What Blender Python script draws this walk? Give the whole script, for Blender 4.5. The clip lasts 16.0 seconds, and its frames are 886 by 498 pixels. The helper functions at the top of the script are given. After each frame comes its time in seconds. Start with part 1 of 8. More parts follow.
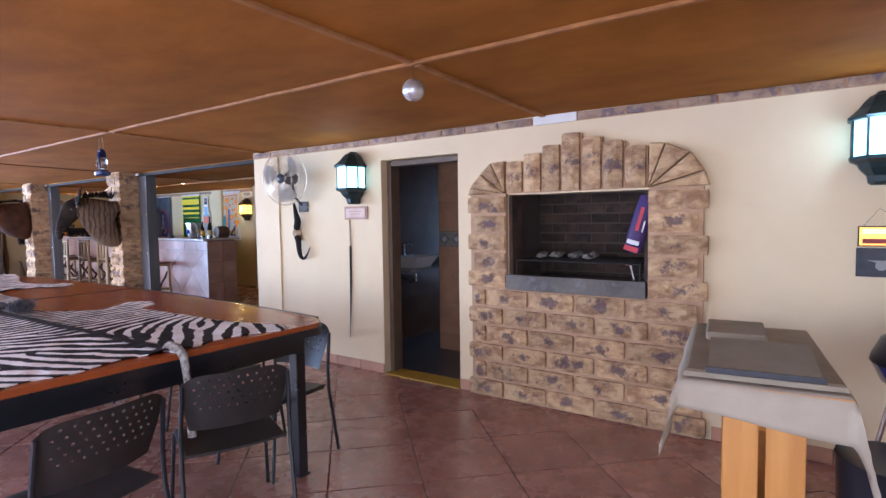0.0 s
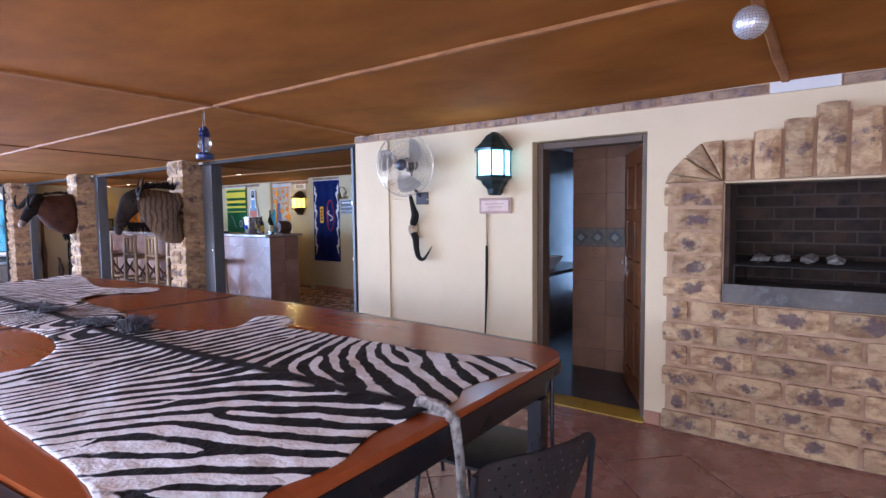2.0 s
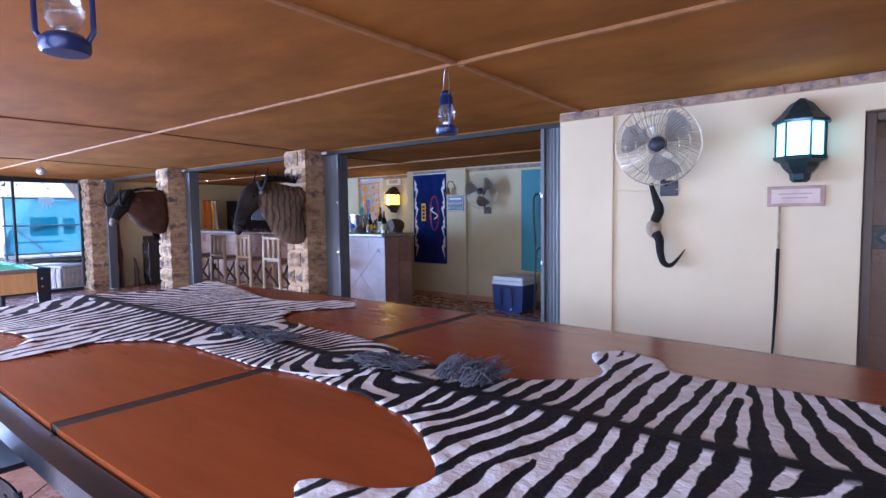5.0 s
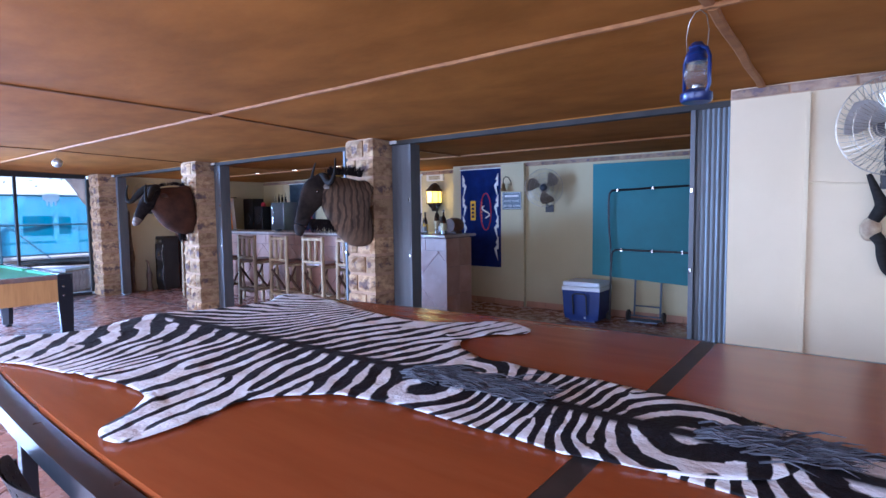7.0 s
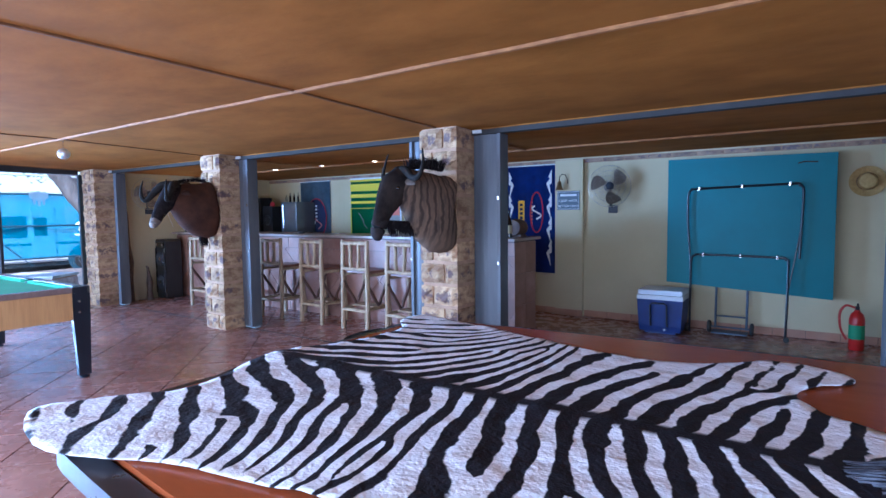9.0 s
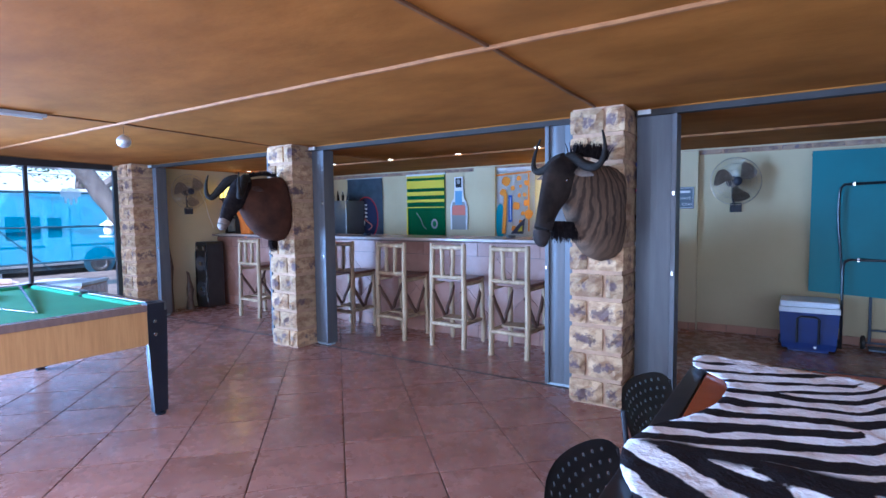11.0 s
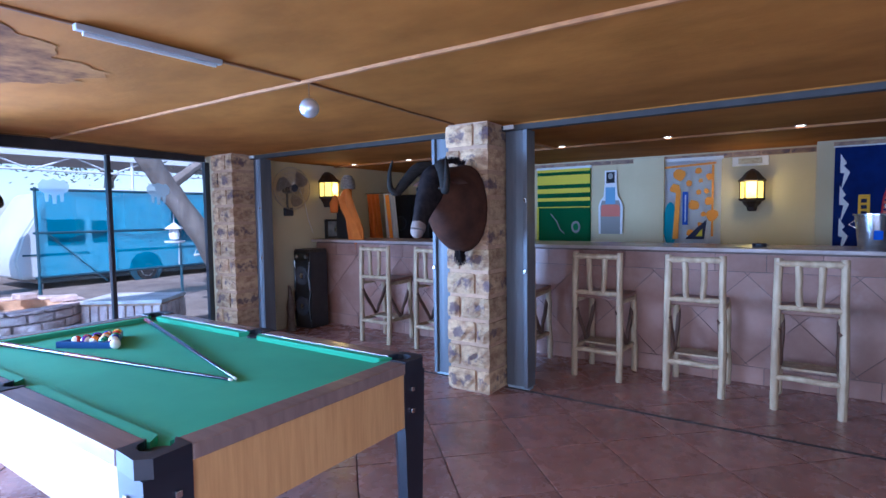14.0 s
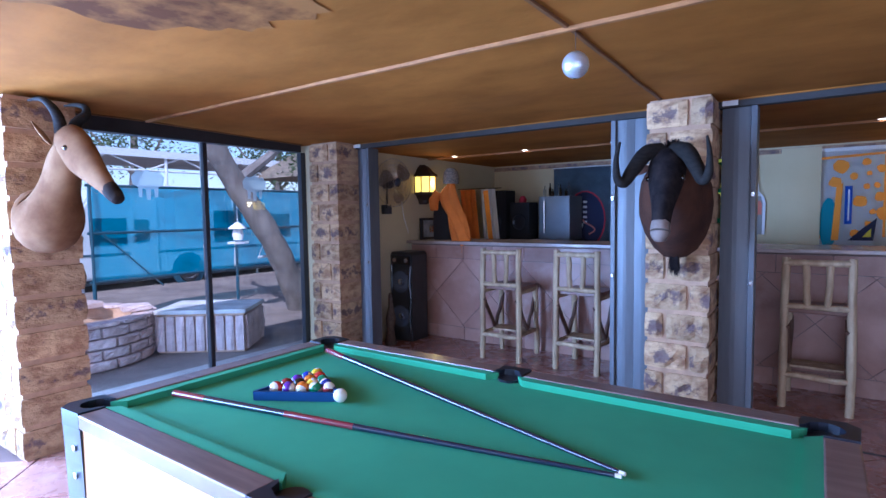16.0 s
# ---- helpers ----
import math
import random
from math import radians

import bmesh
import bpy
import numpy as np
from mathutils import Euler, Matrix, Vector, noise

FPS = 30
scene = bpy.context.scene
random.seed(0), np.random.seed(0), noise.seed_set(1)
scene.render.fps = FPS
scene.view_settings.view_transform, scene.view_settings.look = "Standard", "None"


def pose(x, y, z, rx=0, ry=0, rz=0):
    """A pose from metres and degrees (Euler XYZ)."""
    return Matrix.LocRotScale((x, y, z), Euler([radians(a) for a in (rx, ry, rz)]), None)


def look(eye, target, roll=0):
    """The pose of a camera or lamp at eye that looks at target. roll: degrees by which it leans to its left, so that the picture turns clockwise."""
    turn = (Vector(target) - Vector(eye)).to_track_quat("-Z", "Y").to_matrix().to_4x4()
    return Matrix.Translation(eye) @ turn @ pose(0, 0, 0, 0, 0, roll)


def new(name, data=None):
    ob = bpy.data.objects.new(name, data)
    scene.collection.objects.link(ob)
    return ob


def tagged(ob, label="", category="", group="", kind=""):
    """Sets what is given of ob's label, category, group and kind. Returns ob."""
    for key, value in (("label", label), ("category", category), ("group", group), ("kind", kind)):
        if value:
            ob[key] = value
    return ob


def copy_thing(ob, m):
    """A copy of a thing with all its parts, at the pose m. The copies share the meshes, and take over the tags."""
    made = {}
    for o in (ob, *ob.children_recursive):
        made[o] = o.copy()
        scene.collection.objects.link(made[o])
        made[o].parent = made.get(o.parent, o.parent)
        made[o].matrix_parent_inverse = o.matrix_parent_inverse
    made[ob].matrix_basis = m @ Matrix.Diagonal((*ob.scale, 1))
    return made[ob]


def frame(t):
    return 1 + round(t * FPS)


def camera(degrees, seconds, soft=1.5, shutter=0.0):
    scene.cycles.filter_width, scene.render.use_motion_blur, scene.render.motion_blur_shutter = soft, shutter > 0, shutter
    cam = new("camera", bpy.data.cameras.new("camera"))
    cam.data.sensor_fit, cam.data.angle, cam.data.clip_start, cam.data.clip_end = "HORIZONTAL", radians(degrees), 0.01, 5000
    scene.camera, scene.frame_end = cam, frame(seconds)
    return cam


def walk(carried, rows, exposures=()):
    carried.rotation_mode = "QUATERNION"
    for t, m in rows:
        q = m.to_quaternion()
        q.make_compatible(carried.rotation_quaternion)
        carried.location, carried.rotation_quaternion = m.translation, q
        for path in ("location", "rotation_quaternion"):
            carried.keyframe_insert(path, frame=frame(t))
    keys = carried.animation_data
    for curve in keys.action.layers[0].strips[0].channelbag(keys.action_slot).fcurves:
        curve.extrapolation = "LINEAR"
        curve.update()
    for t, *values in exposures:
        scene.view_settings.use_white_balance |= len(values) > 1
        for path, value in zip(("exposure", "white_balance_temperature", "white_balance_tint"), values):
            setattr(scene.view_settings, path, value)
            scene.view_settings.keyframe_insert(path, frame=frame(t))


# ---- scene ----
cam = camera(79.1, 16.0)
# seconds, x, y, z, yaw, pitch, roll
PATH = [
    (0.0, -0.072, -0.053, 1.510, 35.09, -3.29, 0.83),
    (0.5, -0.423, -0.003, 1.507, 35.21, -3.48, 0.76),
    (1.0, -0.797, 0.002, 1.518, 35.43, -3.56, 0.73),
    (1.5, -1.206, -0.032, 1.521, 35.77, -3.67, 0.73),
    (2.0, -1.577, -0.037, 1.515, 36.16, -3.78, 0.65),
    (2.5, -1.913, -0.016, 1.515, 36.98, -3.81, 0.70),
    (3.0, -2.232, -0.032, 1.509, 37.71, -3.81, 0.75),
    (3.5, -2.530, -0.084, 1.504, 38.17, -3.73, 0.77),
    (4.0, -2.845, -0.129, 1.499, 38.49, -3.70, 0.77),
    (4.5, -3.164, -0.195, 1.496, 38.58, -3.78, 0.74),
    (7.0, -4.837, -0.256, 1.495, 37.12, -3.89, 0.70),
    (7.5, -5.186, -0.243, 1.503, 36.09, -3.83, 0.61),
    (8.0, -5.554, -0.267, 1.505, 35.13, -3.85, 0.59),
    (8.5, -5.889, -0.275, 1.506, 34.42, -3.84, 0.60),
    (11.0, -7.778, -0.185, 1.511, 33.74, -3.84, 0.67),
    (11.5, -8.193, -0.177, 1.524, 33.71, -3.78, 0.75),
    (12.0, -8.636, -0.118, 1.534, 33.68, -3.83, 0.74),
    (12.5, -9.045, -0.065, 1.539, 33.86, -3.79, 0.75),
    (13.0, -9.475, -0.047, 1.540, 33.98, -3.69, 0.77),
    (13.5, -9.870, -0.023, 1.533, 34.14, -3.67, 0.80),
    (14.0, -10.283, -0.003, 1.527, 34.42, -3.65, 0.77),
    (14.5, -10.697, -0.018, 1.525, 34.71, -3.67, 0.77),
    (15.0, -11.085, -0.013, 1.522, 34.95, -3.72, 0.74),
    (15.5, -11.492, -0.015, 1.525, 35.09, -3.75, 0.80),
    (16.0, -11.890, -0.052, 1.536, 35.04, -3.77, 0.81),
]
walk(cam, [(t, pose(x, y, z, 90 + pitch, roll, yaw)) for t, x, y, z, yaw, pitch, roll in PATH],
     [(0, 1.22, 5700, 25), (4.0, 0.97, 5200, 27), (7.0, 0.95, 4900, 25), (8.5, 0.95, 4550, 17), (12.0, 0.82, 4650, 19), (13.5, 0.52, 4650, 21), (14.5, 0.27, 4650, 21), (16.0, 0.12, 4700, 26)])

# ---- light ----
scene.view_settings.exposure = 0.0
world = bpy.data.worlds.new("sky")
scene.world = world
world.use_nodes = True
_n = world.node_tree.nodes
_sky = _n.new("ShaderNodeTexSky")
_sky.sky_type, _sky.sun_disc = "NISHITA", False
_sky.sun_elevation, _sky.sun_rotation = radians(43), radians(149)
_n["Background"].inputs[1].default_value = 0.15
world.node_tree.links.new(_sky.outputs[0], _n["Background"].inputs[0])


def lamp(name, kind, m, energy, color=(1, 1, 1), **kw):
    data = bpy.data.lights.new(name, kind)
    data.energy, data.color = energy, color
    for k, val in kw.items():
        if k == "size":
            if kind == "AREA":
                data.shape, data.size, data.size_y = "RECTANGLE", val[0], val[1]
            else:
                data.shadow_soft_size = val
        elif k == "angle":
            data.angle = radians(val)
    ob = new(name, data)
    ob.matrix_world = m
    return ob


# sun from the south-west, high: it reaches the yard but hardly the room
lamp("sun", "SUN", look((-8, -12, 22), (-20, 8, 0)), 5.0, (1, 0.95, 0.88), angle=0.5)
# daylight through the open glazed front behind the camera, one opening a bay
for _x, _e in ((-14.2, 30), (-10.7, 66), (-7.1, 58), (-3.5, 38), (0.2, 34)):
    lamp("front_opening_light", "AREA", look((_x, -1.45, 1.2), (_x, 0, 0.55)), _e, (0.84, 0.93, 1.0), size=(3.0, 2.0))
# and through the western glazing that lies south of the window pillar
lamp("west_opening_light", "AREA", look((-16.22, -1.0, 1.15), (-11.5, 1.2, 0.0)), 820, (0.50, 0.74, 1.0), size=(3.8, 2.1))

# ---- mesh tools ----
V = Vector


def bm_box(bm, x0, x1, y0, y1, z0, z1, bevel=0.0):
    made = bmesh.ops.create_cube(bm, size=1)
    vs = made["verts"]
    for v in vs:
        v.co = V(((x0 + x1) / 2 + v.co.x * (x1 - x0), (y0 + y1) / 2 + v.co.y * (y1 - y0), (z0 + z1) / 2 + v.co.z * (z1 - z0)))
    if bevel:
        es = list({e for v in vs for e in v.link_edges})
        bmesh.ops.bevel(bm, geom=es, offset=bevel, segments=2, affect="EDGES", profile=0.6)


def box(*a, bevel=0.0, bm=None):
    bm = bm or bmesh.new()
    bm_box(bm, *a, bevel=bevel)
    return bm


def tube(points, r, sides=8, bm=None, caps=True, flat=1.0):
    """A round bar through points; r is one radius or one for each point."""
    bm = bm or bmesh.new()
    pts = [V(p) for p in points]
    rs = r if isinstance(r, (list, tuple)) else [r] * len(pts)
    rings, side = [], None
    for i, p in enumerate(pts):
        d = (pts[min(i + 1, len(pts) - 1)] - pts[max(i - 1, 0)]).normalized()
        if side is None:
            side = d.orthogonal().normalized()
        side = (side - d * side.dot(d)).normalized()
        up = d.cross(side)
        rings.append([bm.verts.new(p + (side * math.cos(2 * math.pi * k / sides) + up * flat * math.sin(2 * math.pi * k / sides)) * rs[i]) for k in range(sides)])
    for a, b in zip(rings, rings[1:]):
        for k in range(sides):
            bm.faces.new((a[k], a[(k + 1) % sides], b[(k + 1) % sides], b[k]))
    if caps:
        bm.faces.new(rings[0][::-1])
        bm.faces.new(rings[-1])
    return bm


def lathe(profile, sides=20, at=(0, 0, 0), bm=None, axis="z"):
    """Turned shape: profile of (radius, height)."""
    bm = bm or bmesh.new()
    rings = []
    for r, h in profile:
        ring = []
        for k in range(sides):
            a = 2 * math.pi * k / sides
            p = V((r * math.cos(a), r * math.sin(a), h))
            if axis == "y":
                p = V((p.x, -p.z, p.y))
            ring.append(bm.verts.new(p + V(at)))
        rings.append(ring)
    for a, b in zip(rings, rings[1:]):
        for k in range(sides):
            bm.faces.new((a[k], a[(k + 1) % sides], b[(k + 1) % sides], b[k]))
    if profile[0][0] > 1e-4:
        bm.faces.new(rings[0][::-1])
    if profile[-1][0] > 1e-4:
        bm.faces.new(rings[-1])
    return bm


def loft(rings, bm=None, caps=True):
    bm = bm or bmesh.new()
    rows = [[bm.verts.new(p) for p in ring] for ring in rings]
    for a, b in zip(rows, rows[1:]):
        for k in range(len(a)):
            bm.faces.new((a[k], a[(k + 1) % len(a)], b[(k + 1) % len(a)], b[k]))
    if caps:
        bm.faces.new(rows[0][::-1])
        bm.faces.new(rows[-1])
    return bm


def prism(outline, z0, z1, axis="z", bm=None):
    """An outline of (a, b) drawn out between two levels; axis y: (x, z) outlines between two y."""
    bm = bm or bmesh.new()
    put = {"z": lambda a, b, c: (a, b, c), "y": lambda a, b, c: (a, c, b), "x": lambda a, b, c: (c, a, b)}[axis]
    lo = [bm.verts.new(put(a, b, z0)) for a, b in outline]
    hi = [bm.verts.new(put(a, b, z1)) for a, b in outline]
    n = len(outline)
    bm.faces.new(lo[::-1])
    bm.faces.new(hi)
    for k in range(n):
        bm.faces.new((lo[k], lo[(k + 1) % n], hi[(k + 1) % n], hi[k]))
    return bm


def part(name, bm, material, parent=None, label="", smooth=False, m=None):
    """Links a bmesh as one mesh object, under a thing where one is given."""
    bmesh.ops.recalc_face_normals(bm, faces=bm.faces[:])
    me = bpy.data.meshes.new(name)
    bm.to_mesh(me)
    bm.free()
    if smooth:
        me.polygons.foreach_set("use_smooth", [True] * len(me.polygons))
        me.set_sharp_from_angle(angle=radians(smooth if smooth > 1 else 40))
    me.materials.append(material)
    ob = new(name, me)
    if parent is not None:
        ob.parent = parent
    if m is not None:
        ob.matrix_local = m
    return tagged(ob, label)


def thing(name, label, category, m=None, group=""):
    ob = new(name)
    ob.empty_display_size = 0.1
    if m is not None:
        ob.matrix_world = m
    return tagged(ob, label, category, group)


def setting(name, bm, material, label="", smooth=False):
    return tagged(part(name, bm, material, None, label, smooth), kind="structure")


# ---- materials ----
def mat(name, color, rough=0.6, metal=0.0, color2=None, scale=4.0, bump=0.0, bscale=60.0, detail=6.0, stretch=(1, 1, 1), coat=0.0,
        color3=None, scale3=1.0, amount3=0.4, thr3=(0.55, 0.75), vary=0.0, rvar=0.0, spec=0.5, lo=0.35, hi=0.65, emit=None, power=0.0, island=False):
    """A surface of two mixed tones of noise, a third of larger stains, fine relief and a change from piece to piece."""
    m = bpy.data.materials.new(name)
    m.use_nodes = True
    nt = m.node_tree
    N, L = nt.nodes, nt.links
    b = N["Principled BSDF"]
    b.inputs["Roughness"].default_value, b.inputs["Metallic"].default_value = rough, metal
    b.inputs["Coat Weight"].default_value, b.inputs["Specular IOR Level"].default_value = coat, spec
    b.inputs["Base Color"].default_value = (*color, 1)
    tc = N.new("ShaderNodeTexCoord")
    mp = N.new("ShaderNodeMapping")
    mp.inputs["Scale"].default_value = stretch
    L.new(tc.outputs["Object"], mp.inputs["Vector"])
    src = mp.outputs["Vector"]
    if vary:
        oi = N.new("ShaderNodeNewGeometry" if island else "ShaderNodeObjectInfo")
        rnd = oi.outputs["Random Per Island" if island else "Random"]
        sh = N.new("ShaderNodeVectorMath")
        sh.operation = "MULTIPLY_ADD"
        sh.inputs[1].default_value = (37, 53, 71)
        L.new(rnd, sh.inputs[0])
        L.new(src, sh.inputs[2])
        src = sh.outputs[0]

    def noisy(sc, a, bb, det=detail):
        n = N.new("ShaderNodeTexNoise")
        n.inputs["Scale"].default_value, n.inputs["Detail"].default_value, n.inputs["Roughness"].default_value = sc, det, 0.6
        L.new(src, n.inputs["Vector"])
        r = N.new("ShaderNodeMapRange")
        r.inputs[1].default_value, r.inputs[2].default_value = a, bb
        L.new(n.outputs[0], r.inputs[0])
        return n.outputs[0], r.outputs[0]

    out = None
    if color2:
        _, f = noisy(scale, lo, hi)
        mx = N.new("ShaderNodeMix")
        mx.data_type = "RGBA"
        mx.inputs[6].default_value, mx.inputs[7].default_value = (*color, 1), (*color2, 1)
        L.new(f, mx.inputs[0])
        out = mx.outputs[2]
    if color3:
        _, f = noisy(scale3, *thr3)
        g = N.new("ShaderNodeMath")
        g.operation = "MULTIPLY"
        g.inputs[1].default_value = amount3
        L.new(f, g.inputs[0])
        mx = N.new("ShaderNodeMix")
        mx.data_type = "RGBA"
        mx.inputs[6].default_value, mx.inputs[7].default_value = (*color, 1), (*color3, 1)
        if out:
            L.new(out, mx.inputs[6])
        L.new(g.outputs[0], mx.inputs[0])
        out = mx.outputs[2]
    if vary:
        hs = N.new("ShaderNodeHueSaturation")
        hs.inputs["Color"].default_value = (*color, 1)
        if out:
            L.new(out, hs.inputs["Color"])
        r = N.new("ShaderNodeMapRange")
        r.inputs[3].default_value, r.inputs[4].default_value = 1 - vary, 1 + vary
        L.new(rnd, r.inputs[0])
        L.new(r.outputs[0], hs.inputs["Value"])
        out = hs.outputs[0]
    if out:
        L.new(out, b.inputs["Base Color"])
    if rvar:
        _, f = noisy(scale * 2.3, 0.3, 0.7)
        r = N.new("ShaderNodeMapRange")
        r.inputs[3].default_value, r.inputs[4].default_value = rough - rvar, rough + rvar
        L.new(f, r.inputs[0])
        L.new(r.outputs[0], b.inputs["Roughness"])
    if bump:
        h, _ = noisy(bscale, 0, 1, 4.0)
        bp = N.new("ShaderNodeBump")
        bp.inputs["Strength"].default_value, bp.inputs["Distance"].default_value = 0.6, bump
        L.new(h, bp.inputs["Height"])
        L.new(bp.outputs[0], b.inputs["Normal"])
    if power:
        b.inputs["Emission Color"].default_value = (*(emit or color), 1)
        b.inputs["Emission Strength"].default_value = power
    return m


def glass_mat(name, tint=(1, 1, 1), rough=0.0, gloss=0.12):
    """Thin clear glass: it lets the light straight through and mirrors a little."""
    m = bpy.data.materials.new(name)
    m.use_nodes = True
    N, L = m.node_tree.nodes, m.node_tree.links
    N.remove(N["Principled BSDF"])
    t, g, mx, fr = (N.new("ShaderNode" + k) for k in ("BsdfTransparent", "BsdfGlossy", "MixShader", "Fresnel"))
    t.inputs[0].default_value = (*tint, 1)
    g.inputs["Roughness"].default_value = rough
    fr.inputs[0].default_value = 1.45
    L.new(fr.outputs[0], mx.inputs[0])
    L.new(t.outputs[0], mx.inputs[1])
    L.new(g.outputs[0], mx.inputs[2])
    L.new(mx.outputs[0], N["Material Output"].inputs[0])
    return m


M_wall = mat("cream_paint", (0.76, 0.615, 0.40), 0.75, color2=(0.71, 0.57, 0.36), scale=1.5, bump=0.004, bscale=9, color3=(0.68, 0.60, 0.44), scale3=0.7, amount3=0.25)
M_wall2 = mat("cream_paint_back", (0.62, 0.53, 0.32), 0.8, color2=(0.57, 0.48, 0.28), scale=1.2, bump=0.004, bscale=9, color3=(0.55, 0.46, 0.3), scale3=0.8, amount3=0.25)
M_ceiling = mat("ochre_painted_board", (0.36, 0.135, 0.020), 0.82, spec=0.12, color2=(0.25, 0.093, 0.012), scale=1.7, bump=0.012, bscale=2.2, color3=(0.20, 0.08, 0.02), scale3=1.1, amount3=0.35, stretch=(1, 1.6, 1))
M_batten = mat("ochre_batten_paint", (0.37, 0.155, 0.04), 0.75, color2=(0.26, 0.10, 0.026), scale=9, bump=0.002, bscale=30)
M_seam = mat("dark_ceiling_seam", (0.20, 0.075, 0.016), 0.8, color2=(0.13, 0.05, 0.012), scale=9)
M_stain = mat("damp_stain", (0.12, 0.045, 0.015), 0.95, color2=(0.31, 0.135, 0.035), scale=3.2, lo=0.42, hi=0.58, bump=0.003, bscale=12, spec=0.1)
M_grout = mat("grout", (0.15, 0.085, 0.065), 0.9, color2=(0.11, 0.065, 0.05), scale=8)
M_tile = mat("terracotta_tile", (0.40, 0.20, 0.155), 0.27, color2=(0.29, 0.135, 0.10), scale=3.4, color3=(0.50, 0.31, 0.25), scale3=6, amount3=0.6, vary=0.10, rvar=0.06, bump=0.0008, bscale=9, spec=1.0)
M_tiletrim = mat("skirting_tile", (0.50, 0.27, 0.17), 0.4, color2=(0.42, 0.21, 0.13), scale=5, vary=0.08)
def stone_mat(name, pale, deep, patch, size=0.1):
    """Split sandstone: crackled tan, with a purple-grey heart where the face stands proud."""
    m = mat(name, pale, 0.85, color2=deep, scale=9, vary=0.2, bump=0.035, bscale=15, stretch=(1, 1, 1.6), lo=0.42, hi=0.62)
    N, L = m.node_tree.nodes, m.node_tree.links
    b = N["Principled BSDF"]
    old = b.inputs["Base Color"].links[0].from_socket
    tc = N.new("ShaderNodeTexCoord")
    oi = N.new("ShaderNodeObjectInfo")
    ln = N.new("ShaderNodeVectorMath")
    ln.operation = "MULTIPLY"
    ln.inputs[1].default_value = (1 / size, 0.0, 1.9 / size)
    L.new(tc.outputs["Object"], ln.inputs[0])
    le = N.new("ShaderNodeVectorMath")
    le.operation = "LENGTH"
    L.new(ln.outputs[0], le.inputs[0])
    ns = N.new("ShaderNodeTexNoise")
    ns.noise_dimensions = "4D"
    ns.inputs["Scale"].default_value, ns.inputs["Detail"].default_value, ns.inputs["Roughness"].default_value = 11, 6, 0.7
    L.new(tc.outputs["Object"], ns.inputs["Vector"])
    w = N.new("ShaderNodeMath")
    w.operation = "MULTIPLY"
    w.inputs[1].default_value = 40
    L.new(oi.outputs["Random"], w.inputs[0])
    L.new(w.outputs[0], ns.inputs["W"])
    a = N.new("ShaderNodeMath")
    a.operation = "MULTIPLY_ADD"
    a.inputs[1].default_value = -0.16
    L.new(le.outputs["Value"], a.inputs[0])
    L.new(ns.outputs[0], a.inputs[2])
    r = N.new("ShaderNodeMapRange")
    r.inputs[1].default_value, r.inputs[2].default_value, r.inputs[4].default_value = 0.395, 0.475, 0.8
    L.new(a.outputs[0], r.inputs[0])
    mx = N.new("ShaderNodeMix")
    mx.data_type = "RGBA"
    mx.inputs[7].default_value = (*patch, 1)
    L.new(old, mx.inputs[6])
    L.new(r.outputs[0], mx.inputs[0])
    L.new(mx.outputs[2], b.inputs["Base Color"])
    return m


M_stone = stone_mat("split_stone", (0.55, 0.37, 0.20), (0.31, 0.175, 0.09), (0.10, 0.065, 0.08), 0.12)
M_mortar = mat("mortar", (0.52, 0.33, 0.20), 0.9, color2=(0.40, 0.25, 0.15), scale=12, bump=0.003, bscale=80)
M_frieze = mat("stone_frieze", (0.42, 0.29, 0.19), 0.8, color2=(0.26, 0.16, 0.11), scale=13, color3=(0.13, 0.1, 0.13), scale3=12, amount3=0.75, thr3=(0.53, 0.62), vary=0.2, bump=0.008, bscale=30)
M_alu = mat("grey_aluminium", (0.13, 0.135, 0.145), 0.45, 0.15, color2=(0.10, 0.105, 0.115), scale=3, rvar=0.06, stretch=(6, 6, 0.6))
M_darkframe = mat("bronze_window_frame", (0.035, 0.035, 0.04), 0.4, 0.3, color2=(0.05, 0.05, 0.055), scale=5)
M_glass = glass_mat("clear_glass")
M_plaster = mat("white_plaster", (0.78, 0.76, 0.72), 0.8, color2=(0.7, 0.68, 0.64), scale=3)
M_concrete = mat("yard_concrete", (0.52, 0.46, 0.41), 0.9, color2=(0.42, 0.36, 0.31), scale=1.1, color3=(0.22, 0.15, 0.11), scale3=0.5, amount3=0.7, bump=0.01, bscale=20)

# ---- large structure ----
FX0, FX1, FY0, FY1, CEIL = -16.32, 3.2, -3.2, 3.85, 2.335


def slab(name, a, material, label="", bevel=0):
    return setting(name, box(*a, bevel=bevel), material, label)


slab("floor", (FX0 - 0.28, 3.3, -3.4, 8.0, -0.2, -0.006), M_grout, "floor bed with dark grout under terracotta tiles")

slab("ceiling_bar", (FX0 - 0.2, -4.5, 4.19, 8.1, 2.27, 2.455), M_ceiling, "ochre painted board ceiling over the bar")
slab("ceiling_bathroom", (-4.5, 0.6, 4.0, 7.2, 2.27, 2.4), M_plaster)
# main wall with the doorway and the fireplace opening
for _i, _a in enumerate(((-5.5, -3.535, 3.85, 4.05, 0, CEIL), (-3.535, -2.65, 3.85, 4.05, 2.07, CEIL), (-2.65, -2.16, 3.85, 4.05, 0, CEIL),
                         (-2.16, -1.055, 3.85, 4.05, 0, 0.92), (-2.16, -1.055, 3.85, 4.05, 1.69, CEIL), (-1.055, 3.2, 3.85, 4.05, 0, CEIL))):
    slab("wall_north", _a, M_wall, "cream painted plaster wall")
slab("wall_east", (3.2, 3.4, -3.4, 4.05, 0, CEIL), M_wall)
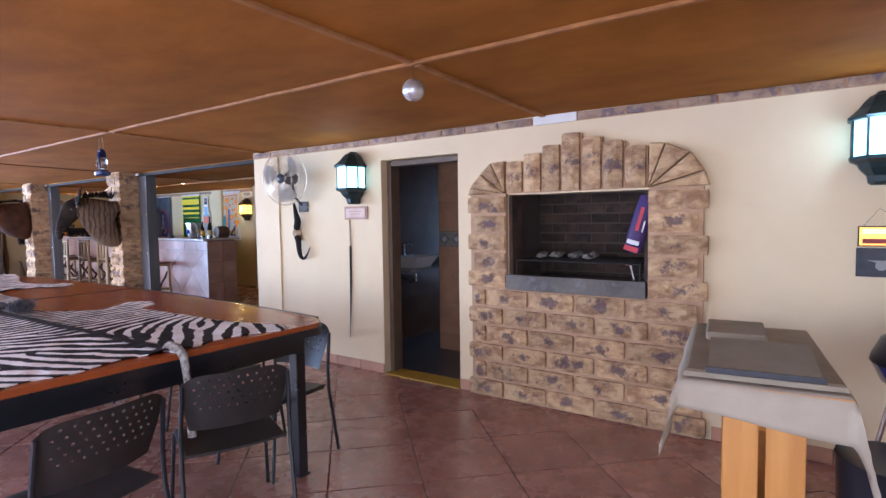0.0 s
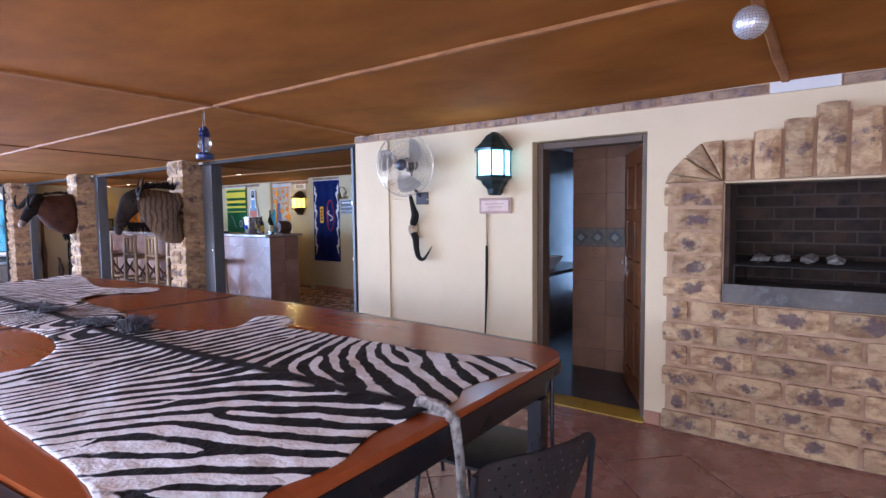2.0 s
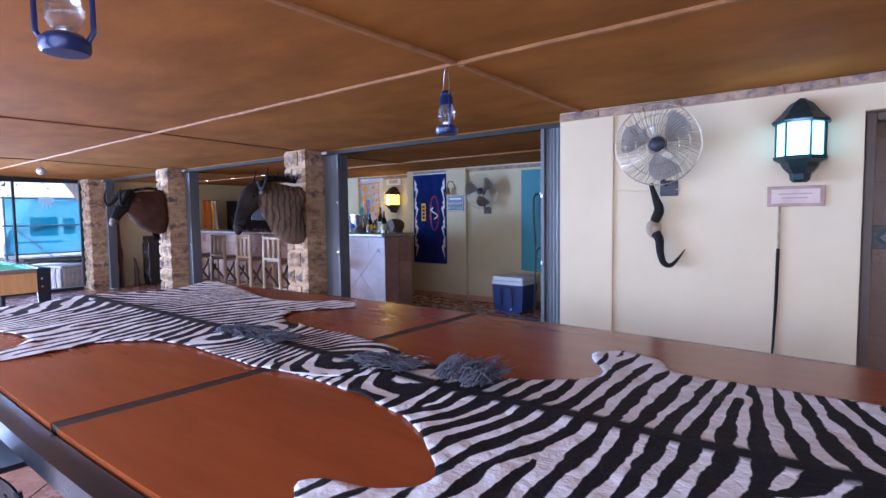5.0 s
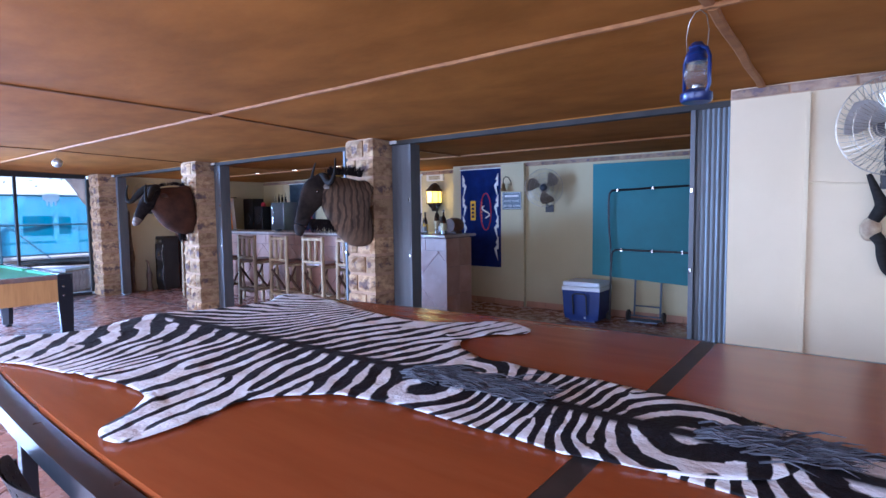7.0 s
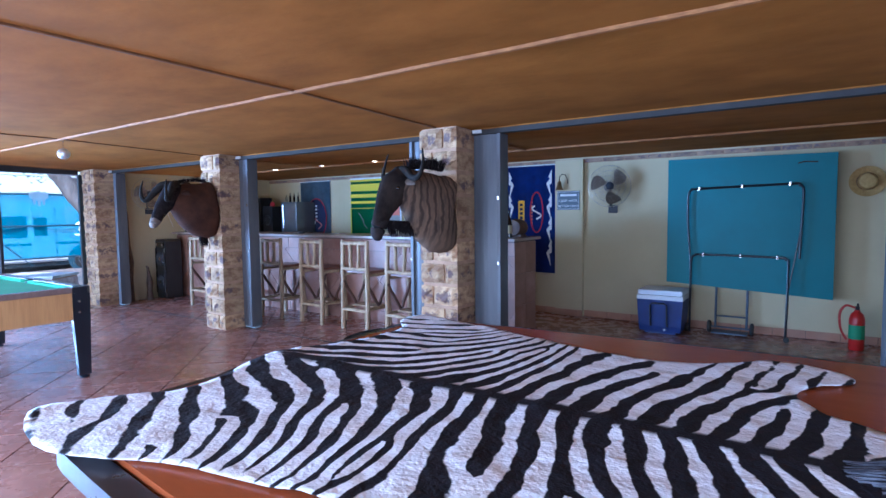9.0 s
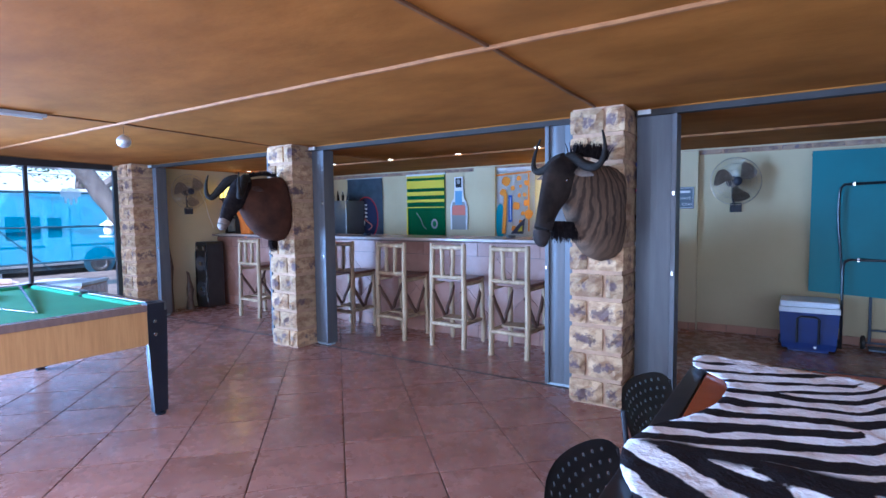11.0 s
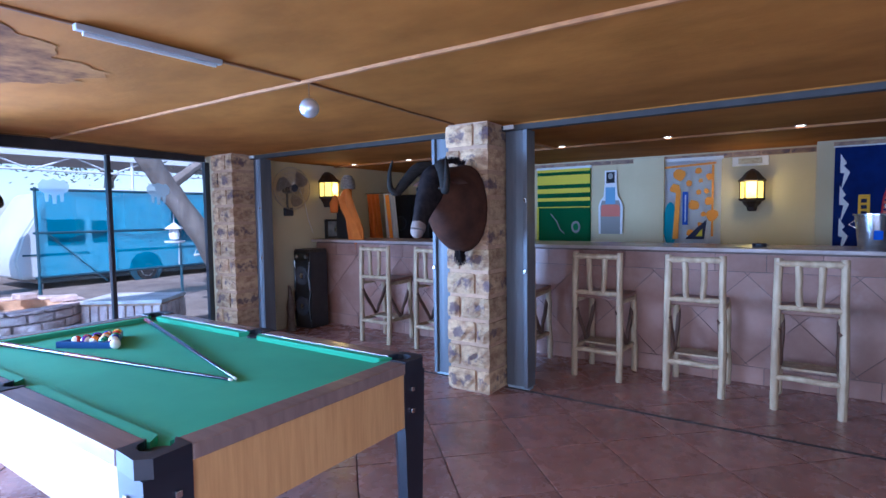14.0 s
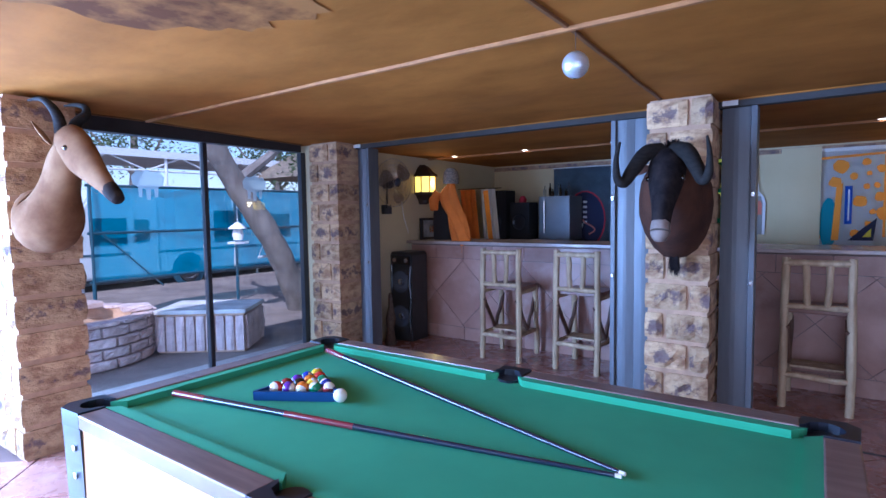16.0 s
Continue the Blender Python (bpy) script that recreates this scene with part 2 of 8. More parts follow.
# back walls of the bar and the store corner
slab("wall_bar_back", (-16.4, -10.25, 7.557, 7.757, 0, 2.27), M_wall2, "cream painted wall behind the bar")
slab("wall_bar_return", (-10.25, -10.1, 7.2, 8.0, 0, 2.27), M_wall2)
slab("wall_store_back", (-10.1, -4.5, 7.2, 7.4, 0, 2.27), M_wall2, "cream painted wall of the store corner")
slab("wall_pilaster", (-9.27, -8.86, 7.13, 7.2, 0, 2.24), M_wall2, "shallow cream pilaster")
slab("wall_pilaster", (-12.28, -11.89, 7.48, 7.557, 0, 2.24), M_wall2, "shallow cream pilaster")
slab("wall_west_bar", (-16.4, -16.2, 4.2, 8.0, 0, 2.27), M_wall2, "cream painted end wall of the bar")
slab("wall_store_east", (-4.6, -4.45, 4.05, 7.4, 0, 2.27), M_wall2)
# front of the hall behind the camera: dwarf piers between glazed bays, with a header
slab("wall_south", (-16.4, 3.4, -1.75, -1.55, 2.2, CEIL), M_darkframe)
for _x in (-16.2, -12.45, -8.9, -5.3, -1.65, 2.2):
    slab("wall_south", (_x - 0.25, _x + 0.25, -1.75, -1.55, 0, 2.2), M_mortar)

# ---- ceiling with its battens ----
BAT_X = (-16.45, -12.80, -9.09, -5.32, -1.845, 1.75)
BAT_Y = (-1.45, 2.22)


def ceil_z(x, y):
    """The boards' level: it falls a little towards the north wall and sags between battens."""
    z = 2.335 - 0.045 * max(0.0, (y - 2.22) / 1.8)
    cell = max([b for b in BAT_X if b <= x] or [-19.8]), min([b for b in BAT_X if b > x] or [5.3])
    u = math.sin(math.pi * min(1, max(0, (x - cell[0]) / (cell[1] - cell[0]))))
    rows = (-5.0, -1.45, 2.22, 4.1)
    w = 0
    for a, b in zip(rows, rows[1:]):
        if a <= y < b:
            w = math.sin(math.pi * (y - a) / (b - a))
    return z - 0.028 * u * w


_bm = bmesh.new()
_xs, _ys = [FX0 - 0.44 + 0.24 * i for i in range(84)], [-3.4 + 0.2 * i for i in range(39)]
_g = [[_bm.verts.new((x, y, ceil_z(x, y))) for y in _ys] for x in _xs]
for _i in range(len(_xs) - 1):
    for _j in range(len(_ys) - 1):
        _bm.faces.new((_g[_i][_j], _g[_i][_j + 1], _g[_i + 1][_j + 1], _g[_i + 1][_j]))
setting("ceiling", _bm, M_ceiling, "sagging ochre painted ceiling boards", smooth=60)


def batten(pts, w=0.032, h=0.017, material=M_batten):
    bm = bmesh.new()
    rows = []
    for i, (x, y) in enumerate(pts):
        z = ceil_z(x, y)
        along_x = abs(pts[-1][0] - pts[0][0]) > abs(pts[-1][1] - pts[0][1])
        o = [(-w / 2, 0.01), (w / 2, 0.01), (w / 2, -h * 0.6), (w / 3, -h), (-w / 3, -h), (-w / 2, -h * 0.6)]
        rows.append([V((x + (0 if along_x else a), y + (a if along_x else 0), z + b)) for a, b in o])
    loft(rows, bm)
    return setting("trim", bm, material, "thin ochre painted ceiling batten")


for _y in BAT_Y:
    for _a, _b in zip(BAT_X, BAT_X[1:]):
        batten([(_a + (_b - _a) * k / 12, _y + 0.004 * math.sin(k * 2.1 + _a)) for k in range(13)])
for _x in BAT_X:
    for _a, _b in ((-3.2, -1.48), (-1.42, 2.19), (2.25, 3.84)):
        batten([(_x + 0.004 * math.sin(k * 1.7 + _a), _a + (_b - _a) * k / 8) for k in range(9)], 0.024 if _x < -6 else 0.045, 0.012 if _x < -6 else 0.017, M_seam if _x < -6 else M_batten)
for _y, _x0, _x1 in ((5.78, -16.2, -4.6),):
    setting("trim", box(_x0, _x1, _y - 0.02, _y + 0.02, 2.25, 2.271), M_batten, "thin batten on the bar ceiling")
for _x in (-12.7, -9.1):
    setting("trim", box(_x - 0.02, _x + 0.02, 4.1, 5.755, 2.252, 2.271), M_batten)

# old damp stain on the ceiling by the pool table
_bm = bmesh.new()
_c = _bm.verts.new((-13.75, 0.55, ceil_z(-13.75, 0.55) - 0.004))
_ring = []
for _k in range(80):
    _a = 2 * math.pi * _k / 80
    _r = 0.90 + 0.22 * noise.noise(V((math.cos(_a) * 2.2, math.sin(_a) * 2.2, 3.1))) + 0.13 * noise.noise(V((math.cos(_a) * 9, math.sin(_a) * 9, 8)))
    _x, _y = -13.68 + _r * 0.70 * math.cos(_a), 0.62 + _r * 0.86 * math.sin(_a)
    _ring.append(_bm.verts.new((_x, _y, ceil_z(_x, _y) - 0.0035)))
for _k in range(80):
    _bm.faces.new((_c, _ring[_k], _ring[(_k + 1) % 80]))
setting("ceiling_stain", _bm, M_stain, "dark brown damp stain on the ceiling boards")


# ---- split-face stone ----
_blocks = {}


def block_mesh(w, d, h, k, material, rough=0.015):
    """A stone w x d x h about its centre, with quarry faces and soft edges."""
    key = (round(w, 3), round(d, 3), round(h, 3), k, material.name)
    if key in _blocks:
        return _blocks[key]
    rnd = random.Random(hash((round(w * 1000), round(h * 1000), k)) & 0xFFFF)
    nx, ny, nz = max(3, min(7, round(w / 0.05))), 1, 4
    bm = bmesh.new()
    at = {}

    def vert(i, j, l):
        if (i, j, l) not in at:
            p = V(((i / nx - 0.5) * w, (j / ny - 0.5) * d, (l / nz - 0.5) * h))
            edge = (i in (0, nx)) + (j in (0, ny)) + (l in (0, nz))
            if edge == 1:
                q = V((0, 0, 0))
                q.x, q.y, q.z = (1 if i == nx else -1 if i == 0 else 0), (1 if j == ny else -1 if j == 0 else 0), (1 if l == nz else -1 if l == 0 else 0)
                p += q * (0 if q.z else rnd.uniform(-0.2, 1.0) * rough)
                p += V((rnd.uniform(-1, 1), 0, rnd.uniform(-1, 1))) * 0.008
            else:
                for q, hit_ in ((0, i in (0, nx)), (1, j in (0, ny)), (2, l in (0, nz))):
                    if hit_:
                        p[q] -= math.copysign(0.0035 * (edge - 1) + rnd.uniform(0, 0.003), p[q])
            at[(i, j, l)] = bm.verts.new(p)
        return at[(i, j, l)]

    for i in range(nx):
        for l in range(nz):
            bm.faces.new((vert(i, 0, l), vert(i + 1, 0, l), vert(i + 1, 0, l + 1), vert(i, 0, l + 1)))
            bm.faces.new((vert(i, ny, l), vert(i, ny, l + 1), vert(i + 1, ny, l + 1), vert(i + 1, ny, l)))
    for j in range(ny):
        for l in range(nz):
            bm.faces.new((vert(0, j, l), vert(0, j, l + 1), vert(0, j + 1, l + 1), vert(0, j + 1, l)))
            bm.faces.new((vert(nx, j, l), vert(nx, j + 1, l), vert(nx, j + 1, l + 1), vert(nx, j, l + 1)))
    for i in range(nx):
        for j in range(ny):
            bm.faces.new((vert(i, j, nz), vert(i + 1, j, nz), vert(i + 1, j + 1, nz), vert(i, j + 1, nz)))
            bm.faces.new((vert(i, j, 0), vert(i, j + 1, 0), vert(i + 1, j + 1, 0), vert(i + 1, j, 0)))
    me = bpy.data.meshes.new("stone")
    bm.to_mesh(me)
    bm.free()
    me.materials.append(material)
    _blocks[key] = me
    return me


def stone(parent, x, y, z, w, d, h, k, material, turn=0.0, name="stone", rough=0.015):
    ob = new(name, block_mesh(w, d, h, k, material, rough))
    ob.parent = parent
    ob.location, ob.rotation_euler = (x, y, z), (0, turn, 0)
    return ob


# ---- window wall to the yard ----
GX = -16.53
for _a, _b in ((-3.2, 3.85),):
    slab("window_head", (GX - 0.05, GX + 0.05, _a, _b, 2.215, 2.345), M_darkframe, "dark bronze window head")
    slab("window_sill", (GX - 0.05, GX + 0.05, _a, _b, 0.0, 0.05), M_darkframe)


def glazing(name, ys, label):
    top = tagged(part(name, box(GX - 0.03, GX + 0.03, ys[0], ys[0] + 0.05, 0.05, 2.215), M_darkframe, None, label), kind="structure")
    for y in ys[1:-1]:
        part("mullion", box(GX - 0.03, GX + 0.03, y - 0.021, y + 0.021, 0.05, 2.215, bevel=0.004), M_darkframe, top, "slim dark window mullion")
    part("window_frame", box(GX - 0.03, GX + 0.03, ys[-1] - 0.06, ys[-1], 0.05, 2.215), M_darkframe, top)
    for a, b in zip(ys, ys[1:]):
        pane = part("pane", box(GX - 0.003, GX + 0.003, a + 0.03, b - 0.03, 0.05, 2.215), M_glass, top, "clear window pane")
        pane.visible_shadow = False


glazing("window_1", (1.5, 2.752, 3.92), "tall dark-framed glazing onto the yard")
glazing("window_2", (-3.2, -1.8, -0.4, 1.14), "tall dark-framed glazing onto the yard")

slab("wall_corner", (-16.58, -16.39, 3.925, 4.5, 0, 2.33), M_wall2)
slab("wall_corner", (-16.56, -16.385, 1.142, 1.498, 0, 2.215), M_mortar)
M_track = mat("dull_track_metal", (0.06, 0.055, 0.052), 0.85, spec=0.12, color2=(0.045, 0.042, 0.04), scale=4)
# ---- sliding track, fascia and folded partitions ----
for _a, _b in ((-15.93, -12.9), (-12.48, -9.3), (-8.86, -5.5)):
    slab("partition_track", (_a, _b, 4.10, 4.18, 2.228, 2.272), M_track, "grey aluminium overhead track", bevel=0.004)
    slab("fascia", (_a, _b, 4.12, 4.189, 2.2725, 2.33), M_ceiling, "narrow board above the track")
    slab("floor_track", (_a, _b, 4.125, 4.155, -0.004, 0.002), M_track, "thin dark floor track")

M_brush = mat("pale_brush_strip", (0.45, 0.52, 0.55), 0.9, color2=(0.3, 0.36, 0.4), scale=40)
M_white = mat("white_plastic", (0.75, 0.75, 0.73), 0.45, color2=(0.68, 0.68, 0.66), scale=6)
M_chrome = mat("polished_steel", (0.62, 0.62, 0.62), 0.22, 1.0, color2=(0.5, 0.5, 0.5), scale=20)


def folded_partition(x0, x1, label, ribs=4, post="right", y0=4.12, y1=4.26, rib=0.03):
    top = thing("folding_partition", label, "folding partition", group="folded grey partitions")
    n = ribs
    w = (x1 - x0 - 0.035) / n
    px = x1 - 0.035 if post == "right" else x0
    sx = x0 if post == "right" else x0 + 0.035
    for i in range(n):
        a = sx + i * w
        bm = bmesh.new()
        pts = [(a + 0.001, y0 + 0.005 + rib), (a + w * 0.42, y0 + 0.005 + 0.3 * rib * (i % 2)), (a + w * 0.58, y0 + 0.005 + 0.3 * rib * (i % 2)), (a + w - 0.001, y0 + 0.005 + rib),
               (a + w - 0.002, y1 - 0.02), (a + w / 2, y1), (a + 0.002, y1 - 0.02)]
        part("slat", prism(pts, 0.035, 2.226), M_alu, top)
    part("post", box(px, px + 0.035, y0 - 0.015, y1, 0.03, 2.227, bevel=0.004), M_alu, top, "flat grey closing post")
    part("brush", box(x0 + 0.005, x1 - 0.005, y0 + 0.03, y1 - 0.03, 0.006, 0.034), M_brush, top, "pale brush strip")
    for z in (1.02, 1.62):
        part("catch", box(px + 0.008, px + 0.027, y0 - 0.03, y0 - 0.0155, z, z + 0.035, bevel=0.003), M_chrome, top, "small steel catch")
    return top


folded_partition(-8.855, -8.56, "folded grey aluminium partition beside a stone pillar", 1, "right", rib=0.012)
folded_partition(-9.60, -9.305, "folded grey aluminium partition behind a stone pillar", 2, "left", rib=0.008)
folded_partition(-12.46, -12.245, "folded grey aluminium partition beside a stone pillar", 1, "right", rib=0.012)
folded_partition(-13.22, -12.91, "folded grey aluminium partition behind a stone pillar", 2, "left", rib=0.008)
folded_partition(-15.935, -15.74, "folded grey aluminium partition by the corner pillar", 1, "right")
folded_partition(-5.80, -5.42, "thick stack of folded grey partition slats at the wall's end", 10, "left", 4.09, 4.29, 0.007)
for _x in (-8.84, -12.455, -15.935):
    _t = thing("track_clip", "small white plastic end cap on the overhead track", "end cap", group="track end caps")
    part("cap", box(_x, _x + 0.095, 4.085, 4.0995, 2.238, 2.272, bevel=0.004), M_white, _t)

# ---- wall details ----
slab("conduit", (-5.075, -5.05, 3.832, 3.85, 0.1, 2.215), M_wall, "painted cable conduit on the wall", bevel=0.004)


def skirting(x0, x1, y, name="baseboard", depth=0.012, h=0.095):
    top = setting(name, box(x0, x1, y - depth * 0.4, y - 0.0005, 0, h - 0.004), M_grout, "terracotta tile skirting")
    x = x0
    k = 0
    while x < x1 - 0.02:
        w = min(0.33, x1 - x)
        ob = part("tile", box(x + 0.003, x + w - 0.003, y - depth, y - depth * 0.35, 0.002, h, bevel=0.002), M_tiletrim, top)
        x += w
        k += 1
    return top


skirting(-5.5, -3.54, 3.85)
skirting(-2.645, -2.535, 3.85)
skirting(-0.64, 3.2, 3.85)
skirting(-10.1, -9.28, 7.2)
skirting(-8.85, -4.62, 7.2)
skirting(-9.27, -8.86, 7.13)

# ---- bathroom beyond the doorway ----
M_bathtile = mat("brown_wall_tile", (0.36, 0.20, 0.12), 0.35, color2=(0.26, 0.14, 0.085), scale=3.5, vary=0.1, rvar=0.08, bump=0.001, bscale=20)
M_bathdark = mat("dark_wall_tile", (0.13, 0.075, 0.05), 0.4, color2=(0.09, 0.05, 0.035), scale=4)
M_dado = mat("slate_dado_tile", (0.22, 0.19, 0.16), 0.5, color2=(0.15, 0.14, 0.13), scale=20)
M_dado2 = mat("dado_diamond_grey", (0.13, 0.15, 0.16), 0.4, color2=(0.09, 0.10, 0.12), scale=20)
M_dado3 = mat("dado_diamond_pale", (0.36, 0.36, 0.33), 0.4, color2=(0.3, 0.3, 0.28), scale=20)
slab("wall_bath_west", (-4.45, -4.3, 4.05, 7.2, 0, 2.27), M_bathdark, "dark tiled bathroom wall")
slab("wall_bath_back", (-4.45, 0.5, 7.0, 7.2, 0, 2.27), M_bathdark)
slab("wall_bath_east", (-1.9, -1.75, 4.6, 7.0, 0, 2.27), M_bathdark)
_p = slab("wall_partition", (-3.645, -1.75, 4.96, 5.06, 0, 2.2), M_grout, "tiled bathroom partition")
for _i in range(6):
    _x = -3.65 + 0.33 * _i
    for _z0, _z1 in ((0.0, 0.2), (0.2, 0.53), (0.53, 0.86), (0.86, 1.185), (1.36, 1.69), (1.69, 2.02), (2.02, 2.2)):
        _o = part("tile", box(-0.163, 0.163, -0.006, 0.006, -(_z1 - _z0) / 2 + 0.002, (_z1 - _z0) / 2 - 0.002), M_bathtile, _p)
        _o.location = (_x + 0.165, 4.954, (_z0 + _z1) / 2)
    part("tile", box(_x + 0.002, _x + 0.328, 4.95, 4.96, 1.188, 1.357), M_dado, _p, "slate dado tile")
    for _k in range(2):
        _cx = _x + 0.085 + 0.165 * _k
        part("diamond", prism([(_cx - 0.075, 1.273), (_cx, 1.2), (_cx + 0.075, 1.273), (_cx, 1.346)], 4.944, 4.9495, "y"), M_dado2, _p)
        part("diamond", prism([(_cx - 0.035, 1.273), (_cx, 1.238), (_cx + 0.035, 1.273), (_cx, 1.308)], 4.939, 4.9435, "y"), M_dado3, _p)
M_sky = mat("daylit_frosting", (0.6, 0.75, 0.85), 0.6, emit=(0.45, 0.7, 0.9), power=5.0)
M_blind = mat("grey_blind_slat", (0.22, 0.27, 0.33), 0.5, color2=(0.18, 0.22, 0.28), scale=8)
slab("bath_window", (-4.26, -3.9, 6.98, 6.999, 0.45, 2.0), M_sky, "daylit bathroom window pane")
_t = thing("venetian_blind", "grey venetian blind over the bathroom window", "blind")
for _k in range(30):
    part("slat", box(-4.27, -3.88, 6.94, 6.975, 0.46 + 0.052 * _k, 0.478 + 0.052 * _k), M_blind, _t)

# door frame and the open panelled leaf
M_steelbrown = mat("brown_painted_steel", (0.10, 0.065, 0.045), 0.45, color2=(0.13, 0.09, 0.06), scale=5)
M_doorwood = mat("varnished_red_wood", (0.23, 0.085, 0.028), 0.3, color2=(0.12, 0.04, 0.014), scale=3, stretch=(3, 3, 0.5), color3=(0.3, 0.13, 0.045), scale3=5, amount3=0.5, bump=0.001, bscale=40)
_f = setting("door_frame", box(-3.53, -3.48, 3.93, 4.06, 0, 2.065, bevel=0.006), M_steelbrown, "brown steel door frame")
part("jamb", box(-2.705, -2.655, 3.93, 4.06, 0, 2.065, bevel=0.006), M_steelbrown, _f)
part("head", box(-3.478, -2.707, 3.93, 4.06, 2.015, 2.065, bevel=0.006), M_steelbrown, _f)
slab("door_threshold", (-3.53, -2.655, 3.835, 4.06, -0.004, 0.006), mat("yellow_strip", (0.5, 0.33, 0.03), 0.5, color2=(0.4, 0.25, 0.03), scale=10), "yellow threshold strip")
_d = tagged(thing("door_leaf", "open dark-stained panelled wooden door", "door", m=pose(-2.71, 4.065, 0.012, rz=180 - 63)), kind="")
_bm = bmesh.new()
for _a, _b in ((0, 0.11), (0.35, 0.45), (0.69, 0.79)):
    bm_box(_bm, _a, _b, -0.02, 0.02, 0, 1.995, bevel=0.003)
for _a, _b in ((0, 0.16), (0.62, 0.74), (1.0, 1.1), (1.42, 1.52), (1.87, 1.995)):
    for _c0, _c1 in ((0.111, 0.349), (0.451, 0.689)):
        bm_box(_bm, _c0, _c1, -0.02, 0.02, _a, _b, bevel=0.003)
part("leaf_frame", _bm, M_doorwood, _d)
for _a, _b in ((0.165, 0.615), (0.745, 0.995), (1.105, 1.415), (1.525, 1.865)):
    for _c0, _c1 in ((0.115, 0.345), (0.455, 0.685)):
        _bm = bmesh.new()
        loft([[V((_c0 + i, s * y, _a + i)), V((_c1 - i, s * y, _a + i)), V((_c1 - i, s * y, _b - i)), V((_c0 + i, s * y, _b - i))] for s, i, y in
              ((-1, 0.03, 0.016), (-1, 0.0, 0.006), (1, 0.0, 0.006), (1, 0.03, 0.016))], _bm)
        part("panel", _bm, M_doorwood, _d, "raised door panel")
for _s in (-1, 1):
    _bm = box(0.725, 0.76, _s * 0.0215, _s * 0.027, 0.94, 1.12) if _s > 0 else box(0.725, 0.76, -0.027, -0.0215, 0.94, 1.12)
    tube([(0.742, _s * 0.026, 1.06), (0.742, _s * 0.06, 1.06), (0.64, _s * 0.062, 1.06)], 0.008, 8, _bm)
    part("door_handle", _bm, M_chrome, _d, "polished lever handle")

M_ceramic = mat("white_ceramic", (0.8, 0.8, 0.8), 0.15, color2=(0.76, 0.77, 0.78), scale=3)
M_granite = mat("dark_vanity_top", (0.12, 0.12, 0.13), 0.25, color2=(0.2, 0.2, 0.2), scale=40)
_t = thing("wash_basin", "white ceramic basin on a dark vanity shelf", "basin")
_bm = bmesh.new()
loft([[V((-4.08 + sx * w, 5.05 + sy * dd, z)) for sx, sy in ((-1, -1), (1, -1), (1, 1), (-1, 1))] for w, dd, z in
      ((0.12, 0.14, 0.925), (0.2, 0.22, 1.06), (0.185, 0.205, 1.06), (0.10, 0.12, 0.94))], _bm)
part("bowl", _bm, M_ceramic, _t)
part("tap", tube([(-4.24, 5.05, 1.06), (-4.24, 5.05, 1.2), (-4.15, 5.05, 1.22), (-4.12, 5.05, 1.19)], 0.012, 8), M_chrome, _t, "chrome tap", smooth=True)
part("trap", tube([(-4.08, 5.05, 0.89), (-4.08, 5.05, 0.76), (-4.14, 5.05, 0.74), (-4.2, 5.05, 0.78), (-4.29, 5.05, 0.78)], 0.017, 8), M_chrome, _t, "chrome waste trap", smooth=True)
_t = thing("vanity_shelf", "dark polished stone vanity shelf on the bathroom wall", "vanity shelf")
part("top", box(-4.3, -3.8, 4.6, 6.0, 0.89, 0.925, bevel=0.004), M_granite, _t)

# ---- stone fireplace (braai) ----
M_soot = mat("sooty_firebrick", (0.085, 0.05, 0.036), 0.9, color2=(0.02, 0.016, 0.014), scale=5, vary=0.35, bump=0.003, bscale=60)
M_sootjoint = mat("sooty_joint", (0.09, 0.07, 0.06), 0.95)
M_galv = mat("heat_stained_steel", (0.17, 0.15, 0.13), 0.6, 0.3, color2=(0.08, 0.07, 0.065), scale=6, color3=(0.3, 0.3, 0.3), scale3=12, amount3=0.5, rvar=0.1)
M_iron = mat("black_iron", (0.03, 0.03, 0.03), 0.6, 0.6, color2=(0.05, 0.045, 0.04), scale=20)
M_ash = mat("pale_ash", (0.33, 0.31, 0.29), 0.95, color2=(0.12, 0.11, 0.10), scale=18, bump=0.01, bscale=30)
_h = 0.1536
fire = thing("fireplace", "split-stone built-in braai fireplace with a sooty brick hearth", "fireplace")
part("mortar_bed", box(-2.50, -0.70, 3.822, 3.8495, 0, 0.918), M_mortar, fire)
part("mortar_bed", box(-2.50, -2.165, 3.815, 3.8495, 0.9185, 1.70), M_mortar, fire)
part("mortar_bed", box(-1.05, -0.70, 3.815, 3.8495, 0.9185, 1.70), M_mortar, fire)
# lower courses in stretcher bond, ragged ends
for _r in range(6):
    _z = _h * (_r + 0.5)
    _x0, _x1 = (-2.53, -0.66) if _r % 2 == 0 else (-2.47, -0.72)
    _cuts = [_x0]
    _x = _x0 + (0.34 if _r % 2 == 0 else 0.12)
    while _x < _x1 - 0.1:
        _cuts.append(_x)
        _x += 0.385
    _cuts.append(_x1)
    for _k, (_a, _b) in enumerate(zip(_cuts, _cuts[1:])):
        stone(fire, (_a + _b) / 2, 3.82, _z, _b - _a - 0.015, 0.055, _h - 0.015, (_r * 3 + _k) % 5, M_stone)
for _r in range(6, 11):
    _z = _h * (_r + 0.5)
    _x0, _x1 = (-2.53, -0.66) if _r % 2 == 0 else (-2.47, -0.72)
    stone(fire, (_x0 - 2.16) / 2, 3.82, _z, -2.16 - _x0 - 0.01, 0.055, _h - 0.012, _r % 5, M_stone)
    stone(fire, (_x1 - 1.055) / 2, 3.82, _z, _x1 + 1.055 - 0.01, 0.055, _h - 0.012, (_r + 2) % 5, M_stone)
